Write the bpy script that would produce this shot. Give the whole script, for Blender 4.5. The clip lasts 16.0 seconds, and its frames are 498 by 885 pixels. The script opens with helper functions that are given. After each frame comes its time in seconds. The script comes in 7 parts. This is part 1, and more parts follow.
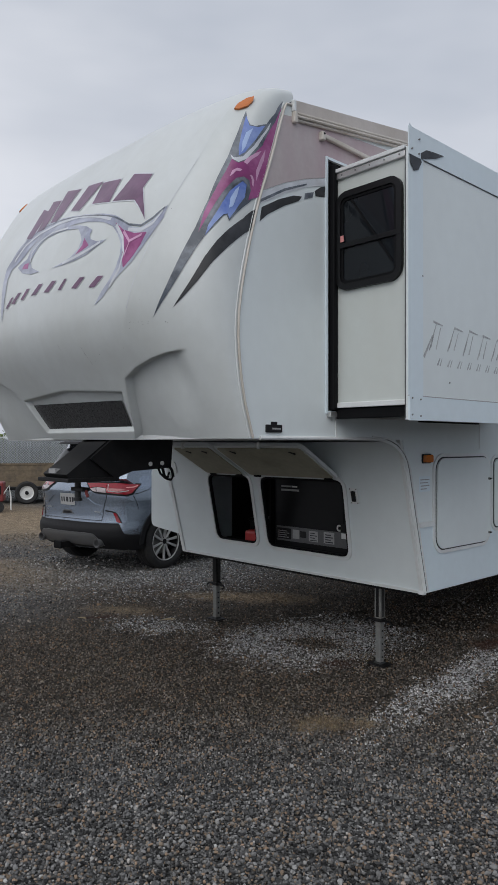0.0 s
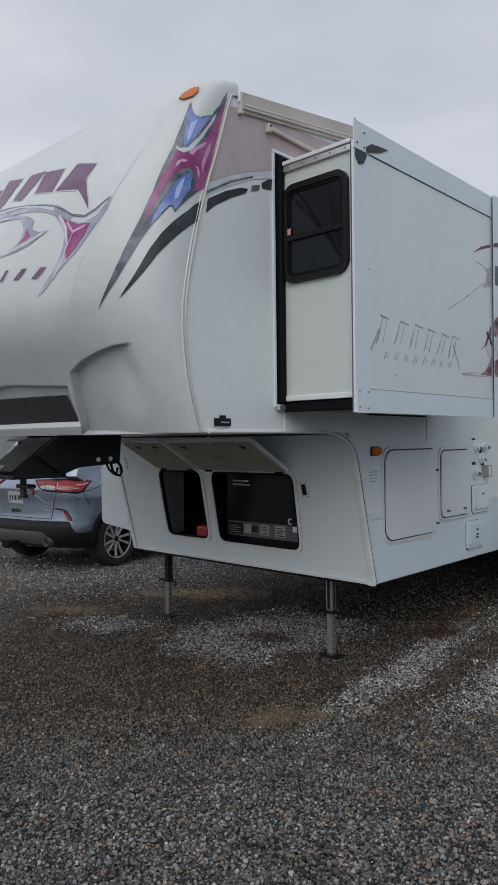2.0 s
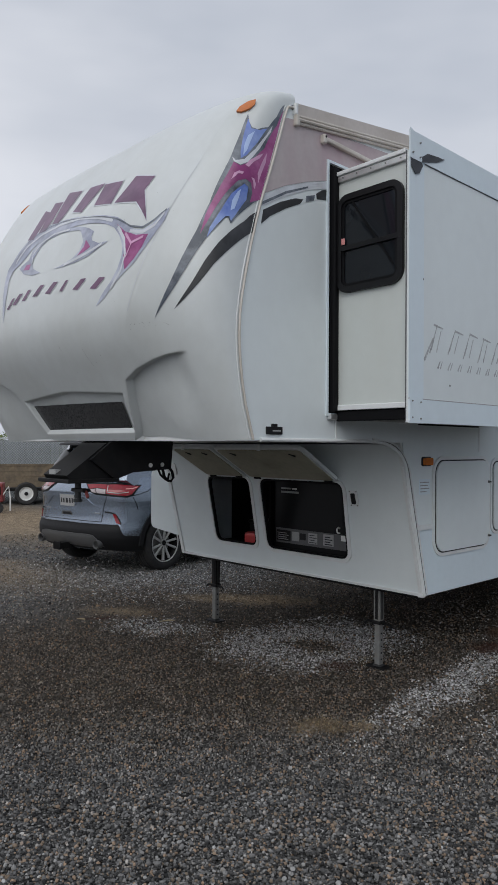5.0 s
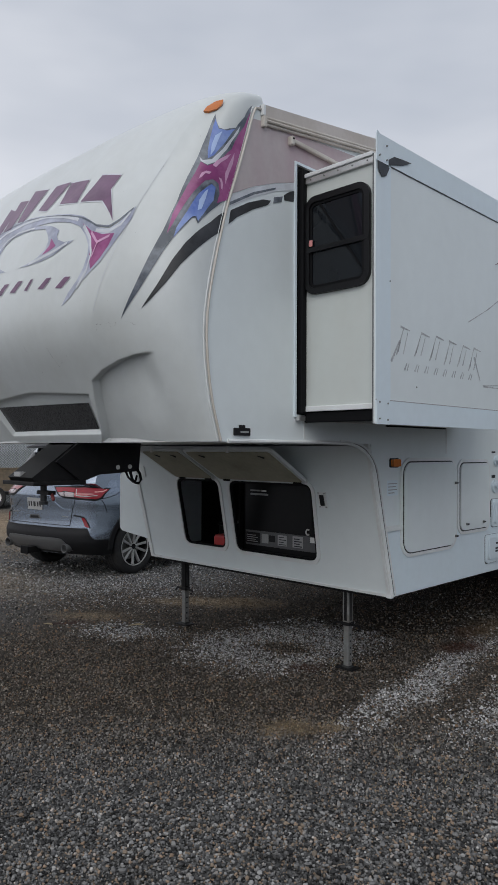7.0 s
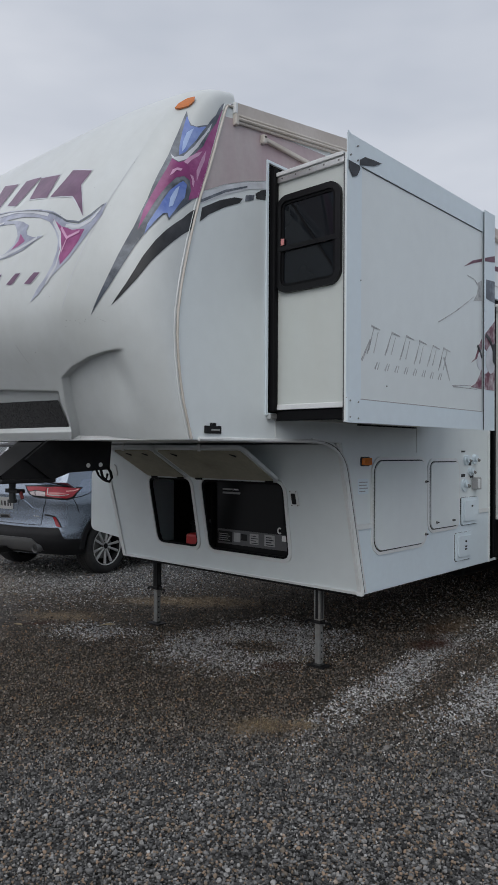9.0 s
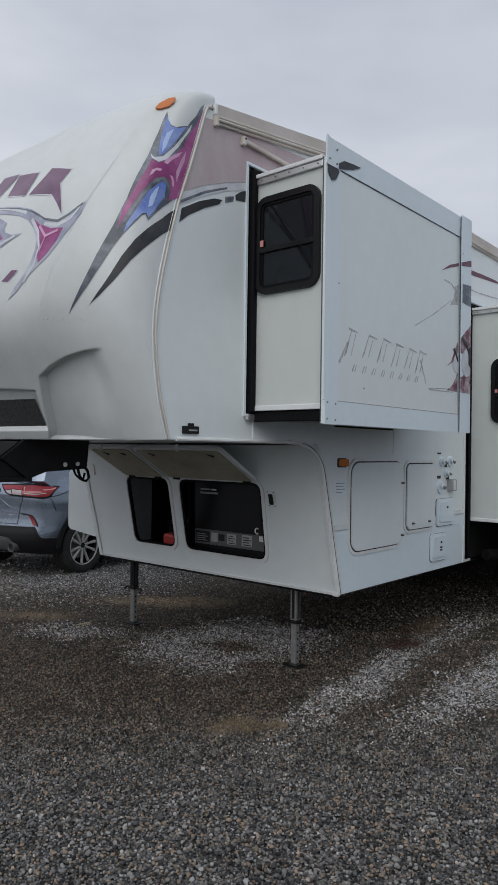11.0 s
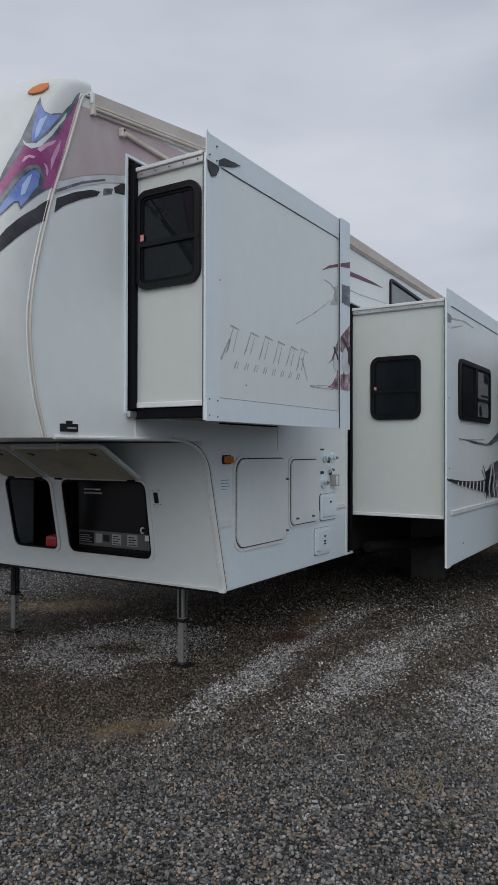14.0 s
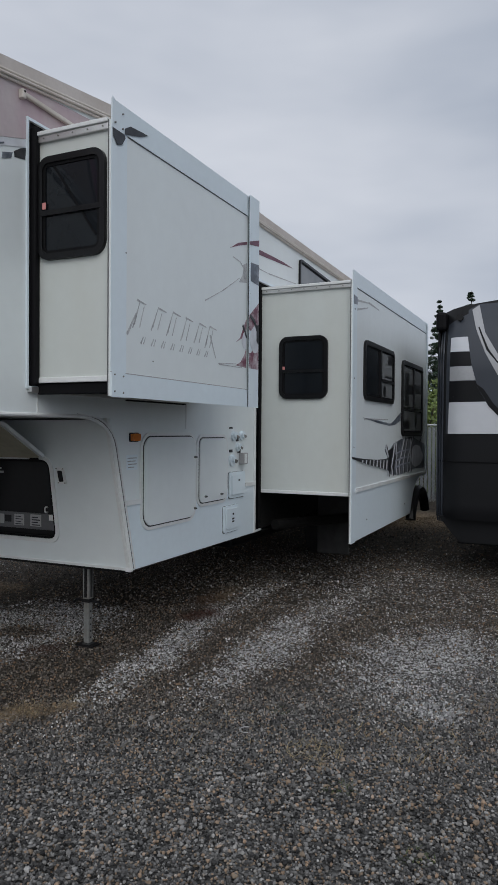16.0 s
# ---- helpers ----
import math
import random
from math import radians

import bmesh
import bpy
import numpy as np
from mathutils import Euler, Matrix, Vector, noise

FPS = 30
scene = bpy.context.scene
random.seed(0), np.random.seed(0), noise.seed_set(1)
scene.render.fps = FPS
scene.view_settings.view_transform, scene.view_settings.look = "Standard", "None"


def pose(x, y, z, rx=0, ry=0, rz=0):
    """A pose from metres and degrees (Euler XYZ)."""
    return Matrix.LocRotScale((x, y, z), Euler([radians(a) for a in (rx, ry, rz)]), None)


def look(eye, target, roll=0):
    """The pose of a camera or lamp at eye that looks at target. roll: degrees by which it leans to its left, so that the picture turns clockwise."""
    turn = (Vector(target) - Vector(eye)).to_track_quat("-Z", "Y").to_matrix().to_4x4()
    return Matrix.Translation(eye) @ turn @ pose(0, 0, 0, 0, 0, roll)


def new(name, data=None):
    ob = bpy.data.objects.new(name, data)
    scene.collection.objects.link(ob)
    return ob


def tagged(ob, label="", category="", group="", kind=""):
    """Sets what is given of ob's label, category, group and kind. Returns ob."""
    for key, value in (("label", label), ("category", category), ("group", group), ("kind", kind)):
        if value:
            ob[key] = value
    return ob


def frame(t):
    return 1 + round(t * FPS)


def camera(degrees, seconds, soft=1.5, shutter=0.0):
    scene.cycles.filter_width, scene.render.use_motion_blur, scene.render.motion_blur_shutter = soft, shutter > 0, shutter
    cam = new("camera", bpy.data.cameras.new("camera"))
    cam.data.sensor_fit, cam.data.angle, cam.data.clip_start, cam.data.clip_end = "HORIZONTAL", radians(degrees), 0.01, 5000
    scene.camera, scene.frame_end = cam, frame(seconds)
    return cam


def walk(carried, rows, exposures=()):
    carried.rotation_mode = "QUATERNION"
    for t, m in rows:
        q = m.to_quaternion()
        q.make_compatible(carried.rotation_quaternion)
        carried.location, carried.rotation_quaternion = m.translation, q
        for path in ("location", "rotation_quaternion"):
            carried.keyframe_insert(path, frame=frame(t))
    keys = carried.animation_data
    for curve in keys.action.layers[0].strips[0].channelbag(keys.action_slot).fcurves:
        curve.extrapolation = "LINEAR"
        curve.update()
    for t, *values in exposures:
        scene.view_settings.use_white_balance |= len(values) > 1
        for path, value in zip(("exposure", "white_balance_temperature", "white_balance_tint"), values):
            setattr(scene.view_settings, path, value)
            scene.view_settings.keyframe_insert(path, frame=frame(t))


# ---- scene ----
cam = camera(39.0, 16.0, soft=0.6)
PATH = [
    (0, (2.561, -3.976, 1.584), (1.102, -2.607, 1.589), -0.0),
    (0.5, (2.57, -3.962, 1.58), (1.132, -2.573, 1.588), -0.2),
    (1, (2.562, -3.952, 1.576), (1.152, -2.534, 1.579), -0.5),
    (1.5, (2.563, -3.942, 1.576), (1.178, -2.499, 1.574), -0.6),
    (2, (2.566, -3.942, 1.572), (1.199, -2.481, 1.565), -0.6),
    (2.5, (2.568, -3.942, 1.57), (1.207, -2.476, 1.555), -0.4),
    (3, (2.567, -3.946, 1.573), (1.182, -2.503, 1.561), -0.3),
    (3.5, (2.566, -3.963, 1.579), (1.125, -2.577, 1.576), -0.1),
    (6, (2.562, -3.984, 1.583), (1.105, -2.614, 1.601), 0.4),
    (6.5, (2.564, -3.971, 1.578), (1.137, -2.569, 1.596), 0.2),
    (7, (2.567, -3.956, 1.572), (1.165, -2.53, 1.593), 0.2),
    (7.5, (2.57, -3.947, 1.569), (1.189, -2.5, 1.592), 0.2),
    (8, (2.576, -3.936, 1.56), (1.206, -2.479, 1.587), 0.2),
    (10.5, (2.589, -3.948, 1.566), (1.271, -2.444, 1.578), 0.7),
    (11, (2.598, -3.944, 1.567), (1.291, -2.43, 1.588), 0.8),
    (11.5, (2.594, -3.937, 1.567), (1.305, -2.407, 1.591), 0.7),
    (12, (2.599, -3.919, 1.569), (1.329, -2.375, 1.588), 0.5),
    (12.5, (2.597, -3.916, 1.559), (1.359, -2.346, 1.582), 0.3),
    (13, (2.612, -3.902, 1.566), (1.416, -2.299, 1.592), 0.3),
    (13.5, (2.623, -3.893, 1.566), (1.487, -2.247, 1.591), 0.3),
    (14, (2.626, -3.897, 1.556), (1.565, -2.202, 1.577), 0.1),
    (14.5, (2.639, -3.892, 1.565), (1.651, -2.154, 1.566), 0.1),
    (15, (2.653, -3.885, 1.553), (1.723, -2.115, 1.539), 0.1),
    (15.5, (2.663, -3.87, 1.566), (1.776, -2.077, 1.528), 0.4),
    (16, (2.645, -3.877, 1.542), (1.804, -2.063, 1.507), 0.4),
]
walk(cam, [(t, look(eye, target, roll)) for t, eye, target, roll in PATH])

# ---- world, sun ----
SUN_EL, SUN_AZ = 42.0, 146.0          # degrees; azimuth clockwise from +y
world = bpy.data.worlds.new("overcast_sky")
scene.world = world
world.use_nodes = True
wn, wl = world.node_tree.nodes, world.node_tree.links
wn.clear()
w_out = wn.new("ShaderNodeOutputWorld")
w_bg = wn.new("ShaderNodeBackground")
w_sky = wn.new("ShaderNodeTexSky")
w_sky.sky_type = "NISHITA"
w_sky.sun_disc = False
w_sky.sun_elevation, w_sky.sun_rotation = radians(SUN_EL), radians(SUN_AZ)
w_sky.air_density, w_sky.dust_density = 1.0, 3.0
w_hsv = wn.new("ShaderNodeHueSaturation")
w_hsv.inputs["Saturation"].default_value = 0.25
w_hsv.inputs["Value"].default_value = 0.9
w_co = wn.new("ShaderNodeTexCoord")
w_map = wn.new("ShaderNodeMapping")
w_map.inputs["Scale"].default_value = (1.0, 1.0, 3.2)
w_map.inputs["Location"].default_value = (2.3, 0.4, 0.9)
w_n = wn.new("ShaderNodeTexNoise")
w_n.inputs["Scale"].default_value, w_n.inputs["Detail"].default_value = 1.7, 4.0
w_n.inputs["Roughness"].default_value = 0.50
w_ramp = wn.new("ShaderNodeValToRGB")
w_ramp.color_ramp.elements[0].position, w_ramp.color_ramp.elements[1].position = 0.25, 0.77
w_ramp.color_ramp.elements[0].color = (3.28, 3.72, 4.52, 1)
w_ramp.color_ramp.elements[1].color = (6.35, 6.58, 7.15, 1)
# the overcast is thinner, so brighter, towards one side
w_dot = wn.new("ShaderNodeVectorMath")
w_dot.operation = "DOT_PRODUCT"
w_dot.inputs[1].default_value = (-0.34, -0.24, 0.0)
w_add = wn.new("ShaderNodeMath")
w_add.operation = "ADD"
w_mix = wn.new("ShaderNodeMix")
w_mix.data_type = "RGBA"
w_mix.inputs["Factor"].default_value = 0.88
wl.new(w_co.outputs["Generated"], w_map.inputs["Vector"])
wl.new(w_map.outputs["Vector"], w_n.inputs["Vector"])
wl.new(w_co.outputs["Generated"], w_dot.inputs[0])
wl.new(w_n.outputs["Fac"], w_add.inputs[0])
wl.new(w_dot.outputs["Value"], w_add.inputs[1])
wl.new(w_add.outputs["Value"], w_ramp.inputs["Fac"])
wl.new(w_sky.outputs["Color"], w_hsv.inputs["Color"])
wl.new(w_hsv.outputs["Color"], w_mix.inputs["A"])
wl.new(w_ramp.outputs["Color"], w_mix.inputs["B"])
wl.new(w_mix.outputs["Result"], w_bg.inputs["Color"])
w_bg.inputs["Strength"].default_value = 0.12
wl.new(w_bg.outputs["Background"], w_out.inputs["Surface"])

sun_data = bpy.data.lights.new("sun", "SUN")
sun_data.energy, sun_data.angle, sun_data.color = 1.05, radians(55), (1.0, 0.985, 0.95)
sun = new("sun", sun_data)
_a, _e = radians(SUN_AZ), radians(SUN_EL)
sun.matrix_world = look((20 * math.sin(_a) * math.cos(_e), 20 * math.cos(_a) * math.cos(_e), 20 * math.sin(_e)), (0, 0, 0))


# ---- materials ----
def material(name, color, rough=0.5, metal=0.0, vary=0.12, grain=40.0, bump=0.0, stain=None, stain_scale=1.2,
             stain_amount=0.0, streak=1.0, coat=0.0, spec=0.5, island=0.0, objectvary=0.0, clear=0.0):
    """A Principled material with fine grain, large stains (stretched down walls by streak) and a bump."""
    m = bpy.data.materials.new(name)
    m.use_nodes = True
    n, l = m.node_tree.nodes, m.node_tree.links
    b = n["Principled BSDF"]
    b.inputs["Roughness"].default_value, b.inputs["Metallic"].default_value = rough, metal
    b.inputs["Coat Weight"].default_value = coat
    b.inputs["Specular IOR Level"].default_value = spec
    if clear:
        b.inputs["Transmission Weight"].default_value = clear
    co = n.new("ShaderNodeNewGeometry")
    fine = n.new("ShaderNodeTexNoise")
    fine.inputs["Scale"].default_value, fine.inputs["Detail"].default_value = grain, 5.0
    l.new(co.outputs["Position"], fine.inputs["Vector"])
    mr = n.new("ShaderNodeMapRange")
    mr.inputs["From Min"].default_value, mr.inputs["From Max"].default_value = 0.25, 0.75
    mr.inputs["To Min"].default_value, mr.inputs["To Max"].default_value = 1 - vary, 1 + vary
    l.new(fine.outputs["Fac"], mr.inputs["Value"])
    base = n.new("ShaderNodeMix")
    base.data_type, base.blend_type = "RGBA", "MULTIPLY"
    base.inputs["Factor"].default_value = 1.0
    base.inputs["A"].default_value = (*color, 1)
    l.new(mr.outputs["Result"], base.inputs["B"])
    out = base.outputs["Result"]
    if stain:
        mp = n.new("ShaderNodeMapping")
        mp.inputs["Scale"].default_value = (1, 1, 1 / streak)
        l.new(co.outputs["Position"], mp.inputs["Vector"])
        big = n.new("ShaderNodeTexNoise")
        big.inputs["Scale"].default_value, big.inputs["Detail"].default_value = stain_scale, 6.0
        big.inputs["Roughness"].default_value = 0.6
        l.new(mp.outputs["Vector"], big.inputs["Vector"])
        rp = n.new("ShaderNodeMapRange")
        rp.inputs["From Min"].default_value, rp.inputs["From Max"].default_value = 0.42, 0.72
        rp.inputs["To Max"].default_value = stain_amount
        l.new(big.outputs["Fac"], rp.inputs["Value"])
        sm = n.new("ShaderNodeMix")
        sm.data_type = "RGBA"
        sm.inputs["B"].default_value = (*stain, 1)
        l.new(rp.outputs["Result"], sm.inputs["Factor"])
        l.new(out, sm.inputs["A"])
        out = sm.outputs["Result"]
    for amount, node, socket in ((island, "ShaderNodeNewGeometry", "Random Per Island"), (objectvary, "ShaderNodeObjectInfo", "Random")):
        if amount:
            src = n.new(node)
            rr = n.new("ShaderNodeMapRange")
            rr.inputs["To Min"].default_value, rr.inputs["To Max"].default_value = 1 - amount, 1 + amount
            l.new(src.outputs[socket], rr.inputs["Value"])
            mm = n.new("ShaderNodeMix")
            mm.data_type, mm.blend_type = "RGBA", "MULTIPLY"
            mm.inputs["Factor"].default_value = 1.0
            l.new(out, mm.inputs["A"])
            l.new(rr.outputs["Result"], mm.inputs["B"])
            out = mm.outputs["Result"]
    l.new(out, b.inputs["Base Color"])
    if bump:
        bp = n.new("ShaderNodeBump")
        bp.inputs["Strength"].default_value, bp.inputs["Distance"].default_value = bump, 0.01
        l.new(fine.outputs["Fac"], bp.inputs["Height"])
        l.new(bp.outputs["Normal"], b.inputs["Normal"])
    return m


M = {
    "gelcoat": material("white_gelcoat", (0.645, 0.675, 0.675), 0.34, vary=0.03, grain=14, stain=(0.50, 0.51, 0.48), stain_scale=2.2, stain_amount=0.42, streak=3.5, coat=0.15),
    "side": material("white_fibreglass", (0.745, 0.795, 0.80), 0.36, vary=0.02, grain=10, stain=(0.62, 0.64, 0.65), stain_scale=1.3, stain_amount=0.25, streak=4, coat=0.1),
    "cream": material("cream_fibreglass", (0.605, 0.64, 0.622), 0.45, vary=0.02, grain=12, stain=(0.52, 0.525, 0.47), stain_scale=1.5, stain_amount=0.35, streak=4),
    "fascia": material("white_painted_aluminium", (0.71, 0.80, 0.85), 0.35, vary=0.02, grain=20, stain=(0.62, 0.64, 0.66), stain_amount=0.22, streak=4),
    "faded": material("faded_purple_grey_film", (0.50, 0.44, 0.44), 0.55, vary=0.05, grain=30, stain=(0.42, 0.29, 0.33), stain_scale=2.6, stain_amount=0.75, streak=2),
    "trim": material("white_trim", (0.75, 0.77, 0.77), 0.35, vary=0.03, grain=60, stain=(0.50, 0.49, 0.46), stain_scale=5, stain_amount=0.32),
    "beige": material("yellowed_trim", (0.62, 0.58, 0.53), 0.5, vary=0.05, grain=60, stain=(0.40, 0.34, 0.27), stain_scale=4, stain_amount=0.5),
    "roof": material("beige_roof_membrane", (0.56, 0.515, 0.485), 0.75, vary=0.05, grain=60, stain=(0.40, 0.35, 0.30), stain_scale=3, stain_amount=0.5),
    "alu": material("dull_aluminium", (0.62, 0.62, 0.61), 0.38, 0.85, vary=0.05, grain=80, stain=(0.4, 0.4, 0.4), stain_scale=6, stain_amount=0.4),
    "seal": material("black_rubber_seal", (0.006, 0.006, 0.007), 0.6, vary=0.2, grain=60, bump=0.1, spec=0.12),
    "frame": material("black_window_frame", (0.007, 0.007, 0.008), 0.32, vary=0.2, grain=60, spec=0.25),
    "glass": material("dark_tinted_glass", (0.008, 0.010, 0.013), 0.04, vary=0.3, grain=2.0, spec=0.30),
    "dark": material("black_underbody", (0.010, 0.010, 0.010), 0.7, vary=0.4, grain=20, bump=0.2, spec=0.2),
    # bay interior with its shade put into the near-black colour
    "void": material("painted_shade_interior", (0.005, 0.005, 0.006), 0.8, vary=0.2, grain=20, spec=0.1),
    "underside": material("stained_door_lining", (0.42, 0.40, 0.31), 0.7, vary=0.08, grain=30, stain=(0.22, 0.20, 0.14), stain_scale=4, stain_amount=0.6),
    "amber": material("amber_lens", (0.58, 0.16, 0.02), 0.2, vary=0.1, grain=60, coat=0.5),
    "steel": material("grey_galvanised_steel", (0.20, 0.205, 0.20), 0.5, 0.2, vary=0.2, grain=50, stain=(0.15, 0.12, 0.09), stain_scale=8, stain_amount=0.5),
    "blacksteel": material("black_painted_steel", (0.006, 0.006, 0.007), 0.5, vary=0.3, grain=30, stain=(0.022, 0.02, 0.018), stain_scale=5, stain_amount=0.5, spec=0.25),
    "chrome": material("bright_metal", (0.75, 0.75, 0.75), 0.15, 1.0, vary=0.05),
    "plastic": material("black_plastic", (0.012, 0.012, 0.013), 0.4, vary=0.15, grain=60, spec=0.25),
    "genset": material("charcoal_generator_case", (0.007, 0.007, 0.008), 0.35, vary=0.15, grain=30, spec=0.22),
    "label": material("silver_label", (0.34, 0.34, 0.34), 0.45, vary=0.08, grain=60),
    "white": material("white_label", (0.78, 0.78, 0.77), 0.5, vary=0.04),
    "ink": material("dark_print", (0.045, 0.045, 0.05), 0.6, vary=0.1, spec=0.15),
    "red": material("red_plastic", (0.42, 0.02, 0.02), 0.4, vary=0.1),
    "g_purple": material("magenta_film", (0.26, 0.035, 0.17), 0.3, vary=0.35, grain=5, stain=(0.50, 0.16, 0.36), stain_scale=7, stain_amount=0.8),
    "g_plum": material("plum_film", (0.13, 0.055, 0.12), 0.35, vary=0.25, grain=12, stain=(0.24, 0.13, 0.21), stain_scale=9, stain_amount=0.6),
    "g_blue": material("blue_film", (0.10, 0.17, 0.50), 0.3, vary=0.3, grain=6, stain=(0.34, 0.44, 0.72), stain_scale=5, stain_amount=0.9),
    "g_slate": material("slate_film", (0.07, 0.085, 0.11), 0.3, vary=0.4, grain=7, stain=(0.34, 0.37, 0.42), stain_scale=9, stain_amount=0.8),
    "g_silver": material("silver_blue_film", (0.30, 0.32, 0.42), 0.3, vary=0.3, grain=9, stain=(0.62, 0.65, 0.72), stain_scale=6, stain_amount=0.9),
    "g_pale": material("pale_silver_film", (0.60, 0.62, 0.66), 0.3, vary=0.2, grain=9),
    "g_black": material("black_film", (0.012, 0.013, 0.016), 0.4, vary=0.3, grain=20, stain=(0.10, 0.10, 0.11), stain_scale=5, stain_amount=0.5),
    "g_maroon": material("maroon_film", (0.11, 0.025, 0.05), 0.4, vary=0.3, grain=20, stain=(0.25, 0.10, 0.14), stain_scale=8, stain_amount=0.6),
    "speckled": material("dark_speckled_glass", (0.05, 0.05, 0.052), 0.25, vary=0.7, grain=90),
    # glass with its pale light put into the base colour
    "lit_pane": material("painted_light_glass", (0.19, 0.20, 0.205), 0.12, vary=0.15, grain=3),
    "pink": material("pink_sticker", (0.62, 0.25, 0.24), 0.5, vary=0.1),
    "strip": material("dark_silver_strip", (0.10, 0.10, 0.105), 0.4, vary=0.1),
    "maroonpaint": material("red_oxide_paint", (0.20, 0.03, 0.03), 0.5, vary=0.2),
    "tyre": material("black_tyre_rubber", (0.016, 0.016, 0.017), 0.75, vary=0.3, grain=30, bump=0.2, stain=(0.05, 0.045, 0.04), stain_scale=6, stain_amount=0.5),
    "suvpaint": material("grey_blue_car_paint", (0.27, 0.315, 0.385), 0.27, 0.75, vary=0.04, grain=200, coat=0.8),
    "cladding": material("matt_black_cladding", (0.009, 0.009, 0.0105), 0.6, vary=0.1, grain=200, spec=0.3),
    "skid": material("silver_plastic", (0.085, 0.086, 0.088), 0.4, vary=0.06, grain=80),
    "redlens": material("red_lens", (0.26, 0.010, 0.018), 0.12, vary=0.15, grain=40, coat=0.6),
    "clearlens": material("clear_lens", (0.42, 0.36, 0.37), 0.12, vary=0.15, grain=60, coat=0.6),
    "wood": material("weathered_board", (0.17, 0.13, 0.085), 0.8, vary=0.3, grain=14, bump=0.3, stain=(0.09, 0.075, 0.06), stain_scale=3, stain_amount=0.7, objectvary=0.15),
    "whitepaint": material("white_painted_metal", (0.72, 0.72, 0.70), 0.4, vary=0.05),
    "slat": material("grey_privacy_slat", (0.22, 0.24, 0.25), 0.5, vary=0.08, grain=6, island=0.15),
    "galv": material("galvanised_wire", (0.45, 0.47, 0.48), 0.45, 0.6, vary=0.1),
    "leaf": material("green_leaf", (0.13, 0.18, 0.045), 0.6, vary=0.3, grain=3, island=0.45),
    "needle": material("dark_conifer_needle", (0.026, 0.050, 0.030), 0.7, vary=0.3, grain=3, island=0.45),
    "bark": material("brown_bark", (0.07, 0.05, 0.035), 0.9, vary=0.3, grain=20, bump=0.5),
    "nb_black": material("black_trailer_skin", (0.010, 0.0105, 0.012), 0.45, vary=0.1, grain=4, spec=0.18),
    "nb_grey": material("charcoal_trailer_skin", (0.038, 0.045, 0.058), 0.35, vary=0.08, grain=4, spec=0.4),
    "nb_white": material("white_trailer_panel", (0.56, 0.58, 0.62), 0.3, vary=0.03, grain=6, coat=0.3),
    "nb_silver": material("silver_trailer_stripe", (0.36, 0.37, 0.39), 0.3, vary=0.05, coat=0.3),
    "alloy": material("machined_alloy", (0.55, 0.55, 0.55), 0.35, 0.4, vary=0.08, grain=60),
    "legsteel": material("dark_greasy_steel", (0.045, 0.047, 0.047), 0.4, 0.3, vary=0.3, grain=18, stain=(0.02, 0.02, 0.02), stain_scale=9, stain_amount=0.9),
    "flap": material("worn_rubber_flap", (0.035, 0.035, 0.035), 0.7, vary=0.3, grain=12),
    "g_pink": material("pale_pink_film", (0.62, 0.34, 0.52), 0.3, vary=0.2, grain=9),
    "g_sky": material("pale_blue_film", (0.42, 0.54, 0.80), 0.3, vary=0.2, grain=9),
    "g_torn": material("torn_maroon_film", (0.16, 0.05, 0.08), 0.45, vary=0.3, grain=20, stain=(0.60, 0.56, 0.58), stain_scale=16, stain_amount=1.0),
    "straw": material("dry_straw", (0.30, 0.24, 0.14), 0.9, vary=0.3, grain=30, island=0.3),
    "weed": material("small_weed", (0.06, 0.08, 0.03), 0.8, vary=0.3, island=0.3),
    "ghost": material("lifted_film_residue", (0.38, 0.39, 0.40), 0.6, vary=0.4, grain=50, stain=(0.62, 0.63, 0.63), stain_scale=30, stain_amount=0.9),
}


# ---- helpers for meshes ----
def thing(name, x, y, z, label, category, rz=0.0, group="", kind=""):
    ob = new(name)
    ob.empty_display_size = 0.1
    ob.matrix_world = pose(x, y, z, 0, 0, rz)
    return tagged(ob, label, category, group, kind)


def part(name, bm, mat, parent=None, label="", smooth=False):
    """Link a bmesh, in its parent's coordinates, as one mesh object."""
    bmesh.ops.remove_doubles(bm, verts=bm.verts, dist=1e-5)
    bmesh.ops.recalc_face_normals(bm, faces=bm.faces)
    me = bpy.data.meshes.new(name)
    bm.to_mesh(me)
    bm.free()
    me.materials.append(M[mat] if isinstance(mat, str) else mat)
    if smooth:
        me.polygons.foreach_set("use_smooth", [True] * len(me.polygons))
        me.set_sharp_from_angle(angle=radians(38))
    ob = new(name, me)
    if parent:
        ob.parent = parent
    return tagged(ob, label)


def box(bm, x0, x1, y0, y1, z0, z1, bevel=0.0, m=None):
    made = bmesh.ops.create_cube(bm, size=1.0)["verts"]
    for v in made:
        v.co = Vector(((x0 + x1) / 2 + v.co.x * (x1 - x0), (y0 + y1) / 2 + v.co.y * (y1 - y0), (z0 + z1) / 2 + v.co.z * (z1 - z0)))
    if bevel:
        edges = list({e for v in made for e in v.link_edges})
        made = bmesh.ops.bevel(bm, geom=edges, offset=bevel, segments=2, affect="EDGES", profile=0.5)["verts"]
    if m:
        for v in made:
            v.co = m @ v.co
    return bm


def B(*a, **k):
    return box(bmesh.new(), *a, **k)


def rod(bm, p, q, r, r2=None, n=12):
    p, q = Vector(p), Vector(q)
    r2 = r if r2 is None else r2
    turn = (q - p).to_track_quat("Z", "Y").to_matrix().to_4x4()
    bmesh.ops.create_cone(bm, cap_ends=True, segments=n, radius1=r, radius2=r2, depth=(q - p).length,
                          matrix=Matrix.Translation((p + q) / 2) @ turn)
    return bm


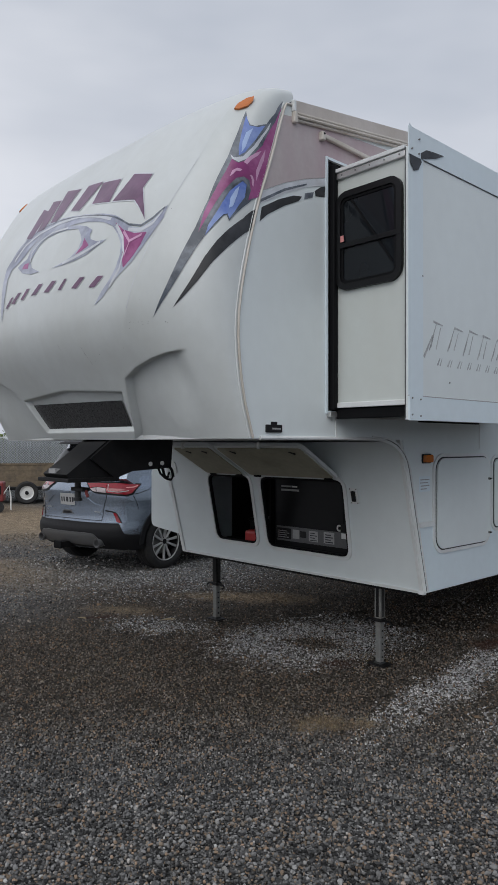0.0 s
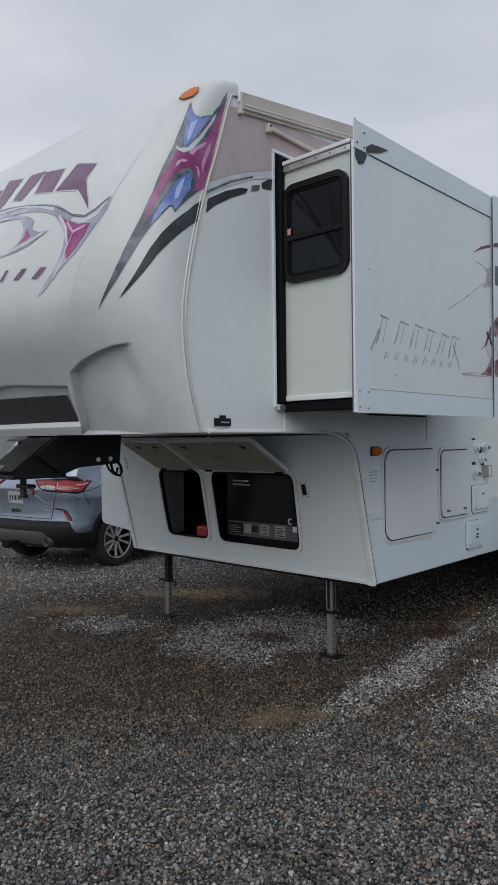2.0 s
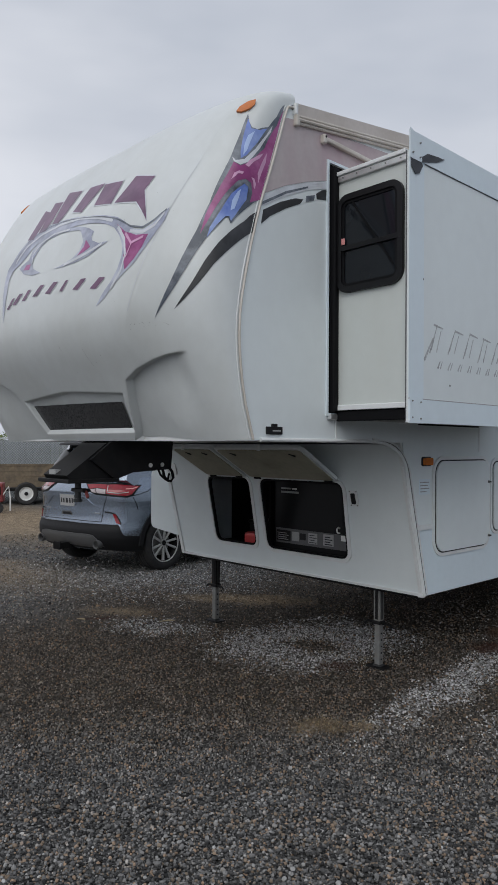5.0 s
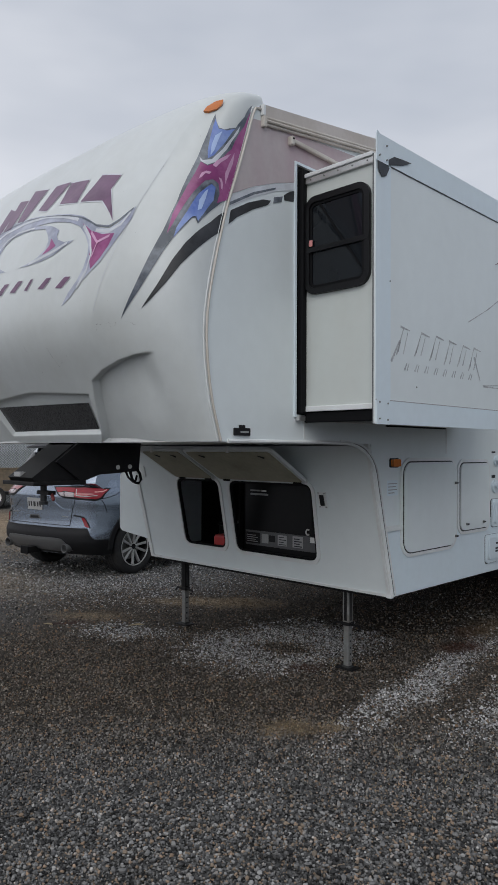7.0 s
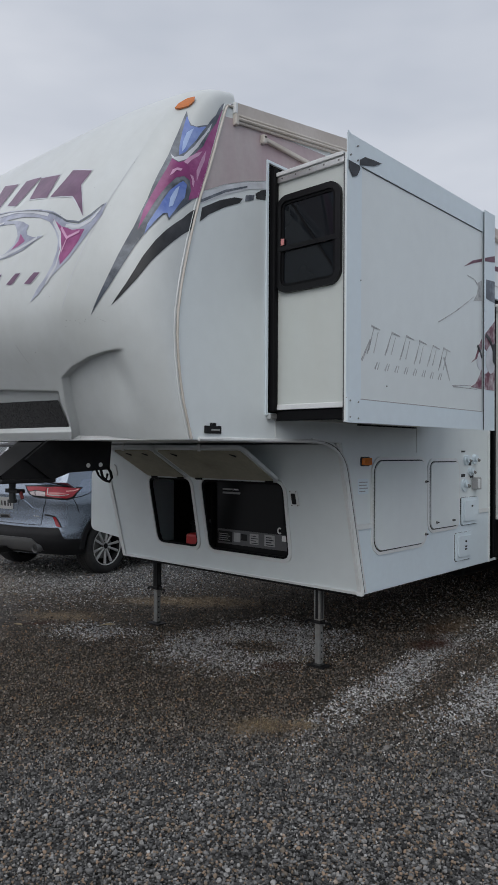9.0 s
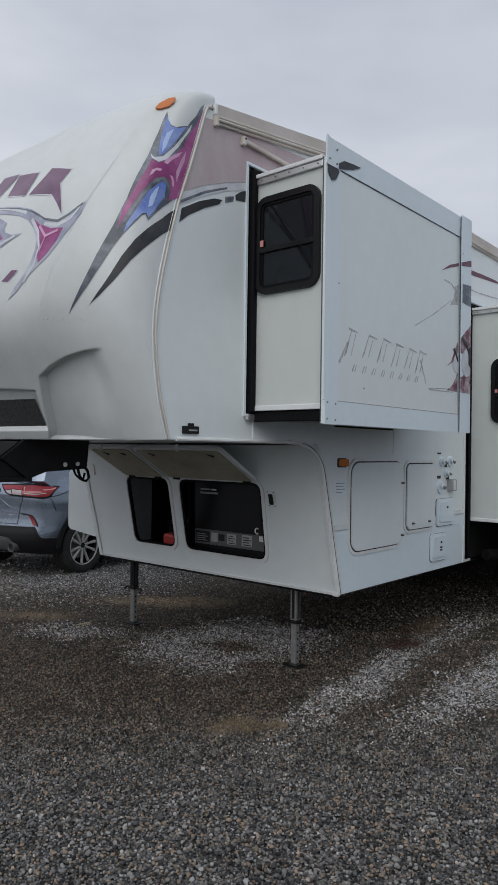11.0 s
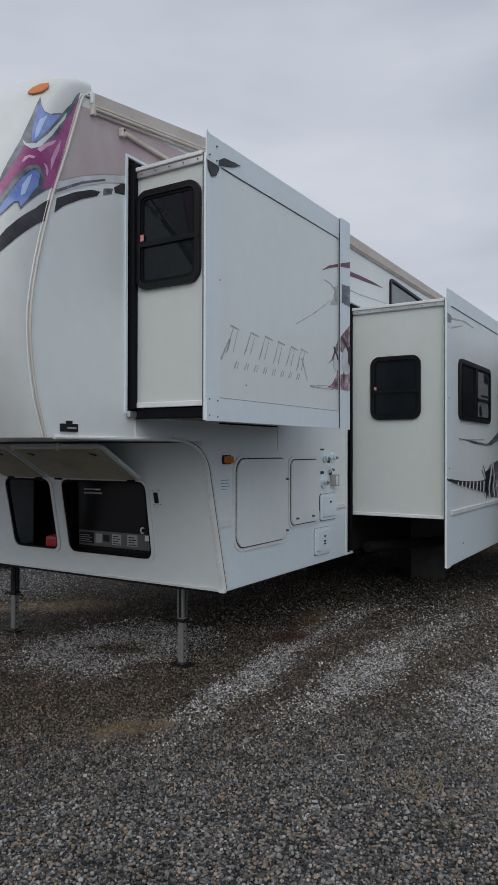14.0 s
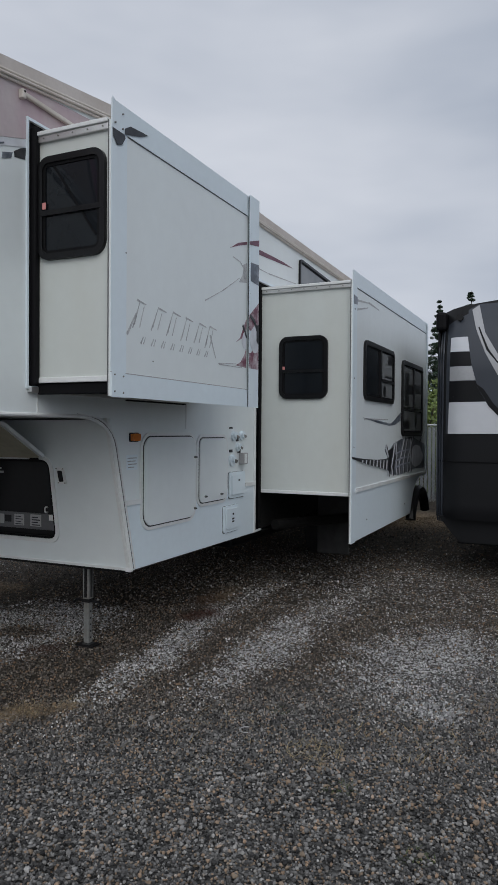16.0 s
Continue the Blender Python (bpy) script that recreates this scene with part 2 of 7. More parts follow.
def R(*a, **k):
    return rod(bmesh.new(), *a, **k)


def tube(points, r, n=8, closed=False):
    """A round tube along points."""
    bm, rings, pts = bmesh.new(), [], [Vector(p) for p in points]
    up = Vector((0.13, 0.21, 0.97)).normalized()
    for i, p in enumerate(pts):
        a, b = (pts[i - 1] if i or closed else p), (pts[(i + 1) % len(pts)] if i < len(pts) - 1 or closed else p)
        d = (b - a).normalized()
        s = d.cross(up).normalized()
        w = s.cross(d)
        rings.append([bm.verts.new(p + r * (math.cos(2 * math.pi * k / n) * s + math.sin(2 * math.pi * k / n) * w)) for k in range(n)])
    for i in range(len(rings) if closed else len(rings) - 1):
        a, b = rings[i], rings[(i + 1) % len(rings)]
        for k in range(n):
            bm.faces.new((a[k], a[(k + 1) % n], b[(k + 1) % n], b[k]))
    if not closed:
        bm.faces.new(rings[0]), bm.faces.new(rings[-1])
    return bm


def rrect(a0, a1, b0, b1, r=0.03, n=5):
    loop = []
    for ca, cb, start in ((a1 - r, b1 - r, 0), (a0 + r, b1 - r, 90), (a0 + r, b0 + r, 180), (a1 - r, b0 + r, 270)):
        loop += [(ca + r * math.cos(radians(start + 90 * k / n)), cb + r * math.sin(radians(start + 90 * k / n))) for k in range(n + 1)]
    return loop


def rounded(loop, r=0.04, n=4):
    """The polygon with its corners rounded."""
    out = []
    for i, p in enumerate(loop):
        p, a, b = Vector(p), Vector(loop[i - 1]), Vector(loop[(i + 1) % len(loop)])
        s = min(r, 0.45 * (a - p).length, 0.45 * (b - p).length)
        a, b = p + (a - p).normalized() * s, p + (b - p).normalized() * s
        for k in range(n + 1):
            t = k / n
            out.append(tuple((1 - t) ** 2 * a + 2 * t * (1 - t) * p + t * t * b))
    return out


def plate(loops, place, d0, d1):
    """A flat plate: the first loop with the others as holes, from depth d0 to d1; place(a, b, d) gives the point."""
    bm, edges = bmesh.new(), []
    for loop in loops:
        vs = [bm.verts.new((a, b, 0)) for a, b in loop]
        edges += [bm.edges.new((vs[i], vs[(i + 1) % len(vs)])) for i in range(len(vs))]
    bmesh.ops.triangle_fill(bm, use_beauty=True, use_dissolve=False, edges=edges)
    if d1 != d0:
        made = bmesh.ops.extrude_face_region(bm, geom=list(bm.faces))["geom"]
        for v in made:
            if isinstance(v, bmesh.types.BMVert):
                v.co.z = 1.0
    for v in bm.verts:
        v.co = Vector(place(v.co.x, v.co.y, d1 if v.co.z > 0.5 else d0))
    return bm


def on_x(x0, sign=1):
    return lambda a, b, d: (x0 + sign * d, a, b)


def on_y(y0, sign=-1):
    return lambda a, b, d: (a, y0 + sign * d, b)


def grow(loop, by):
    """The loop pushed outwards by a distance (loops run counter-clockwise)."""
    out = []
    for i, p in enumerate(loop):
        a, b = Vector(loop[i - 1]), Vector(loop[(i + 1) % len(loop)])
        d = (b - a)
        if d.length < 1e-9:
            out.append(p)
            continue
        d.normalize()
        out.append((p[0] + by * d.y, p[1] - by * d.x))
    return out


def stripe(points, half=0.0028):
    """A thin band along points."""
    up, down = [], []
    for k, p in enumerate(points):
        a, b = Vector(points[max(k - 1, 0)]), Vector(points[min(k + 1, len(points) - 1)])
        d = (b - a).normalized()
        up.append((p[0] - half * d.y, p[1] + half * d.x))
        down.append((p[0] + half * d.y, p[1] - half * d.x))
    return down + up[::-1]


def arch(cx, cz, r, a0, a1, n=20):
    return [(cx + r * math.cos(radians(a0 + (a1 - a0) * k / n)), cz + r * math.sin(radians(a0 + (a1 - a0) * k / n))) for k in range(n + 1)]

# ---- ground ----
def gravel_material(name, stones):
    """Gravel: grey stones, brown dirt, shade painted under the trailer, patches of white gravel, tan straw and rust, at
    their places in the yard.
    """
    m = bpy.data.materials.new(name)
    m.use_nodes = True
    n, l = m.node_tree.nodes, m.node_tree.links
    b = n["Principled BSDF"]
    b.inputs["Roughness"].default_value, b.inputs["Specular IOR Level"].default_value = 0.85, 0.25
    geo = n.new("ShaderNodeNewGeometry")
    warp = n.new("ShaderNodeTexNoise")
    warp.inputs["Scale"].default_value, warp.inputs["Detail"].default_value, warp.inputs["Roughness"].default_value = 1.6, 8.0, 0.72
    l.new(geo.outputs["Position"], warp.inputs["Vector"])
    off = n.new("ShaderNodeVectorMath")
    off.operation = "MULTIPLY_ADD"
    off.inputs[1].default_value, off.inputs[2].default_value = (0.75, 0.75, 0), (-0.375, -0.375, 0)
    l.new(warp.outputs["Color"], off.inputs[0])
    pos = n.new("ShaderNodeVectorMath")
    pos.operation = "ADD"
    l.new(geo.outputs["Position"], pos.inputs[0])
    l.new(off.outputs["Vector"], pos.inputs[1])

    def blob(x, y, rx, ry, turn=0.0, edge=0.80):
        mp = n.new("ShaderNodeMapping")
        mp.vector_type = "TEXTURE"
        mp.inputs["Location"].default_value = (x, y, 0)
        mp.inputs["Rotation"].default_value = (0, 0, radians(turn))
        mp.inputs["Scale"].default_value = (rx, ry, 50)
        l.new(pos.outputs["Vector"], mp.inputs["Vector"])
        ln = n.new("ShaderNodeVectorMath")
        ln.operation = "LENGTH"
        l.new(mp.outputs["Vector"], ln.inputs[0])
        r = n.new("ShaderNodeMapRange")
        r.interpolation_type = "SMOOTHSTEP"
        r.inputs["From Min"].default_value, r.inputs["From Max"].default_value = 1.0 + edge, 1.0 - edge
        l.new(ln.outputs["Value"], r.inputs["Value"])
        return r.outputs["Result"]

    def most(sockets):
        out = sockets[0]
        for s in sockets[1:]:
            k = n.new("ShaderNodeMath")
            k.operation = "MAXIMUM"
            l.new(out, k.inputs[0])
            l.new(s, k.inputs[1])
            out = k.outputs["Value"]
        return out

    def mix(fac, a, c):
        k = n.new("ShaderNodeMix")
        k.data_type = "RGBA"
        l.new(fac, k.inputs["Factor"])
        for sock, v in (("A", a), ("B", c)):
            if isinstance(v, tuple):
                k.inputs[sock].default_value = (*v, 1)
            else:
                l.new(v, k.inputs[sock])
        return k.outputs["Result"]

    def scaled(sock, by):
        k = n.new("ShaderNodeMath")
        k.operation = "MULTIPLY"
        k.inputs[1].default_value = by
        l.new(sock, k.inputs[0])
        return k.outputs["Value"]

    def beyond(nx, ny, at, soft):
        """1 on the far side of a line across the yard."""
        d = n.new("ShaderNodeVectorMath")
        d.operation = "DOT_PRODUCT"
        d.inputs[1].default_value = (nx, ny, 0)
        l.new(pos.outputs["Vector"], d.inputs[0])
        r = n.new("ShaderNodeMapRange")
        r.interpolation_type = "SMOOTHSTEP"
        r.inputs["From Min"].default_value, r.inputs["From Max"].default_value = at - soft, at + soft
        l.new(d.outputs["Value"], r.inputs["Value"])
        return r.outputs["Result"]

    def both(a, c):
        k = n.new("ShaderNodeMath")
        k.operation = "MULTIPLY"
        l.new(a, k.inputs[0])
        l.new(c, k.inputs[1])
        return k.outputs["Value"]

    def without(a, c):
        k = n.new("ShaderNodeMath")
        k.operation = "SUBTRACT"
        k.use_clamp = True
        l.new(a, k.inputs[0])
        l.new(c, k.inputs[1])
        return k.outputs["Value"]

    white = most([blob(0.03, 0.55, 0.15, 1.15, 8), scaled(blob(-0.05, 2.2, 0.14, 0.7, 4, 0.9), 0.6), blob(0.68, 0.75, 0.20, 0.90, 2),
                  scaled(blob(0.75, 2.2, 0.25, 0.9, 0, 0.9), 0.6), scaled(blob(1.75, 0.95, 0.42, 0.75, -12, 0.8), 0.9), blob(1.95, 0.08, 0.16, 0.16),
                  without(blob(-1.22, 0.32, 0.58, 0.74, -8, 0.5), blob(-1.12, 0.20, 0.26, 0.17, 40, 0.6)),
                  scaled(blob(-2.45, -0.35, 0.35, 0.25, 20, 0.9), 0.7), scaled(blob(-4.7, 1.0, 1.3, 1.1, 20, 0.9), 0.45), scaled(blob(1.2, 3.2, 2.2, 1.4, 0, 0.9), 0.25)])
    # brown dirt; the last blob paints the trailer's shade into the ground colour
    dirt_shade = most([both(beyond(-0.707, 0.707, -0.85, 0.60), beyond(1.0, 0.0, -3.6, 0.9)), blob(-3.4, 0.2, 1.0, 0.9, 0, 0.8), blob(-1.2, 4.0, 1.6, 4.0, 0, 0.5)])
    tan = most([blob(-0.08, -0.92, 0.17, 0.09, 30), blob(0.10, -0.76, 0.10, 0.06, 30), blob(-2.78, 0.98, 0.60, 0.20, 38), scaled(blob(-0.34, 1.95, 0.12, 0.35, 10), 0.6), scaled(blob(-3.15, -0.24, 0.35, 0.14, 38), 0.7), blob(-12.5, 2.2, 4.8, 2.4, 10, 0.6), blob(-7.6, -0.9, 2.4, 0.8, 15, 0.7), blob(0.4, 8.6, 0.9, 1.0)])
    rust = most([blob(-0.17, 1.22, 0.16, 0.13, 40), scaled(blob(-0.36, 1.75, 0.10, 0.32, 10), 0.6), scaled(blob(-0.72, -0.04, 0.13, 0.06, 40), 0.8), blob(-3.05, -0.55, 0.16, 0.06, 45)])

    def sown(share, chance):
        """1 where the chance of the single stone falls under its share."""
        f = n.new("ShaderNodeMath")
        f.operation = "MULTIPLY"
        f.inputs[1].default_value = 7.31
        l.new(chance, f.inputs[0])
        g = n.new("ShaderNodeMath")
        g.operation = "FRACT"
        l.new(f.outputs["Value"], g.inputs[0])
        k = n.new("ShaderNodeMath")
        k.operation = "LESS_THAN"
        l.new(g.outputs["Value"], k.inputs[0])
        l.new(share, k.inputs[1])
        return k.outputs["Value"]

    if stones:
        rnd = n.new("ShaderNodeNewGeometry")
        ramp = n.new("ShaderNodeValToRGB")
        e = ramp.color_ramp.elements
        e[0].position, e[0].color = 0.0, (0.020, 0.020, 0.021, 1)
        e[1].position, e[1].color = 1.0, (0.50, 0.50, 0.49, 1)
        for at, c in ((0.25, (0.085, 0.084, 0.083, 1)), (0.60, (0.180, 0.177, 0.174, 1)), (0.80, (0.33, 0.325, 0.315, 1)), (0.85, (0.21, 0.170, 0.130, 1)), (0.975, (0.33, 0.235, 0.165, 1))):
            x = e.new(at)
            x.color = c
        l.new(rnd.outputs["Random Per Island"], ramp.inputs["Fac"])
        base = ramp.outputs["Color"]
        pale = n.new("ShaderNodeValToRGB")
        pale.color_ramp.elements[0].color, pale.color_ramp.elements[1].color = (0.24, 0.24, 0.245, 1), (0.66, 0.66, 0.66, 1)
        l.new(rnd.outputs["Random Per Island"], pale.inputs["Fac"])
        soil_shade = n.new("ShaderNodeMix")
        soil_shade.data_type, soil_shade.blend_type = "RGBA", "MULTIPLY"
        soil_shade.inputs["B"].default_value = (0.64, 0.55, 0.45, 1)
        l.new(scaled(dirt_shade, 0.75), soil_shade.inputs["Factor"])
        l.new(base, soil_shade.inputs["A"])
        col = soil_shade.outputs["Result"]
        col = mix(sown(scaled(white, 0.62), rnd.outputs["Random Per Island"]), col, pale.outputs["Color"])
        col = mix(scaled(tan, 0.6), col, (0.20, 0.145, 0.085))
        col = mix(scaled(rust, 0.92), col, (0.055, 0.022, 0.013))
    else:
        cell = n.new("ShaderNodeTexVoronoi")
        cell.inputs["Scale"].default_value = 64.0
        l.new(geo.outputs["Position"], cell.inputs["Vector"])
        sep = n.new("ShaderNodeSeparateColor")
        l.new(cell.outputs["Color"], sep.inputs["Color"])
        ramp = n.new("ShaderNodeValToRGB")
        ramp.color_ramp.elements[0].color, ramp.color_ramp.elements[1].color = (0.010, 0.010, 0.010, 1), (0.175, 0.173, 0.168, 1)
        l.new(sep.outputs["Red"], ramp.inputs["Fac"])
        pale = n.new("ShaderNodeValToRGB")
        pale.color_ramp.elements[0].color, pale.color_ramp.elements[1].color = (0.12, 0.12, 0.12, 1), (0.60, 0.60, 0.59, 1)
        l.new(sep.outputs["Red"], pale.inputs["Fac"])
        brown = n.new("ShaderNodeValToRGB")
        brown.color_ramp.elements[0].color, brown.color_ramp.elements[1].color = (0.010, 0.008, 0.006, 1), (0.095, 0.076, 0.057, 1)
        l.new(sep.outputs["Green"], brown.inputs["Fac"])
        straw = n.new("ShaderNodeValToRGB")
        straw.color_ramp.elements[0].color, straw.color_ramp.elements[1].color = (0.12, 0.085, 0.05, 1), (0.42, 0.32, 0.21, 1)
        l.new(sep.outputs["Green"], straw.inputs["Fac"])
        col = mix(scaled(dirt_shade, 0.95), ramp.outputs["Color"], brown.outputs["Color"])
        col = mix(sown(scaled(white, 0.65), sep.outputs["Blue"]), col, pale.outputs["Color"])
        col = mix(scaled(tan, 0.9), col, straw.outputs["Color"])
        col = mix(scaled(rust, 0.9), col, (0.045, 0.016, 0.009))
        bp = n.new("ShaderNodeBump")
        bp.inputs["Strength"].default_value, bp.inputs["Distance"].default_value = 0.9, 0.012
        bp.invert = True
        l.new(cell.outputs["Distance"], bp.inputs["Height"])
        l.new(bp.outputs["Normal"], b.inputs["Normal"])
    var = n.new("ShaderNodeTexNoise")
    var.inputs["Scale"].default_value, var.inputs["Detail"].default_value, var.inputs["Roughness"].default_value = 5.0, 9.0, 0.75
    l.new(geo.outputs["Position"], var.inputs["Vector"])
    vr = n.new("ShaderNodeMapRange")
    vr.inputs["From Min"].default_value, vr.inputs["From Max"].default_value = 0.3, 0.7
    vr.inputs["To Min"].default_value, vr.inputs["To Max"].default_value = 0.55, 1.4
    l.new(var.outputs["Fac"], vr.inputs["Value"])
    mul = n.new("ShaderNodeMix")
    mul.data_type, mul.blend_type = "RGBA", "MULTIPLY"
    mul.inputs["Factor"].default_value = 1.0
    l.new(col, mul.inputs["A"])
    l.new(vr.outputs["Result"], mul.inputs["B"])
    l.new(mul.outputs["Result"], b.inputs["Base Color"])
    return m


bm = bmesh.new()
bmesh.ops.create_grid(bm, x_segments=8, y_segments=8, size=300)
ground = part("ground", bm, gravel_material("gravel_ground", False))
tagged(ground, "grey gravel yard with brown dirt, painted shade under the trailer and white gravel patches", "ground", kind="structure")

# ---- fifth-wheel trailer ----
W, CX = 2.55, -1.275
# cap >>>
SIDE = [(-1.55, 1.615), (-1.62, 1.86), (-1.65, 2.16), (-1.61, 2.44), (-1.52, 2.78), (-1.44, 3.00), (-1.37, 3.205), (-1.325, 3.34), (-1.295, 3.385), (-1.25, 3.405)]
MID = [(-1.72, 1.615), (-1.88, 1.86), (-2.06, 2.16), (-2.09, 2.44), (-2.00, 2.78), (-1.87, 3.01), (-1.71, 3.25), (-1.55, 3.43), (-1.41, 3.52), (-1.25, 3.57)]
CORNER = [0.50, 0.50, 0.48, 0.42, 0.36, 0.30, 0.26, 0.24, 0.26, 0.30]

RIDGE = [0.392, 0.452, 0.525, 0.575, 0.618, 0.650, 0.668, 0.675]


def spline(rows, v):
    """A smooth curve through rows, v from 0 to 1."""
    t = min(max(v, 0.0), 1.0) * (len(rows) - 1)
    i = min(int(t), len(rows) - 2)
    t -= i
    p = [rows[max(i - 1, 0)], rows[i], rows[i + 1], rows[min(i + 2, len(rows) - 1)]]
    if not isinstance(p[0], tuple):
        p = [(q,) for q in p]
    out = [0.5 * (2 * b + (c - a) * t + (2 * a - 5 * b + 4 * c - d) * t * t + (3 * b - a - 3 * c + d) * t ** 3) for a, b, c, d in zip(*p)]
    return out if len(out) > 1 else out[0]


def cap_point(s, v, lift=0.0):
    """A point of the front cap: s from -1 (far side) over 0 (middle) to 1 (near side), v from its lower edge to the roof."""
    u = 1 - (1 - abs(s)) ** 1.9
    f = max(1 - u ** 2.4, 0.0) ** (spline(CORNER, v) * (1.0 if s >= 0 else 0.42 - 0.24 * max(0.3 - v, 0.0) / 0.3))
    (ya, za), (yb, zb) = spline(SIDE, v), spline(MID, v)
    x = CX + (u if s >= 0 else -u) * W / 2
    away = abs(abs(s) - spline(RIDGE, min(max((v - 0.20) / 0.55, 0.0), 1.0)))
    h = 0.020 * max(1 - away / 0.17, 0.0) * min(max((v - 0.16) / 0.10, 0.0), 1.0) * min(max((0.86 - v) / 0.2, 0.0), 1.0)
    return (x + (0.5 if s >= 0 else -0.5) * h, ya + (yb - ya) * f - 0.85 * h, za + (zb - za) * f + 0.055 * max(-s, 0.0) ** 0.8 * max(v - 0.25, 0.0))
# cap <<<


def cap_lifted(s, v, lift):
    p = Vector(cap_point(s, v))
    a = Vector(cap_point(min(s + 0.004, 1), v)) - Vector(cap_point(max(s - 0.004, -1), v))
    b = Vector(cap_point(s, min(v + 0.004, 1))) - Vector(cap_point(s, max(v - 0.004, 0)))
    n = a.cross(b)
    return p + n.normalized() * lift if n.length > 1e-9 else p


rv = thing("fifth_wheel_trailer", CX, 3, 0, "large white fifth-wheel camper trailer with purple and blue graphics, slide-outs open", "camper trailer")
RV = rv.matrix_world.inverted()


def rpart(name, bm, mat, parent=None, label="", smooth=False):
    """A part of the trailer, given in world coordinates."""
    bm.transform(RV)
    return part(name, bm, mat, parent or rv, label, smooth)


# front cap, with a step below the brow and a recess for the lower window
BROW = [(0.219, 0.0), (0.283, 0.096), (0.316, 0.139), (0.386, 0.157), (0.480, 0.171), (0.553, 0.178), (0.66, 0.183), (1.0, 0.187)]
REC = [(-0.235, 0.026), (0.235, 0.026), (0.272, 0.116), (0.0, 0.130), (-0.272, 0.116)]


def inside(a, b, loop):
    """How far (a, b) lies inside a convex loop, negative outside."""
    best = 9.0
    for (x0, y0), (x1, y1) in zip(loop, loop[1:] + loop[:1]):
        d = math.hypot(x1 - x0, y1 - y0)
        best = min(best, ((x1 - x0) * (b - y0) - (y1 - y0) * (a - x0)) / d)
    return best


def ramp(x, a, b):
    t = min(max((x - a) / (b - a), 0.0), 1.0)
    return t * t * (3 - 2 * t)


def below_brow(s, v):
    """Metres below the brow line, about; negative above it."""
    s, best, under = abs(s), 9.0, False
    for (a, b), (c, d) in zip(BROW, BROW[1:]):
        ax, ay, dx, dy = 1.5 * a, 2.3 * b, 1.5 * (c - a), 2.3 * (d - b)
        t = min(max(((1.5 * s - ax) * dx + (2.3 * v - ay) * dy) / (dx * dx + dy * dy), 0.0), 1.0)
        best = min(best, math.hypot(1.5 * s - ax - t * dx, 2.3 * v - ay - t * dy))
        if a <= s <= c and v < b + (d - b) * (s - a) / (c - a):
            under = True
    return best if under else -best


def cap_depth(s, v):
    k = ramp(below_brow(s, v), -0.003, 0.013) * (1 - ramp(abs(s), 0.55, 0.668)) * (0.042 if s > 0 else 0.026)
    k *= 1 - ramp(below_brow(s, v), 0.05, 0.34) * ramp(abs(s), 0.20, 0.62)
    return -k - 0.034 * ramp(inside(s, v, REC), 0.0, 0.012)


def spread(k, n, stops):
    """Steps of a grid, finer in some stretches: stops are (share of steps, value)."""
    t = k / n
    for (a, b), (c, d) in zip(stops, stops[1:]):
        if t <= c:
            return b + (d - b) * (t - a) / (c - a)
    return stops[-1][1]


bm, NS, NV, grid = bmesh.new(), 400, 230, []
for j in range(NV + 1):
    row = []
    for i in range(NS + 1):
        s, v = spread(i, NS, ((0, -1.0), (0.14, -0.3), (0.85, 0.70), (1, 1.0))), spread(j, NV, ((0, 0.0), (0.55, 0.20), (1, 1.0)))
        d = cap_depth(s, v)
        row.append(bm.verts.new(cap_lifted(s, v, d) if d < -1e-5 else cap_point(s, v)))
    grid.append(row)
for j in range(NV):
    for i in range(NS):
        bm.faces.new((grid[j][i], grid[j][i + 1], grid[j + 1][i + 1], grid[j + 1][i]))
front_cap = rpart("front_cap", bm, "gelcoat", label="glossy white moulded front cap", smooth=True)


def decal(name, mat, loop, lift, label="", base=None, hole=None):
    """A film on the cap: the loop in the cap's own coordinates, laid on its surface."""
    bm, edges = bmesh.new(), []
    for lp in [loop] + ([hole] if hole else []):
        vs = [bm.verts.new((a, b, 0)) for a, b in lp]
        edges += [bm.edges.new((vs[i], vs[(i + 1) % len(vs)])) for i in range(len(vs))]
    bmesh.ops.triangle_fill(bm, use_beauty=True, use_dissolve=False, edges=edges)
    for _ in range(4):
        long = [e for e in bm.edges if e.calc_length() > 0.021]
        if not long:
            break
        bmesh.ops.subdivide_edges(bm, edges=long, cuts=1)
        bmesh.ops.triangulate(bm, faces=bm.faces)
    if base is not None:
        for v in bmesh.ops.extrude_face_region(bm, geom=list(bm.faces))["geom"]:
            if isinstance(v, bmesh.types.BMVert):
                v.co.z = 1.0
    for v in bm.verts:
        s, t = max(min(v.co.x, 0.9985), -0.9985), v.co.y
        v.co = cap_lifted(s, t, 0.0012 + 0.4 * lift if base is None else lift if base is None or v.co.z > 0.5 else base)
    return rpart(name, bm, mat, front_cap, label, smooth=True)


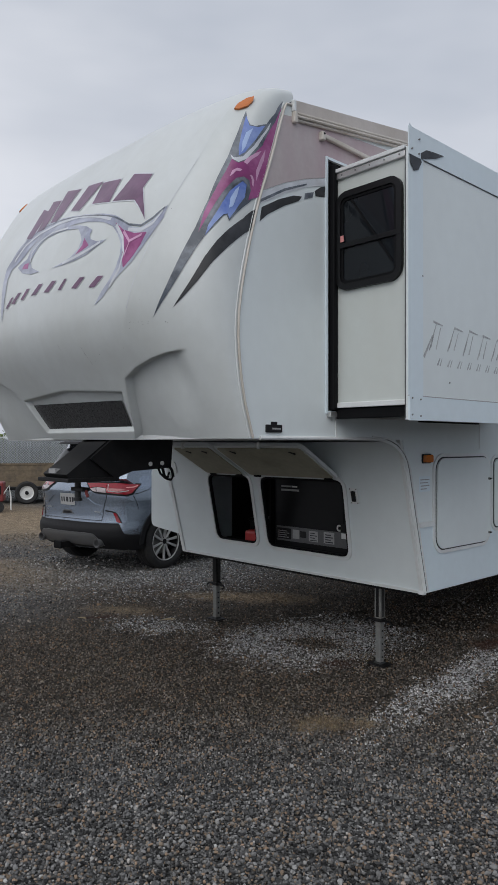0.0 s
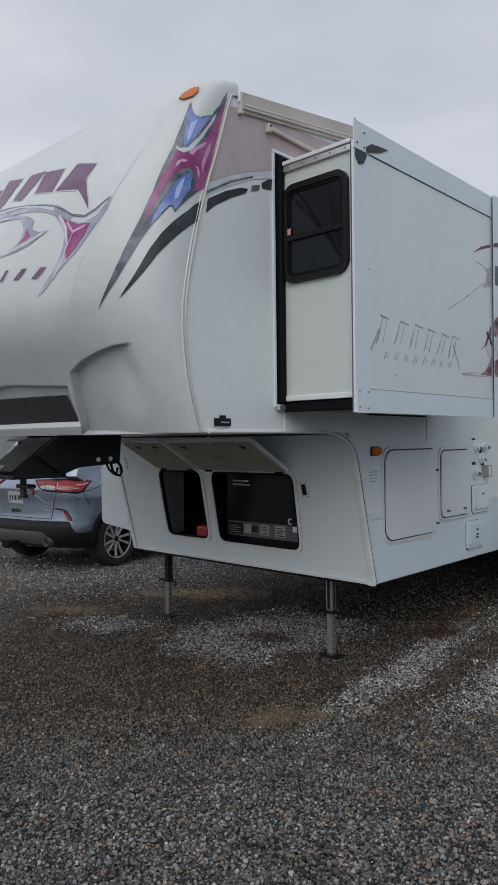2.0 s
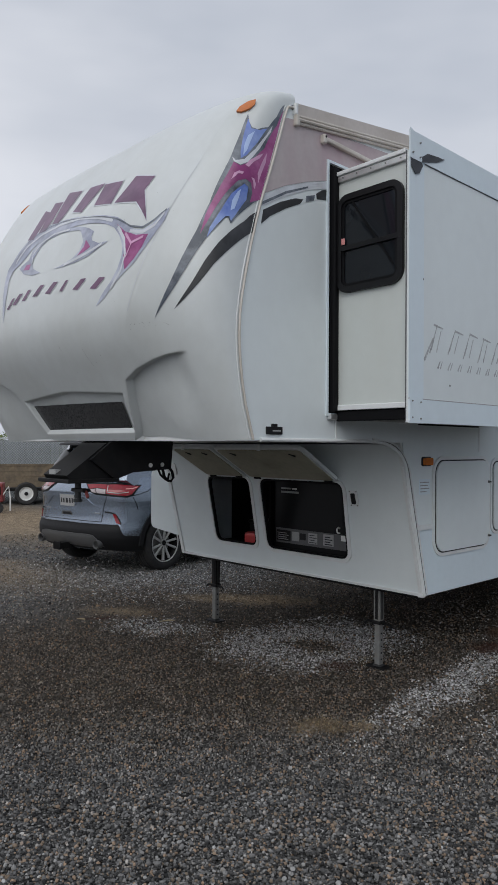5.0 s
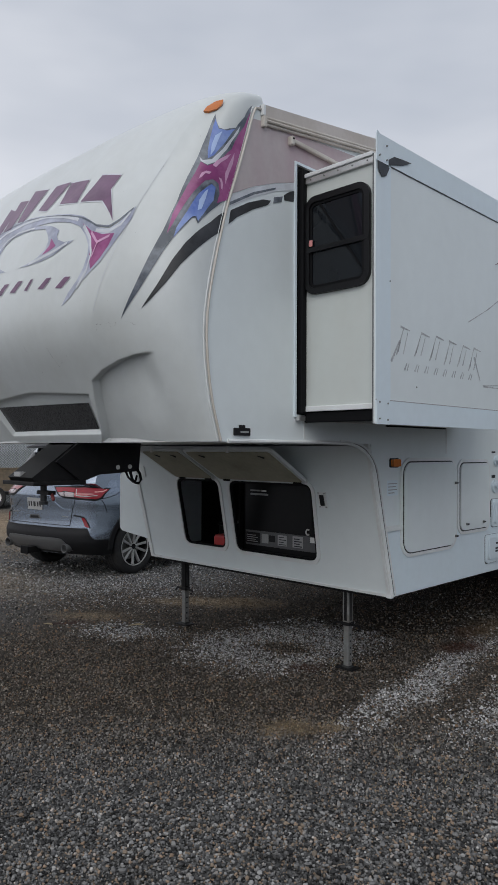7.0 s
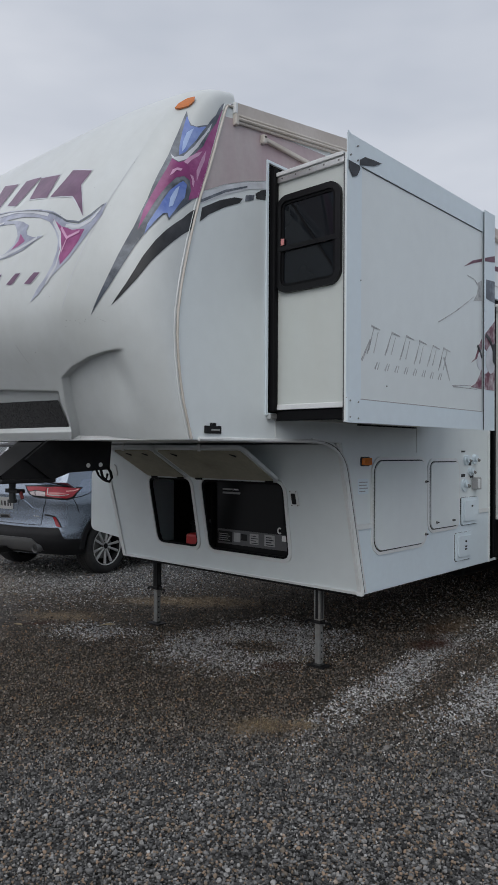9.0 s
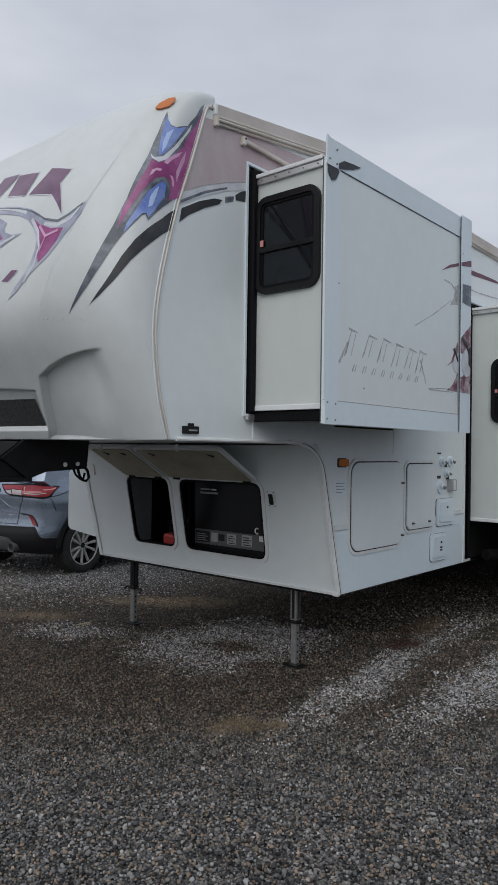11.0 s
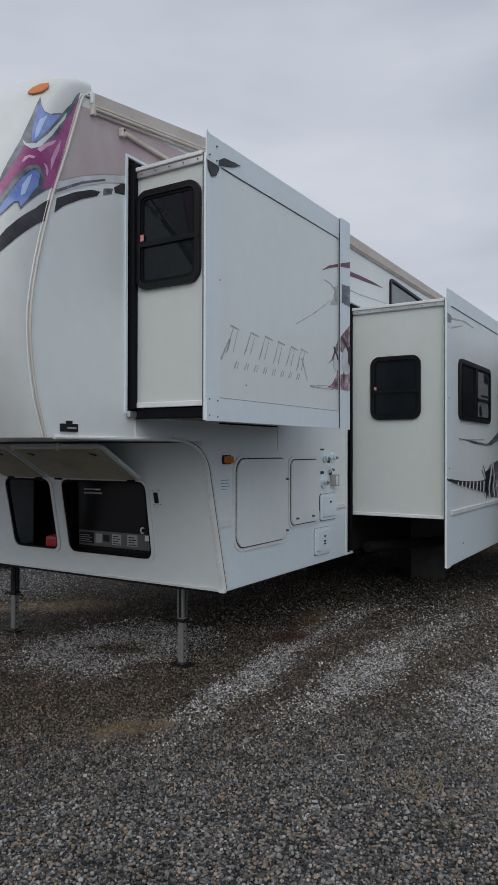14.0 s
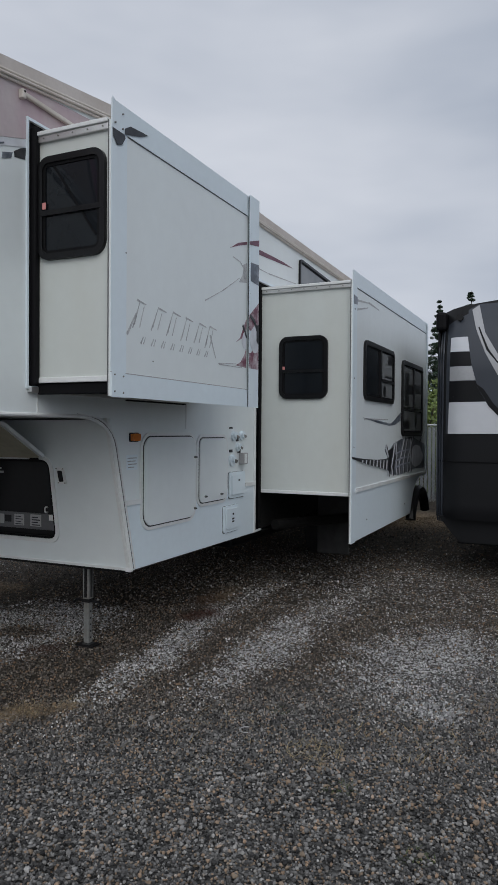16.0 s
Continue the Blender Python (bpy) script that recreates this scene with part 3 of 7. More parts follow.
bm = plate([[(-0.247, 0.098), (-0.230, 0.031), (0.214, 0.031), (0.229, 0.093)]], lambda a, b, d: (a, b, d), 0, 0)
bmesh.ops.subdivide_edges(bm, edges=bm.edges, cuts=5, use_grid_fill=True)
for v in bm.verts:
    v.co = cap_lifted(v.co.x, v.co.y, -0.026)
rpart("tinted_window", bm, "speckled", front_cap, "dark speckled lower window", smooth=True)
decal("graphic", "g_silver", [(-0.198, 0.294), (-0.213, 0.346), (-0.237, 0.391), (-0.243, 0.418), (-0.221, 0.435), (-0.200, 0.460), (-0.156, 0.499), (-0.085, 0.517), (0.010, 0.512), (0.135, 0.487), (0.253, 0.463), (0.321, 0.447), (0.371, 0.430), (0.420, 0.413), (0.463, 0.407), (0.507, 0.414), (0.571, 0.440), (0.564, 0.417), (0.529, 0.395), (0.493, 0.374), (0.456, 0.353), (0.414, 0.338), (0.370, 0.319), (0.334, 0.297), (0.293, 0.282), (0.324, 0.307), (0.359, 0.328), (0.382, 0.348), (0.392, 0.369), (0.386, 0.386), (0.359, 0.406), (0.322, 0.425), (0.269, 0.440), (0.180, 0.456), (0.115, 0.463), (0.050, 0.467), (-0.014, 0.469), (-0.066, 0.462), (-0.100, 0.447), (-0.124, 0.430), (-0.154, 0.418), (-0.190, 0.410), (-0.203, 0.392), (-0.193, 0.366), (-0.189, 0.330)], 0.004, "silver blue swooping arc")
decal("graphic", "g_purple", [(0.333, 0.430), (0.383, 0.411), (0.439, 0.400), (0.499, 0.397), (0.482, 0.378), (0.453, 0.360), (0.417, 0.344), (0.401, 0.368), (0.401, 0.385), (0.374, 0.405)], 0.0065, "magenta fill")
decal("graphic", "g_silver", [(-0.146, 0.409), (-0.100, 0.392), (-0.043, 0.383), (0.002, 0.382), (-0.047, 0.396), (-0.064, 0.408), (-0.064, 0.421), (-0.047, 0.442), (-0.015, 0.457), (0.037, 0.459), (0.092, 0.454), (0.149, 0.445), (0.171, 0.430), (0.187, 0.415), (0.183, 0.400), (0.153, 0.388), (0.107, 0.382), (0.068, 0.380), (0.120, 0.378), (0.178, 0.379), (0.233, 0.384), (0.274, 0.394), (0.312, 0.402), (0.267, 0.403), (0.233, 0.411), (0.222, 0.420), (0.226, 0.430), (0.191, 0.443), (0.147, 0.454), (0.070, 0.468), (-0.007, 0.473), (-0.066, 0.462), (-0.094, 0.440), (-0.095, 0.421), (-0.134, 0.413)], 0.004, "silver blue claw")
decal("graphic", "g_purple", [(0.200, 0.417), (0.232, 0.400), (0.207, 0.394), (0.176, 0.390), (0.200, 0.404)], 0.0065, "")
decal("graphic", "g_purple", [(-0.101, 0.410), (-0.074, 0.409), (-0.071, 0.397), (-0.111, 0.401)], 0.0065, "")
decal("graphic", "g_slate", [(0.542, 0.242), (0.606, 0.298), (0.667, 0.354), (0.718, 0.397), (0.757, 0.446), (0.778, 0.510), (0.798, 0.566), (0.805, 0.630), (0.797, 0.698), (0.832, 0.669), (0.866, 0.653), (0.905, 0.651), (0.964, 0.670), (0.987, 0.723), (0.995, 0.823), (1.000, 0.733), (1.000, 0.637), (1.000, 0.568), (1.000, 0.510), (1.000, 0.467), (0.965, 0.445), (0.888, 0.409), (0.868, 0.419), (0.852, 0.417), (0.824, 0.404), (0.778, 0.387), (0.735, 0.364), (0.691, 0.336), (0.634, 0.298)], 0.004, "slate chrome spear graphic")
decal("graphic", "g_blue", [(0.815, 0.679), (0.864, 0.649), (0.921, 0.650), (0.961, 0.664), (0.931, 0.615), (0.890, 0.576), (0.860, 0.565), (0.845, 0.585), (0.830, 0.625)], 0.0065, "blue fill")
decal("graphic", "g_pale", [(0.806, 0.567), (0.835, 0.558), (0.884, 0.564), (0.929, 0.597), (0.965, 0.644), (0.981, 0.684), (0.980, 0.657), (0.952, 0.601), (0.912, 0.560), (0.869, 0.547), (0.825, 0.555)], 0.009, "")
decal("graphic", "g_purple", [(1.000, 0.802), (1.000, 0.744), (1.000, 0.636), (1.000, 0.564), (1.000, 0.507), (1.000, 0.467), (0.966, 0.453), (0.968, 0.476), (0.952, 0.503), (0.920, 0.510), (0.881, 0.502), (0.836, 0.471), (0.795, 0.437), (0.765, 0.411), (0.738, 0.390), (0.748, 0.422), (0.781, 0.465), (0.811, 0.517), (0.825, 0.554), (0.870, 0.545), (0.925, 0.561), (0.972, 0.605), (0.994, 0.693)], 0.0065, "magenta fill")
decal("graphic", "g_blue", [(0.920, 0.496), (0.944, 0.489), (0.947, 0.457), (0.907, 0.425), (0.886, 0.413), (0.873, 0.421), (0.851, 0.419), (0.813, 0.404), (0.774, 0.384), (0.781, 0.400), (0.822, 0.429), (0.862, 0.466)], 0.0085, "blue fill")
decal("graphic", "g_slate", [(0.765, 0.411), (0.804, 0.441), (0.842, 0.470), (0.884, 0.500), (0.920, 0.508), (0.953, 0.500), (0.968, 0.476), (0.962, 0.451), (0.951, 0.453), (0.953, 0.474), (0.942, 0.489), (0.919, 0.498), (0.893, 0.490), (0.858, 0.464), (0.819, 0.435), (0.783, 0.407), (0.741, 0.385)], 0.011, "")
decal("graphic", "g_black", [(0.636, 0.259), (0.715, 0.305), (0.783, 0.350), (0.838, 0.377), (0.888, 0.395), (0.957, 0.417), (1.000, 0.440), (1.000, 0.402), (0.952, 0.385), (0.891, 0.365), (0.829, 0.343), (0.757, 0.308), (0.682, 0.276)], 0.004, "black swoosh")
decal("graphic", "g_pink", [(0.897, 0.549), (0.912, 0.562), (0.950, 0.581), (0.974, 0.592), (0.963, 0.576), (0.937, 0.561), (0.919, 0.545)], 0.012)
decal("graphic", "g_pink", [(0.841, 0.503), (0.848, 0.522), (0.871, 0.530), (0.901, 0.529), (0.894, 0.522), (0.870, 0.522), (0.857, 0.511)], 0.012)
decal("graphic", "g_pink", [(0.945, 0.519), (0.961, 0.517), (0.973, 0.504), (0.975, 0.488), (0.967, 0.492), (0.960, 0.507)], 0.012)
decal("graphic", "g_sky", [(0.869, 0.573), (0.857, 0.600), (0.859, 0.627), (0.893, 0.643), (0.887, 0.614), (0.883, 0.588)], 0.012)
decal("graphic", "g_sky", [(0.874, 0.431), (0.873, 0.451), (0.892, 0.472), (0.908, 0.481), (0.905, 0.458), (0.894, 0.435)], 0.012)
decal("graphic", "g_pink", [(0.970, 0.535), (0.976, 0.567), (0.986, 0.599), (0.989, 0.571), (0.984, 0.539), (0.981, 0.506)], 0.012)
def lettering_bar(loop, edge):
    """A plain plum bar with a thin silver edge round it."""
    turn_ = sum(a[0] * b[1] - b[0] * a[1] for a, b in zip(loop, loop[1:] + loop[:1]))
    loop = loop if turn_ > 0 else loop[::-1]
    bar = decal("lettering_bar", "g_plum", loop, 0.005, "plum bar with a silver edge")
    decal("bar_edge", "g_pale", grow(loop, edge), 0.002)
    return bar


for bar_loop in (
        [(-0.179, 0.491), (-0.201, 0.603), (-0.135, 0.581), (-0.128, 0.481)],
        [(-0.116, 0.499), (-0.157, 0.619), (-0.087, 0.604), (-0.070, 0.498)],
        [(-0.055, 0.517), (-0.092, 0.637), (0.003, 0.614), (-0.013, 0.509)],
        [(0.038, 0.532), (0.047, 0.609), (0.131, 0.597), (0.097, 0.512)],
        [(0.271, 0.495), (0.304, 0.573), (0.414, 0.550), (0.401, 0.507), (0.473, 0.421), (0.386, 0.476)],
        [(0.155, 0.518), (0.137, 0.591), (0.242, 0.574), (0.254, 0.497)],
):
    lettering_bar(bar_loop, 0.0042)
for bar_loop in (
        [(-0.174, 0.328), (-0.158, 0.326), (-0.125, 0.348), (-0.140, 0.348)],
        [(-0.135, 0.334), (-0.112, 0.332), (-0.076, 0.352), (-0.097, 0.353)],
        [(-0.076, 0.336), (-0.059, 0.334), (-0.029, 0.354), (-0.046, 0.355)],
        [(-0.016, 0.338), (0.007, 0.336), (0.040, 0.355), (0.018, 0.356)],
        [(0.050, 0.336), (0.074, 0.333), (0.109, 0.352), (0.086, 0.354)],
        [(0.121, 0.332), (0.135, 0.330), (0.159, 0.350), (0.147, 0.350)],
        [(0.185, 0.328), (0.209, 0.325), (0.244, 0.344), (0.221, 0.345)],
        [(0.265, 0.322), (0.291, 0.319), (0.330, 0.338), (0.304, 0.340)],
):
    lettering_bar(bar_loop, 0.0016)
# bright centre lines of the chrome-like arcs
for pts, half in (([(-0.187, 0.427), (-0.145, 0.463), (-0.074, 0.486), (0.019, 0.493), (0.119, 0.484), (0.225, 0.462), (0.306, 0.442)], 0.0045), ([(0.341, 0.424), (0.388, 0.397), (0.408, 0.371), (0.400, 0.344), (0.361, 0.313)], 0.0035),
                  ([(0.404, 0.410), (0.469, 0.402), (0.52, 0.410), (0.554, 0.430)], 0.0028), ([(0.12, 0.381), (0.176, 0.385), (0.232, 0.391), (0.285, 0.400)], 0.0026), ([(-0.064, 0.409), (-0.078, 0.429), (-0.046, 0.454), (0.004, 0.466), (0.090, 0.459)], 0.0028)):
    decal("highlight", "g_pale", stripe(pts, half), 0.008)
decal("highlight", "g_pink", stripe([(0.386, 0.408), (0.427, 0.387), (0.414, 0.365)], 0.0028), 0.012)
decal("highlight", "g_pink", stripe([(0.427, 0.388), (0.479, 0.394)], 0.0022), 0.012)
decal("outline", "g_slate", stripe([(-0.195, 0.435), (-0.150, 0.485), (-0.085, 0.506), (0.010, 0.505), (0.135, 0.482), (0.253, 0.458), (0.321, 0.443), (0.40, 0.419), (0.463, 0.411), (0.507, 0.419), (0.562, 0.436)], 0.0016), 0.009)
decal("graphic", "g_purple", [(-a, b) for a, b in [(1.000, 0.802), (1.000, 0.744), (1.000, 0.636), (1.000, 0.564), (1.000, 0.507), (1.000, 0.467), (0.966, 0.453), (0.968, 0.476), (0.952, 0.503), (0.920, 0.510), (0.881, 0.502), (0.836, 0.471), (0.795, 0.437), (0.765, 0.411), (0.738, 0.390), (0.748, 0.422), (0.781, 0.465), (0.811, 0.517), (0.825, 0.554), (0.870, 0.545), (0.925, 0.561), (0.972, 0.605), (0.994, 0.693)]], 0.0065)
decal("graphic", "g_slate", [(-a, b) for a, b in [(0.542, 0.242), (0.606, 0.298), (0.667, 0.354), (0.718, 0.397), (0.757, 0.446), (0.778, 0.510), (0.798, 0.566), (0.805, 0.630), (0.797, 0.698), (0.832, 0.669), (0.866, 0.653), (0.905, 0.651), (0.964, 0.670), (0.987, 0.723), (0.995, 0.823), (1.000, 0.733), (1.000, 0.637), (1.000, 0.568), (1.000, 0.510), (1.000, 0.467), (0.965, 0.445), (0.888, 0.409), (0.868, 0.419), (0.852, 0.417), (0.824, 0.404), (0.778, 0.387), (0.735, 0.364), (0.691, 0.336), (0.634, 0.298)]], 0.004)
for flip in (1, -1):
    decal("marker_light", "amber", [(flip * a, b) for a, b in [(0.716, 0.701), (0.720, 0.720), (0.755, 0.744), (0.799, 0.755), (0.813, 0.735), (0.796, 0.712), (0.749, 0.699)]], 0.012, "amber marker light", base=0.003)

# mould line, scuffs and dirt specks on the cap
decal("mould_line", "g_pale", stripe([(0.640, 0.56), (0.605, 0.479), (0.562, 0.418), (0.519, 0.377), (0.473, 0.320), (0.433, 0.261)], 0.0010), 0.001, "faint grey mould line")
rnd = random.Random(17)
for a0, a1, b, n_ in ((0.425, 0.60, 0.233, 16), (0.30, 0.62, 0.42, 7), (0.05, 0.50, 0.22, 8), (0.62, 0.80, 0.60, 4)):
    for _ in range(n_):
        a, c, r_ = rnd.uniform(a0, a1), b + rnd.uniform(-0.004, 0.004) * (1 if n_ > 10 else 18), rnd.uniform(0.0005, 0.0013)
        decal("dirt_speck", "strip", [(a - 1.4 * r_, c), (a, c - 0.6 * r_), (a + 1.4 * r_, c), (a, c + 0.6 * r_)], 0.001)
for a, c, da, dc in ((0.19, 0.205, 0.018, -0.035), (0.09, 0.215, 0.006, -0.010)):
    decal("scratch", "ghost", stripe([(a, c), (a + 0.4 * da, c + 0.5 * dc), (a + da, c + dc)], 0.0006), 0.001)

# side walls
seam = [tuple(spline(SIDE, k / 20 * 7.6 / 9)) for k in range(21)]
outline = [(-0.25, 1.612)] + seam + [(-1.24, 3.37), (-0.19, 3.47), (9.2, 3.35), (9.2, 0.61), (0.0, 0.61)]
hole1 = [(-0.98, 1.77), (-0.98, 3.17), (0.87, 3.17), (0.87, 1.77)]
hole2 = [(1.957, 0.61 + 0.02), (1.957, 2.90), (5.3, 2.90), (5.3, 0.61 + 0.02)]
rpart("side_wall", plate([outline, hole1, hole2], on_x(0), -0.05, 0.0), "side", label="white fibreglass side wall")
rpart("side_wall", plate([outline], on_x(-W), 0.0, 0.05), "side")
rpart("rear_wall", B(-W, 0, 9.15, 9.2, 0.61, 3.36), "side")
rpart("chassis", B(-W + 0.02, -0.06, 0.12, 9.1, 0.585, 0.66), "dark")
edge = [tuple(cap_lifted(-0.99 + 1.98 * k / 120, 0, cap_depth(-0.99 + 1.98 * k / 120, 0) - 0.005))[:2] for k in range(121)]
rpart("overhang_floor", plate([edge + [(-0.004, -0.2), (-W + 0.004, -0.2)]], lambda a, b, d: (a, b, d), 1.611, 1.645), "trim", label="white underside of the overhang")

# roof
bm = bmesh.new()
prof = []
for k in range(13):
    u = -1 + 2 * k / 12
    prof.append((CX + u * (W / 2 + 0.0), 3.56 + 0.07 * (1 - u * u)))
rows = []
for y, dz in ((-1.245, -0.15), (-0.19, 0.0), (2.0, -0.035), (9.2, -0.12)):
    rows.append([bm.verts.new((x + (0.012 if k == 12 else 0), y, z + dz)) for k, (x, z) in enumerate(prof)])
for a, b in zip(rows, rows[1:]):
    for k in range(12):
        bm.faces.new((a[k], a[k + 1], b[k + 1], b[k]))
for a, b in zip(rows, rows[1:]):
    c = [bm.verts.new((q.co.x, q.co.y, q.co.z - 0.09)) for q in (a[12], b[12])]
    bm.faces.new((a[12], b[12], c[1], c[0]))
rpart("roof", bm, "roof", label="beige rubber roof membrane")

# lower front wall, raked
def rake(a, b, d):
    t = (b - 0.61) / (1.60 - 0.61)
    return (a, -0.25 * t - d, b)


gen_hole = rounded([(-1.40, 0.78), (-0.585, 0.78), (-0.535, 1.335), (-1.36, 1.335)], 0.07)
bay_hole = rounded([(-2.02, 0.78), (-1.52, 0.78), (-1.48, 1.335), (-1.99, 1.335)], 0.07)
lower_front = rpart("lower_front_wall", plate([[(-W, 0.61), (-0.004, 0.61), (-0.004, 1.60), (-W, 1.60)], gen_hole, bay_hole], rake, -0.03, 0.0), "side")
# linings of the bays, coloured near-black for the shade inside
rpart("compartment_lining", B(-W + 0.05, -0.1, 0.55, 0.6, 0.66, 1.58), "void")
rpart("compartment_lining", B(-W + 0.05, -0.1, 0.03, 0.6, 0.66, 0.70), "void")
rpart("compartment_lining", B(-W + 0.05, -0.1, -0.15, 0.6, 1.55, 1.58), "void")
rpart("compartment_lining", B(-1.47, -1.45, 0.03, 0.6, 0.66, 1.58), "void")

# mouldings on the lower front
def ring(loop, by, place, d0, d1):
    return plate([grow(loop, by), loop], place, d0, d1)


for lp in (gen_hole, bay_hole):
    rpart("opening_trim", ring(lp, 0.028, rake, 0.0, 0.010), "trim", lower_front)
    rpart("seal_shade_ring", ring(grow(lp, -0.016), 0.015, rake, -0.02, 0.003), "seal", lower_front)
rpart("corner_moulding", plate([[(-0.030, 0.613), (-0.001, 0.613), (-0.001, 1.612), (-0.030, 1.612)]], rake, 0.001, 0.014), "trim", lower_front)
rpart("corner_moulding", plate([[(-0.018, 0.613), (-0.001, 0.613), (-0.001, 1.612), (-0.018, 1.612)]], rake, 0.015, 0.022), "trim", lower_front)
rpart("corner_moulding", plate([[(-W + 0.001, 0.613), (-W + 0.04, 0.613), (-W + 0.04, 1.612), (-W + 0.001, 1.612)]], rake, 0.001, 0.014), "trim", lower_front)
rpart("bottom_moulding", plate([[(-W, 0.606), (-0.002, 0.606), (-0.002, 0.624), (-W, 0.624)]], rake, 0.002, 0.012), "trim", lower_front)
rpart("corner_cap", B(-0.035, 0.008, -0.026, 0.008, 0.602, 0.632, 0.005), "trim", lower_front)
rpart("latch_plate", plate([rrect(-0.487, -0.420, 1.175, 1.285, 0.006)], rake, 0.0, 0.008), "trim", lower_front)
rpart("latch", plate([rrect(-0.470, -0.438, 1.19, 1.265, 0.008)], rake, 0.009, 0.018), "plastic", lower_front, "black recessed latch")
for a, b in ((-0.480, 1.182), (-0.427, 1.182), (-0.480, 1.278), (-0.427, 1.278)):
    p = rake(a, b, 0.008)
    rpart("screw", R(p, (p[0], p[1] - 0.006, p[2]), 0.004, n=8), "steel", lower_front)
rpart("speaker_grille", plate([rrect(-2.50, -2.40, 1.33, 1.43, 0.02)], rake, 0.0, 0.012), "trim", lower_front)

# knee curve of the side wall into the overhang
kl = []
for k in range(9):
    t = k / 8
    kl.append(((1 - t) ** 2 * -0.60 + 2 * t * (1 - t) * -0.255 + t * t * -0.205, (1 - t) ** 2 * 1.617 + 2 * t * (1 - t) * 1.617 + t * t * 1.42))
rpart("edge_moulding", tube([(0.004, -1.50, 1.617)] + [(0.004, y, z) for y, z in kl] + [(0.004, -0.10, 1.0), (0.004, -0.004, 0.615)], 0.011, 8), "trim", label="white edge moulding", smooth=True)
rpart("joint_line", tube([(0.003, y + 0.021, z + (0.0 if z < 1.55 else 0.006)) for y, z in kl] + [(0.003, -0.080, 1.0), (0.003, 0.015, 0.62)], 0.0045, 6), "strip", label="dark joint beside the moulding", smooth=True)
rpart("edge_moulding", tube([(0.004, y + 0.035, z + (0.0 if z < 1.55 else 0.012)) for y, z in kl] + [(0.004, -0.065, 1.0), (0.004, 0.030, 0.62)], 0.006, 6), "trim", smooth=True)

# compartment doors propped up under the overhang
def propped(x0, x1, name):
    """A door hinged at its upper edge, swung up; its lining faces down."""
    hy, hz, oy, oz = -0.200, 1.338, -0.60, 1.572
    d = Vector((0, oy - hy, oz - hz))
    length = d.length
    d.normalize()
    n = Vector((0, d.z, -d.y))
    if n.z > 0:
        n = -n
    at = lambda a, b, e: tuple(Vector((a, hy, hz)) + d * b + n * e)
    lp = rrect(x0, x1, 0.0, length, 0.05)
    door = rpart(name, plate([lp], at, -0.022, 0.0), "side", lower_front, "white compartment door propped open")
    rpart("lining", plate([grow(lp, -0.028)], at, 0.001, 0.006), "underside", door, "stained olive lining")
    for a in (x0 + 0.06, x1 - 0.12):
        rpart("rubber_pad", plate([rrect(a, a + 0.07, 0.008, 0.024, 0.004)], at, 0.002, 0.012), "seal", door)
    for a in (x0 + 0.14, x1 - 0.16):
        rpart("hook", R(at(a, length - 0.07, 0.004), at(a + 0.05, length - 0.09, 0.012), 0.006, n=6), "plastic", door)
    return door


propped(-1.445, -0.55, "compartment_door")
propped(-1.97, -1.475, "compartment_door")
for a in (-0.95, -1.80):
    rpart("door_catch", R((a, -0.592, 1.55), (a, -0.592, 1.60), 0.013, n=10), "trim")
# far-side door hanging open
rpart("compartment_door", plate([rounded([(-0.33, 0.82), (0.06, 0.74), (0.06, 1.36), (-0.16, 1.42), (-0.33, 1.36)], 0.05)], lambda a, b, d: (-2.60 - 0.815 * (0.06 - a) + 0.43 * d, 0.06 - 0.389 * (0.06 - a) - 0.90 * d, b), -0.012, 0.012), "side", label="white door hanging open on the far side")

# side wall details
wall = rpart("lower_panel", plate([[(0.012, 0.618), (1.93, 0.618), (1.93, 1.045), (-0.085, 1.045)]], on_x(0), 0.0005, 0.004), "fascia", label="pale blue-white lower panel")
for a0, a1, b0, b1 in ((-0.08, 0.085, 1.045, 1.078), (1.73, 1.945, 1.045, 1.078)):
    rpart("rub_rail", plate([[(a0, b0), (a1, b0), (a1, b1), (a0, b1)]], on_x(0), 0.004, 0.016), "trim")
rpart("end_moulding", plate([[(1.930, 0.612), (1.955, 0.612), (1.955, 2.92), (1.930, 2.92)]], on_x(0), 0.001, 0.012), "trim")
rpart("panel_joint", plate([[(0.698, 1.55), (0.706, 1.55), (0.706, 1.74), (0.698, 1.74)]], on_x(0), 0.0, 0.004), "trim")
rpart("panel_joint", plate([[(-0.905, 1.62), (-0.898, 1.62), (-0.898, 1.74), (-0.905, 1.74)]], on_x(0), 0.0, 0.004), "trim")


def hatch(loop, latches, name="baggage_door"):
    door = rpart(name, plate([loop], on_x(0), 0.004, 0.022), "side", label="white baggage door with rounded corners")
    rpart("door_trim", ring(loop, 0.032, on_x(0), 0.001, 0.012), "trim", door)
    # dark ring for the door gap, with the trim's shading painted in
    rpart("seal_shade_ring", ring(loop, 0.009, on_x(0), 0.002, 0.0135), "ink", door)
    for y, z in latches:
        rpart("latch", R((0.02, y, z), (0.034, y, z), 0.009, n=10), "steel", door)
        rpart("thumb_turn", B(0.032, 0.040, y - 0.003, y + 0.014, z - 0.005, z + 0.005), "plastic", door)
    return door


hatch(rrect(0.118, 0.815, 0.885, 1.49, 0.085, 7), ((0.80, 1.335), (0.80, 0.945)))
hatch(rrect(0.89, 1.345, 0.975, 1.475, 0.05, 6), ((0.97, 1.02), (1.24, 1.02)))


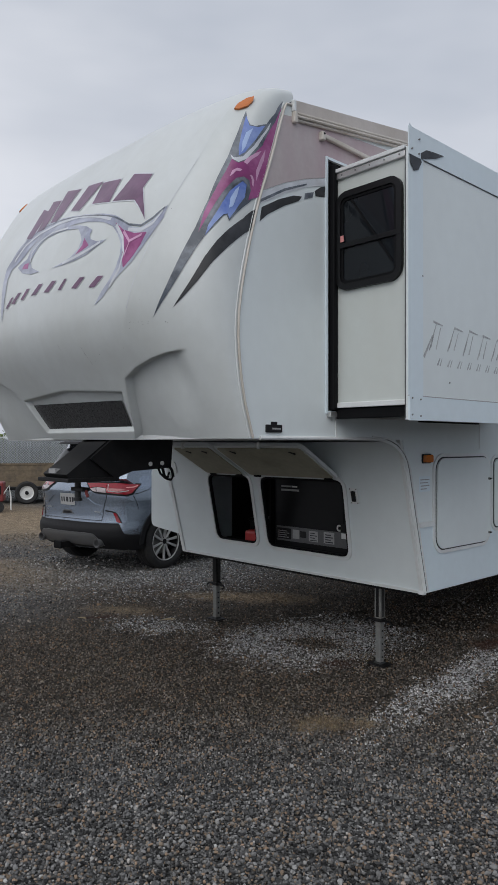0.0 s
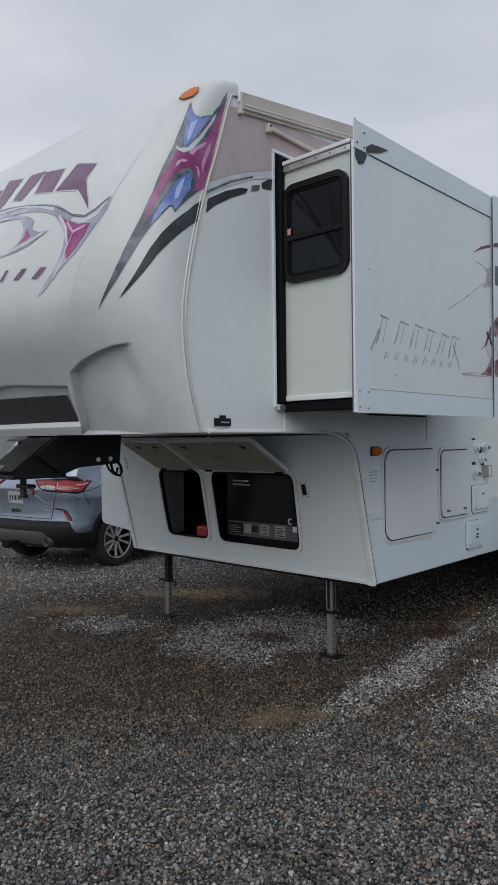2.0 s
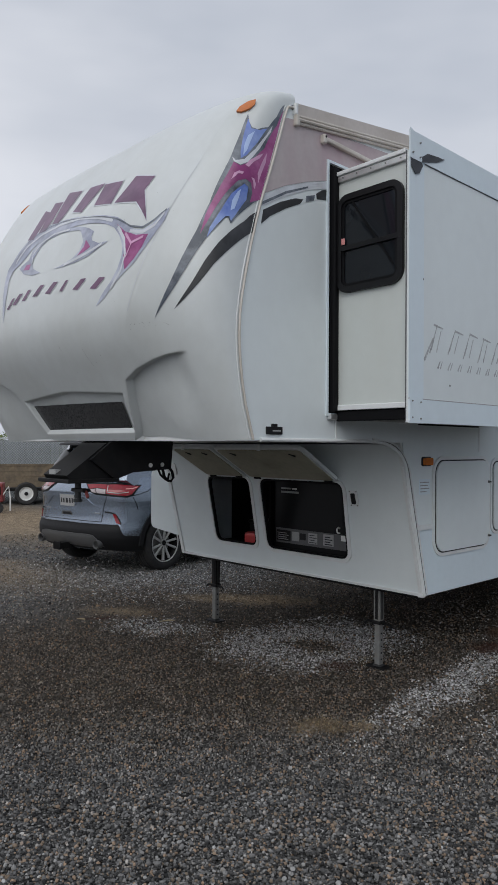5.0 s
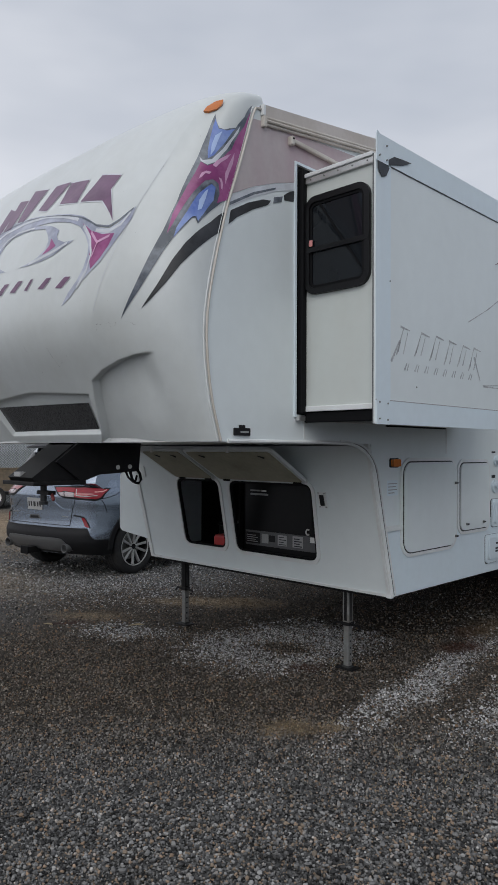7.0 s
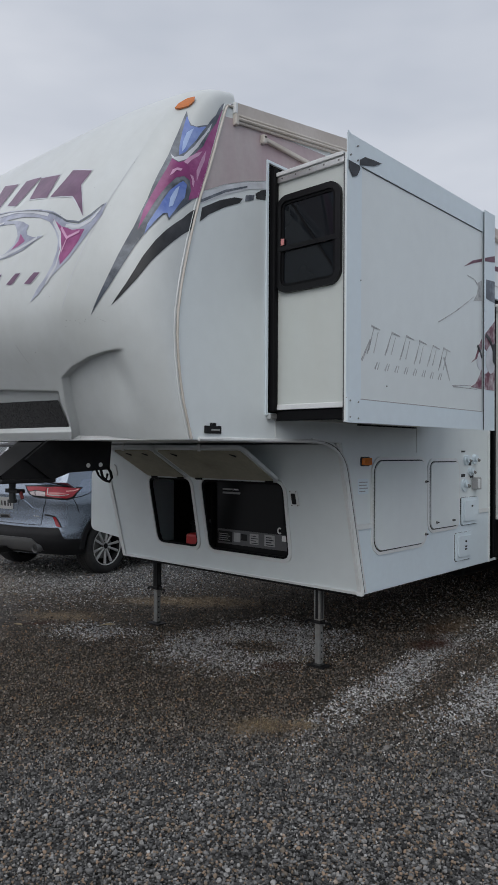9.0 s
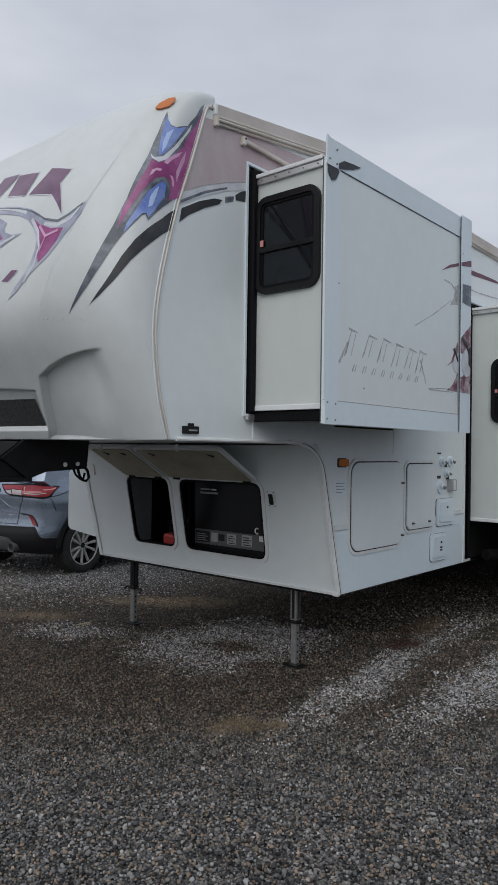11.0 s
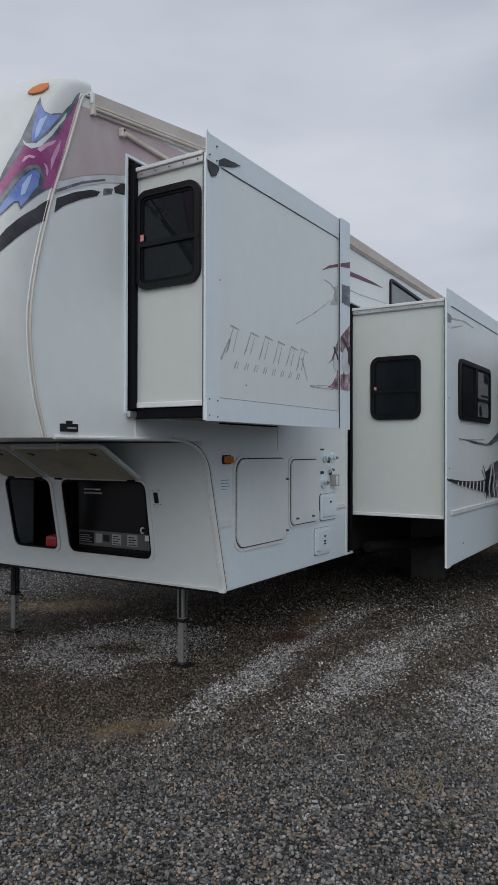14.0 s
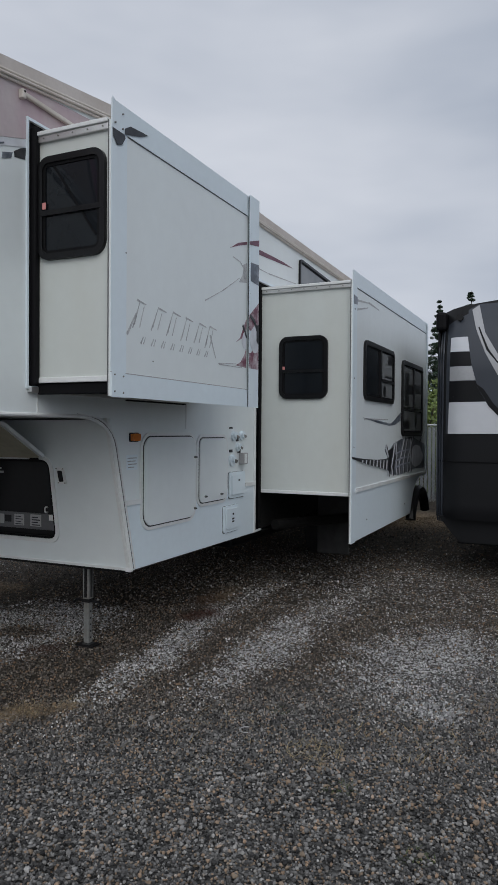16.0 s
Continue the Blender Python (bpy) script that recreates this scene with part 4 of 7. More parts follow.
def cover(y0, y1, z0, z1):
    c = rpart("appliance_cover", plate([rrect(y0, y1, z0, z1, 0.025)], on_x(0), 0.003, 0.018), "fascia", label="white appliance vent cover")
    rpart("cover_gap", plate([rrect(y0 - 0.004, y1 + 0.004, z0 - 0.006, z1 + 0.002, 0.026)], on_x(0), 0.001, 0.006), "ink", c)
    bm = plate([rrect(y0 + 0.03, y1 - 0.03, z0 + 0.03, z1 - 0.025, 0.015)], on_x(0), 0.019, 0.030)
    rpart("raised_face", bm, "fascia", c)
    ym, zm = (y0 + y1) / 2, z0 + 0.68 * (z1 - z0)
    rpart("latch", R((0.03, ym, zm), (0.038, ym, zm), 0.008, n=10), "plastic", c)
    return c


cover(1.41, 1.715, 0.965, 1.185)
low = cover(1.305, 1.60, 0.685, 0.905)
for k in range(2):
    rpart("printed_mark", B(0.0305, 0.032, 1.435, 1.475, 0.765 + 0.022 * k, 0.778 + 0.022 * k), "ink", low)


def inlet(y, z, r=0.042, body="fascia", tilt=0.7):
    c = rpart("utility_inlet", R((0.0, y, z), (0.016, y, z), r, n=20), body, label="round white utility inlet")
    rpart("lid", R((0.016, y, z + r * 0.2), (0.034, y, z + r * 0.25), r * tilt, n=16), body, c)
    rpart("plug", R((0.03, y + 0.01, z), (0.05, y + 0.012, z - 0.012), r * 0.28, n=10), "steel", c)


inlet(1.505, 1.49)
inlet(1.655, 1.495)
inlet(1.585, 1.395, 0.036)
inlet(1.475, 1.285, 0.052, tilt=0.5)
rpart("outlet_box", B(0.0, 0.05, 1.615, 1.705, 1.245, 1.345, 0.008), "label", label="grey outlet box")
rpart("outlet_flap", B(0.05, 0.06, 1.625, 1.66, 1.255, 1.335, 0.004), "trim")
for y, z, a, b in ((1.585, 1.465, 0.022, 0.02), (1.46, 1.365, 0.03, 0.012), (1.62, 1.365, 0.028, 0.022), (1.46, 1.56, 0.03, 0.007)):
    rpart("printed_mark", B(0.0, 0.0035, y - a, y + a, z - b, z + b), "ink")

clear = rpart("clearance_light", plate([rrect(-0.030, 0.058, 1.466, 1.514, 0.012)], on_x(0), 0.001, 0.030), "amber", label="amber side marker light")
rpart("light_base", plate([rrect(-0.038, 0.066, 1.459, 1.521, 0.014)], on_x(0), 0.0, 0.008), "plastic", clear)
stick = rpart("sticker", plate([rrect(-0.065, 0.06, 1.275, 1.375, 0.004)], on_x(0), 0.0, 0.0015), "fascia")
for k, (a, b) in enumerate(((-0.055, 0.05), (-0.055, 0.035), (-0.05, 0.05), (-0.05, 0.02))):
    rpart("printed_bar", B(0.0016, 0.003, a, b, 1.350 - 0.02 * k, 1.356 - 0.02 * k), "label", stick)
vent = rpart("side_vent", B(0.0, 0.012, -1.46, -1.345, 1.645, 1.685, 0.003), "plastic", label="small black plastic vent")
rpart("vent_cap", B(0.0, 0.014, -1.42, -1.385, 1.685, 1.70, 0.002), "plastic", vent)
rpart("printed_bar", B(0.0125, 0.0135, -1.42, -1.36, 1.66, 1.668), "label", vent)

# seam of cap and wall, roof rail
seam3 = [(0.006, y, z) for y, z in seam]
rpart("cap_moulding", tube(seam3 + [(0.004, -1.25, 3.385)], 0.0065, 8), "beige", label="yellowed moulding along the cap", smooth=True)
rpart("cap_moulding", tube([(0.000, y - 0.016, z) for y, z in seam], 0.004, 6), "trim", smooth=True)
for k, (z, dx) in enumerate(((3.450, 0.010), (3.466, 0.020), (3.486, 0.012))):
    rpart("roof_rail", tube([(dx, -1.25, z - 0.145), (dx, -0.19, z), (dx, 2.0, z - 0.035), (dx, 9.2, z - 0.12)], 0.009, 8), "beige", label="yellowed roof-edge rail", smooth=True)
rpart("rail_bracket", B(0.0, 0.028, -1.266, -1.240, 3.285, 3.345, 0.006), "beige")
rpart("rail_bracket", B(0.0, 0.024, -1.268, -1.248, 3.345, 3.405, 0.005), "trim")
arm = rpart("awning_arm", B(0.006, 0.028, -1.03, 0.5, 3.250, 3.274, 0.006, Matrix.Translation((0, -0.262, 3.27)) @ Matrix.Rotation(-0.03, 4, "X") @ Matrix.Translation((0, 0.262, -3.27))), "beige", label="yellowed support arm")
rpart("arm_bracket", B(0.0, 0.034, -1.05, -1.022, 3.255, 3.305, 0.007), "beige", arm)
rpart("bolt", R((0.033, -1.036, 3.29), (0.037, -1.036, 3.29), 0.006, n=8), "seal", arm)

# films on the side wall
rpart("faded_film", plate([[(-1.49, 2.87), (-1.32, 2.955), (-1.15, 3.02), (-0.995, 3.065), (-0.995, 3.185), (0.9, 3.185), (0.9, 3.40), (-0.19, 3.40), (-1.235, 3.325), (-1.335, 3.31), (-1.40, 3.15), (-1.455, 2.985)]], on_x(0), 0.0006, 0.003), "faded", label="faded purple-grey film panel")
rpart("silver_film", plate([[(-1.495, 2.805), (-1.32, 2.90), (-1.15, 2.975), (-0.995, 3.02), (-0.995, 3.06), (-1.15, 3.015), (-1.32, 2.95), (-1.485, 2.865)]], on_x(0), 0.0006, 0.003), "g_pale", label="pale silver band")
rpart("grey_film", plate([[(-1.495, 2.812), (-1.32, 2.912), (-1.15, 2.985), (-1.15, 2.994), (-1.32, 2.926), (-1.492, 2.83)]], on_x(0), 0.0032, 0.0042), "g_slate")
rpart("black_film", plate([[(-1.50, 2.715), (-1.44, 2.765), (-1.32, 2.835), (-1.21, 2.885), (-1.185, 2.915), (-1.25, 2.905), (-1.36, 2.86), (-1.485, 2.79)]], on_x(0), 0.0006, 0.003), "g_black", label="peeling black band")
rpart("black_film", plate([[(-1.165, 2.905), (-1.10, 2.93), (-1.09, 2.962), (-1.16, 2.94)]], on_x(0), 0.0006, 0.003), "g_slate")
rpart("black_film", plate([[(-1.075, 2.945), (-1.0, 2.955), (-0.993, 3.018), (-1.03, 3.005), (-1.08, 2.972)]], on_x(0), 0.0006, 0.003), "g_black")

# frames round the slide openings
rpart("slide_frame", plate([[(-0.995, 1.755), (0.885, 1.755), (0.885, 3.185), (-0.995, 3.185)], hole1], on_x(0), 0.001, 0.012), "fascia", label="white aluminium frame round the slide-out")
rpart("slide_seal", plate([hole1, [(-0.925, 1.80), (-0.925, 3.10), (0.84, 3.10), (0.84, 1.80)]], on_x(0), -0.03, -0.004), "seal", label="black rubber wiper seal")
rpart("slide_frame", plate([[(1.940, 2.90), (5.3, 2.90), (5.3, 2.925), (1.940, 2.925)]], on_x(0), 0.001, 0.020), "fascia")
rpart("slide_seal", plate([[(1.957, 0.62), (2.05, 0.62), (2.05, 2.82), (5.28, 2.82), (5.28, 2.90), (1.957, 2.90)]], on_x(0), -0.03, -0.004), "seal")
rpart("underbody", B(-W + 0.1, 0.0, 2.1, 9.0, 0.60, 0.97), "dark")
# thin black strip draws the shadow line under the sill
rpart("sill_shadow_strip", B(0.0, 0.024, -0.08, 0.66, 1.725, 1.734, 0.002), "seal", label="black strip painted as the shadow line under the sill")
rpart("slide_sill", B(0.0, 0.03, -0.98, 0.70, 1.735, 1.765, 0.004), "alu")

# upper window on the side wall
def window(parent, loop, place, inner=0.032, bar=None, mullion=None, dark="glass"):
    """A framed window: the loop, its black frame, the pane and its bars, on a plane."""
    f = rpart("window_frame", plate([loop, grow(loop, -inner)], place, 0.0, 0.022), "frame", parent, "black rounded window frame")
    rpart("window_pane", plate([grow(loop, -inner + 0.004)], place, 0.004, 0.008), dark, f, "dark tinted glass")
    rpart("inner_frame", plate([grow(loop, -inner), grow(loop, -inner - 0.016)], place, 0.006, 0.014), "seal", f)
    for b in (bar or ()):
        rpart("bar", plate([b], place, 0.009, 0.024), "frame", f)
    return f


window(None, rounded([(3.03, 2.94), (4.22, 2.94), (4.22, 3.285), (3.03, 3.34)], 0.06), on_x(0), 0.025, dark="lit_pane")

# bedroom slide-out
X1 = 0.506
slide_1 = rpart("bedroom_slide_out", B(-0.8, X1 - 0.014, -0.928, 0.83, 1.80, 3.075, 0.006), "cream", label="cream bedroom slide-out box with one window")
rpart("slide_floor", B(-0.6, X1 - 0.02, -0.90, 0.80, 1.755, 1.798), "dark", slide_1)
rpart("fascia", plate([[(-0.945, 1.71), (0.84, 1.71), (0.84, 3.10), (-0.945, 3.10)]], on_x(X1 - 0.012), 0, 0.016), "side", slide_1, "white slide-out side panel")
top = [(-0.945, 3.065), (0.84, 3.065), (0.84, 3.205), (-0.945, 3.205)]
rpart("top_trim", plate([top], on_x(X1 + 0.004), 0.0, 0.006), "fascia", slide_1, "pale blue-white top trim")
rpart("bottom_trim", plate([[(-0.945, 1.708), (0.84, 1.708), (0.84, 1.83), (-0.945, 1.83)]], on_x(X1 + 0.004), 0.0, 0.009), "fascia", slide_1)
rpart("edge_trim", plate([[(-0.945, 1.83), (-0.81, 1.83), (-0.81, 3.065), (-0.945, 3.065)]], on_x(X1 + 0.004), 0.0, 0.003), "fascia", slide_1)
rpart("edge_trim", plate([[(0.675, 1.706), (0.845, 1.706), (0.845, 3.215), (0.675, 3.215)]], on_x(X1 + 0.013), 0.004, 0.008), "fascia", slide_1)
rpart("edge_line", plate([[(0.670, 1.71), (0.675, 1.71), (0.675, 3.2), (0.670, 3.2)]], on_x(X1 + 0.017), 0.0, 0.003), "ink", slide_1)
rpart("edge_line", plate([[(-0.80, 3.061), (0.668, 3.061), (0.668, 3.0645), (-0.80, 3.0645)]], on_x(X1 + 0.004), 0.0, 0.004), "strip", slide_1)
rpart("edge_line", plate([[(-0.945, 1.831), (0.668, 1.831), (0.668, 1.835), (-0.945, 1.835)]], on_x(X1 + 0.004), 0.0, 0.007), "label", slide_1)
rpart("edge_line", B(X1 - 0.013, X1 - 0.007, -0.9475, -0.945, 1.715, 3.10), "strip", slide_1)
rpart("corner_plate", plate([[(-0.946, 3.06), (-0.84, 3.06), (-0.84, 3.17), (-0.946, 3.215)]], on_x(X1 + 0.010), 0.0005, 0.003), "fascia", slide_1)
rpart("corner_plate", plate([[(-0.946, 1.706), (-0.83, 1.706), (-0.83, 1.842), (-0.946, 1.842)]], on_x(X1 + 0.013), 0.0005, 0.004), "fascia", slide_1)
for y, z in ((-0.925, 3.09), (-0.86, 3.08), (-0.86, 3.155), (-0.925, 1.735), (-0.85, 1.73), (-0.925, 1.82), (-0.85, 1.815), (-0.815, 2.46), (-0.55, 1.92), (0.70, 1.80), (0.74, 1.74), (0.82, 1.83), (0.70, 2.52), (0.71, 2.95)):
    rpart("rivet", R((X1 + 0.004, y, z), (X1 + (0.021 if y < -0.83 or y > 0.6 else 0.008), y, z), 0.0045, n=8), "ink" if abs(y + 0.815) < 0.01 else "steel", slide_1)
rpart("film", plate([[(-0.935, 3.02), (-0.90, 2.985), (-0.86, 3.0), (-0.83, 3.045), (-0.84, 3.062), (-0.935, 3.062)]], on_x(X1 + 0.010), 0.0005, 0.002), "g_black", slide_1)
rpart("film", plate([[(-0.84, 3.062), (-0.79, 3.075), (-0.70, 3.10), (-0.62, 3.135), (-0.70, 3.13), (-0.79, 3.12), (-0.84, 3.09)]], on_x(X1 + 0.010), 0.0032, 0.0045), "g_black", slide_1)
rpart("end_top_trim", B(0.02, X1 - 0.014, -0.945, -0.925, 3.055, 3.09, 0.004), "alu", slide_1)
rpart("end_top_trim", B(0.02, X1 - 0.014, -0.955, -0.925, 3.09, 3.112, 0.004), "trim", slide_1)
rpart("end_bottom_trim", B(0.02, X1 - 0.014, -0.94, -0.925, 1.785, 1.815, 0.004), "trim", slide_1)
for k in range(5):
    rpart("screw", R((0.08 + 0.095 * k, -0.945, 3.073), (0.08 + 0.095 * k, -0.95, 3.073), 0.004, n=8), "steel", slide_1)
rpart("slide_topper", B(-0.02, X1, -0.90, 0.82, 3.075, 3.10, 0.004), "roof", slide_1)
w = rrect(0.038, 0.474, 2.432, 2.975, 0.075, 7)
wf = window(slide_1, w, on_y(-0.928), 0.034, bar=[[(0.05, 2.665), (0.47, 2.665), (0.47, 2.692), (0.05, 2.692)]])
rpart("sticker", B(0.065, 0.095, -0.948, -0.945, 2.70, 2.735), "pink", wf)
# thin slanted strip drawn for a reflection line across the glass
rpart("reflection_line", B(0.0, 0.012, -0.0012, 0.0012, 0.0, 0.50, 0, Matrix.Translation((0.13, -0.9378, 2.95)) @ Matrix.Rotation(radians(145), 4, "Y")), "seal", wf)

rpart("bulb_seal", B(0.004, 0.044, -0.968, -0.930, 1.775, 3.14, 0.008), "seal", label="black bulb seal beside the slide-out")
rpart("bulb_seal", B(0.02, X1 - 0.02, -0.925, -0.90, 1.725, 1.782, 0.006), "seal")
# ghost of removed lettering: plain slanted bars, and torn films
def strokes(lines, x, mat, parent, half=0.007):
    for (y0, z0), (y1, z1) in lines:
        d = Vector((y1 - y0, z1 - z0)).normalized()
        q = Vector((-d.y, d.x)) * half
        lp = [(y0 + q.x, z0 + q.y), (y0 - q.x, z0 - q.y), (y1 - q.x * 0.5, z1 - q.y * 0.5), (y1 + q.x * 0.5, z1 + q.y * 0.5)]
        rpart("film_residue", plate([lp], on_x(x), 0.0005, 0.0018), mat, parent)


gx = X1 + 0.004
for k, (y, z, h) in enumerate(((-0.70, 2.08, 0.15), (-0.52, 2.09, 0.13), (-0.36, 2.08, 0.14), (-0.20, 2.07, 0.14), (-0.04, 2.075, 0.13), (0.10, 2.06, 0.15))):
    strokes([((y - 0.05, z), (y + 0.02, z + h)), ((y + 0.015, z + 0.01), (y + 0.06, z + h - 0.02)), ((y - 0.035, z + 0.02), (y - 0.005, z + h * 0.6))], gx, "ghost", slide_1, 0.0045)
for y, z in ((-0.68, 2.235), (-0.47, 2.225), (-0.31, 2.225), (-0.16, 2.215), (0.01, 2.205), (0.15, 2.205)):
    strokes([((y - 0.03, z), (y + 0.06, z - 0.012))], gx, "ghost", slide_1, 0.006)
strokes([((-0.80, 2.04), (-0.72, 2.16)), ((0.12, 2.15), (0.20, 2.01))], gx, "ghost", slide_1, 0.008)
for k in range(8):
    y = -0.66 + 0.103 * k
    strokes([((y - 0.012, 2.005), (y + 0.014, 2.045))], gx, "ghost", slide_1, 0.006)
    strokes([((y + 0.014, 2.005), (y + 0.034, 2.045))], gx, "ghost", slide_1, 0.004)
rpart("film", plate([[(0.40, 2.775), (0.53, 2.84), (0.668, 2.88), (0.668, 2.86), (0.53, 2.82)]], on_x(gx), 0.0005, 0.002), "g_maroon", slide_1, "maroon streak")
rpart("film", plate([[(0.68, 2.885), (0.84, 2.93), (0.84, 2.885), (0.68, 2.862)]], on_x(X1 + 0.021), 0.0005, 0.002), "g_maroon", slide_1)
rpart("film", plate([[(0.55, 2.72), (0.60, 2.70), (0.668, 2.73), (0.668, 2.59), (0.60, 2.58), (0.54, 2.57), (0.60, 2.63), (0.61, 2.68)]], on_x(gx), 0.0005, 0.002), "ghost", slide_1)
rpart("film", plate([[(0.70, 2.74), (0.84, 2.75), (0.84, 2.60), (0.70, 2.61)]], on_x(X1 + 0.021), 0.0005, 0.002), "g_slate", slide_1)
strokes([((0.05, 2.36), (0.30, 2.47)), ((0.30, 2.47), (0.55, 2.60)), ((0.45, 2.725), (0.57, 2.715)), ((0.25, 1.975), (0.60, 1.98)), ((0.24, 1.98), (0.50, 2.0))], gx, "ghost", slide_1, 0.004)
rpart("film", plate([[(0.668, 2.33), (0.62, 2.27), (0.57, 2.19), (0.50, 2.15), (0.59, 2.185), (0.668, 2.24)]], on_x(gx), 0.0005, 0.002), "g_torn", slide_1, "torn maroon graphic")
rpart("film", plate([[(0.50, 1.99), (0.58, 2.02), (0.64, 2.08), (0.668, 2.12), (0.668, 1.985)]], on_x(gx), 0.0005, 0.002), "g_torn", slide_1)
rpart("film", plate([[(0.68, 2.36), (0.84, 2.47), (0.84, 2.30), (0.76, 2.24), (0.68, 2.26)]], on_x(X1 + 0.021), 0.0005, 0.002), "g_torn", slide_1)
rpart("film", plate([[(0.68, 1.985), (0.84, 1.985), (0.84, 2.20), (0.78, 2.17), (0.72, 2.10), (0.68, 2.09)]], on_x(X1 + 0.021), 0.0005, 0.002), "g_torn", slide_1)
rpart("film", plate([rounded([(0.69, 2.15), (0.76, 2.09), (0.835, 2.12), (0.835, 2.31), (0.77, 2.30), (0.70, 2.25)], 0.06)], on_x(X1 + 0.021), 0.0022, 0.0035), "g_pale", slide_1, "pale disc of the torn graphic")
rpart("film", plate([rounded([(0.585, 2.16), (0.62, 2.12), (0.666, 2.11), (0.666, 2.27), (0.61, 2.22)], 0.04)], on_x(gx), 0.0022, 0.0035), "g_pale", slide_1)
rpart("film", plate([stripe([(0.60, 2.28), (0.64, 2.24), (0.666, 2.20)], 0.010)], on_x(gx), 0.0037, 0.005), "g_black", slide_1)
rpart("film", plate([stripe([(0.69, 2.36), (0.76, 2.33), (0.82, 2.26), (0.83, 2.18)], 0.014)], on_x(X1 + 0.021), 0.0037, 0.005), "g_black", slide_1)
rpart("film", plate([[(0.80, 2.30), (0.84, 2.32), (0.84, 2.16), (0.80, 2.19)]], on_x(X1 + 0.021), 0.0052, 0.006), "g_black", slide_1)
rpart("film", plate([[(1.97, 3.145), (2.30, 3.165), (2.60, 3.182), (2.86, 3.20), (2.60, 3.207), (2.30, 3.202), (1.97, 3.190)]], on_x(0), 0.0006, 0.003), "g_maroon", label="maroon streak")
strokes([((1.98, 3.02), (2.25, 3.02)), ((2.25, 3.02), (2.95, 3.06))], 0.0, "ghost", None, 0.006)

# living-room slide-out
X2 = 0.888
slide_2 = rpart("living_slide_out", B(-0.8, X2 - 0.014, 2.04, 5.28, 0.98, 2.80, 0.006), "cream", label="cream living-room slide-out box with windows")
skirt = [(2.0, 0.565), (4.43, 0.575), (4.50, 0.70), (4.60, 0.83), (4.75, 0.93), (4.95, 0.985), (5.34, 0.99), (5.34, 2.84), (2.0, 2.84)]
rpart("fascia", plate([skirt], on_x(X2 - 0.012), 0, 0.016), "side", slide_2, "white slide-out side panel")
rpart("lower_skirt", plate([[(2.13, 0.57), (4.42, 0.58), (4.49, 0.70), (4.59, 0.83), (4.74, 0.93), (4.95, 0.985), (5.30, 0.988), (5.30, 1.0), (2.13, 1.0)]], on_x(X2 + 0.004), 0.0005, 0.004), "fascia", slide_2, "pale blue-white skirt")
rpart("rub_rail", plate([[(2.13, 1.0), (5.30, 1.0), (5.30, 1.035), (2.13, 1.035)]], on_x(X2 + 0.004), 0.0, 0.016), "trim", slide_2)
rpart("edge_trim", plate([[(2.0, 0.56), (2.125, 0.56), (2.125, 2.80), (2.0, 2.80)]], on_x(X2 + 0.004), 0.0, 0.007), "fascia", slide_2)
rpart("edge_trim", plate([[(5.27, 1.04), (5.35, 1.04), (5.35, 2.92), (5.27, 2.92)]], on_x(X2 + 0.012), 0.004, 0.008), "fascia", slide_2)
rpart("top_trim", plate([[(2.0, 2.80), (5.34, 2.80), (5.34, 2.93), (2.0, 2.93)]], on_x(X2 + 0.004), 0.0, 0.006), "fascia", slide_2)
rpart("edge_line", plate([[(2.1, 2.793), (5.27, 2.793), (5.27, 2.798), (2.1, 2.798)]], on_x(X2 + 0.004), 0.0, 0.004), "strip", slide_2)
rpart("edge_line", B(X2 - 0.013, X2 - 0.006, 1.997, 2.0, 0.57, 2.84), "strip", slide_2)
rpart("end_top_trim", B(0.03, X2 - 0.014, 2.02, 2.042, 2.785, 2.82, 0.004), "alu", slide_2)
rpart("end_top_trim", B(0.03, X2 - 0.014, 2.01, 2.042, 2.82, 2.845, 0.004), "trim", slide_2)
rpart("end_bottom_trim", B(0.03, X2 - 0.014, 2.025, 2.042, 0.97, 1.0, 0.004), "trim", slide_2)
rpart("slide_topper", B(-0.02, X2, 2.06, 5.26, 2.80, 2.825, 0.004), "roof", slide_2)
for k in range(7):
    rpart("screw", R((0.08 + 0.12 * k, 2.02, 2.803), (0.08 + 0.12 * k, 2.015, 2.803), 0.005, n=8), "steel", slide_2)
for y, z in ((2.06, 2.60), (2.06, 2.0), (2.06, 1.4), (2.5, 0.72), (4.1, 0.72)):
    rpart("rivet", R((X2 + 0.004, y, z), (X2 + 0.014, y, z), 0.007, n=8), "steel", slide_2)
w = rrect(0.205, 0.665, 1.825, 2.385, 0.08, 7)
wf = window(slide_2, w, on_y(2.04), 0.034, bar=[[(0.225, 2.06), (0.645, 2.06), (0.645, 2.085), (0.225, 2.085)]])
rpart("sticker", B(0.235, 0.262, 2.02, 2.023, 2.09, 2.118), "pink", wf)
window(slide_2, rrect(2.36, 3.50, 1.825, 2.375, 0.08, 7), on_x(X2 + 0.004), 0.040, bar=[[(2.90, 1.87), (2.96, 1.87), (2.96, 2.33), (2.90, 2.33)], [(2.92, 2.03), (3.45, 2.03), (3.45, 2.055), (2.92, 2.055)]])
window(slide_2, rrect(3.90, 5.03, 1.485, 2.335, 0.08, 7), on_x(X2 + 0.004), 0.045, bar=[[(4.47, 1.80), (4.52, 1.80), (4.52, 2.28), (4.47, 2.28)], [(3.95, 1.78), (4.98, 1.78), (4.98, 1.81), (3.95, 1.81)]])
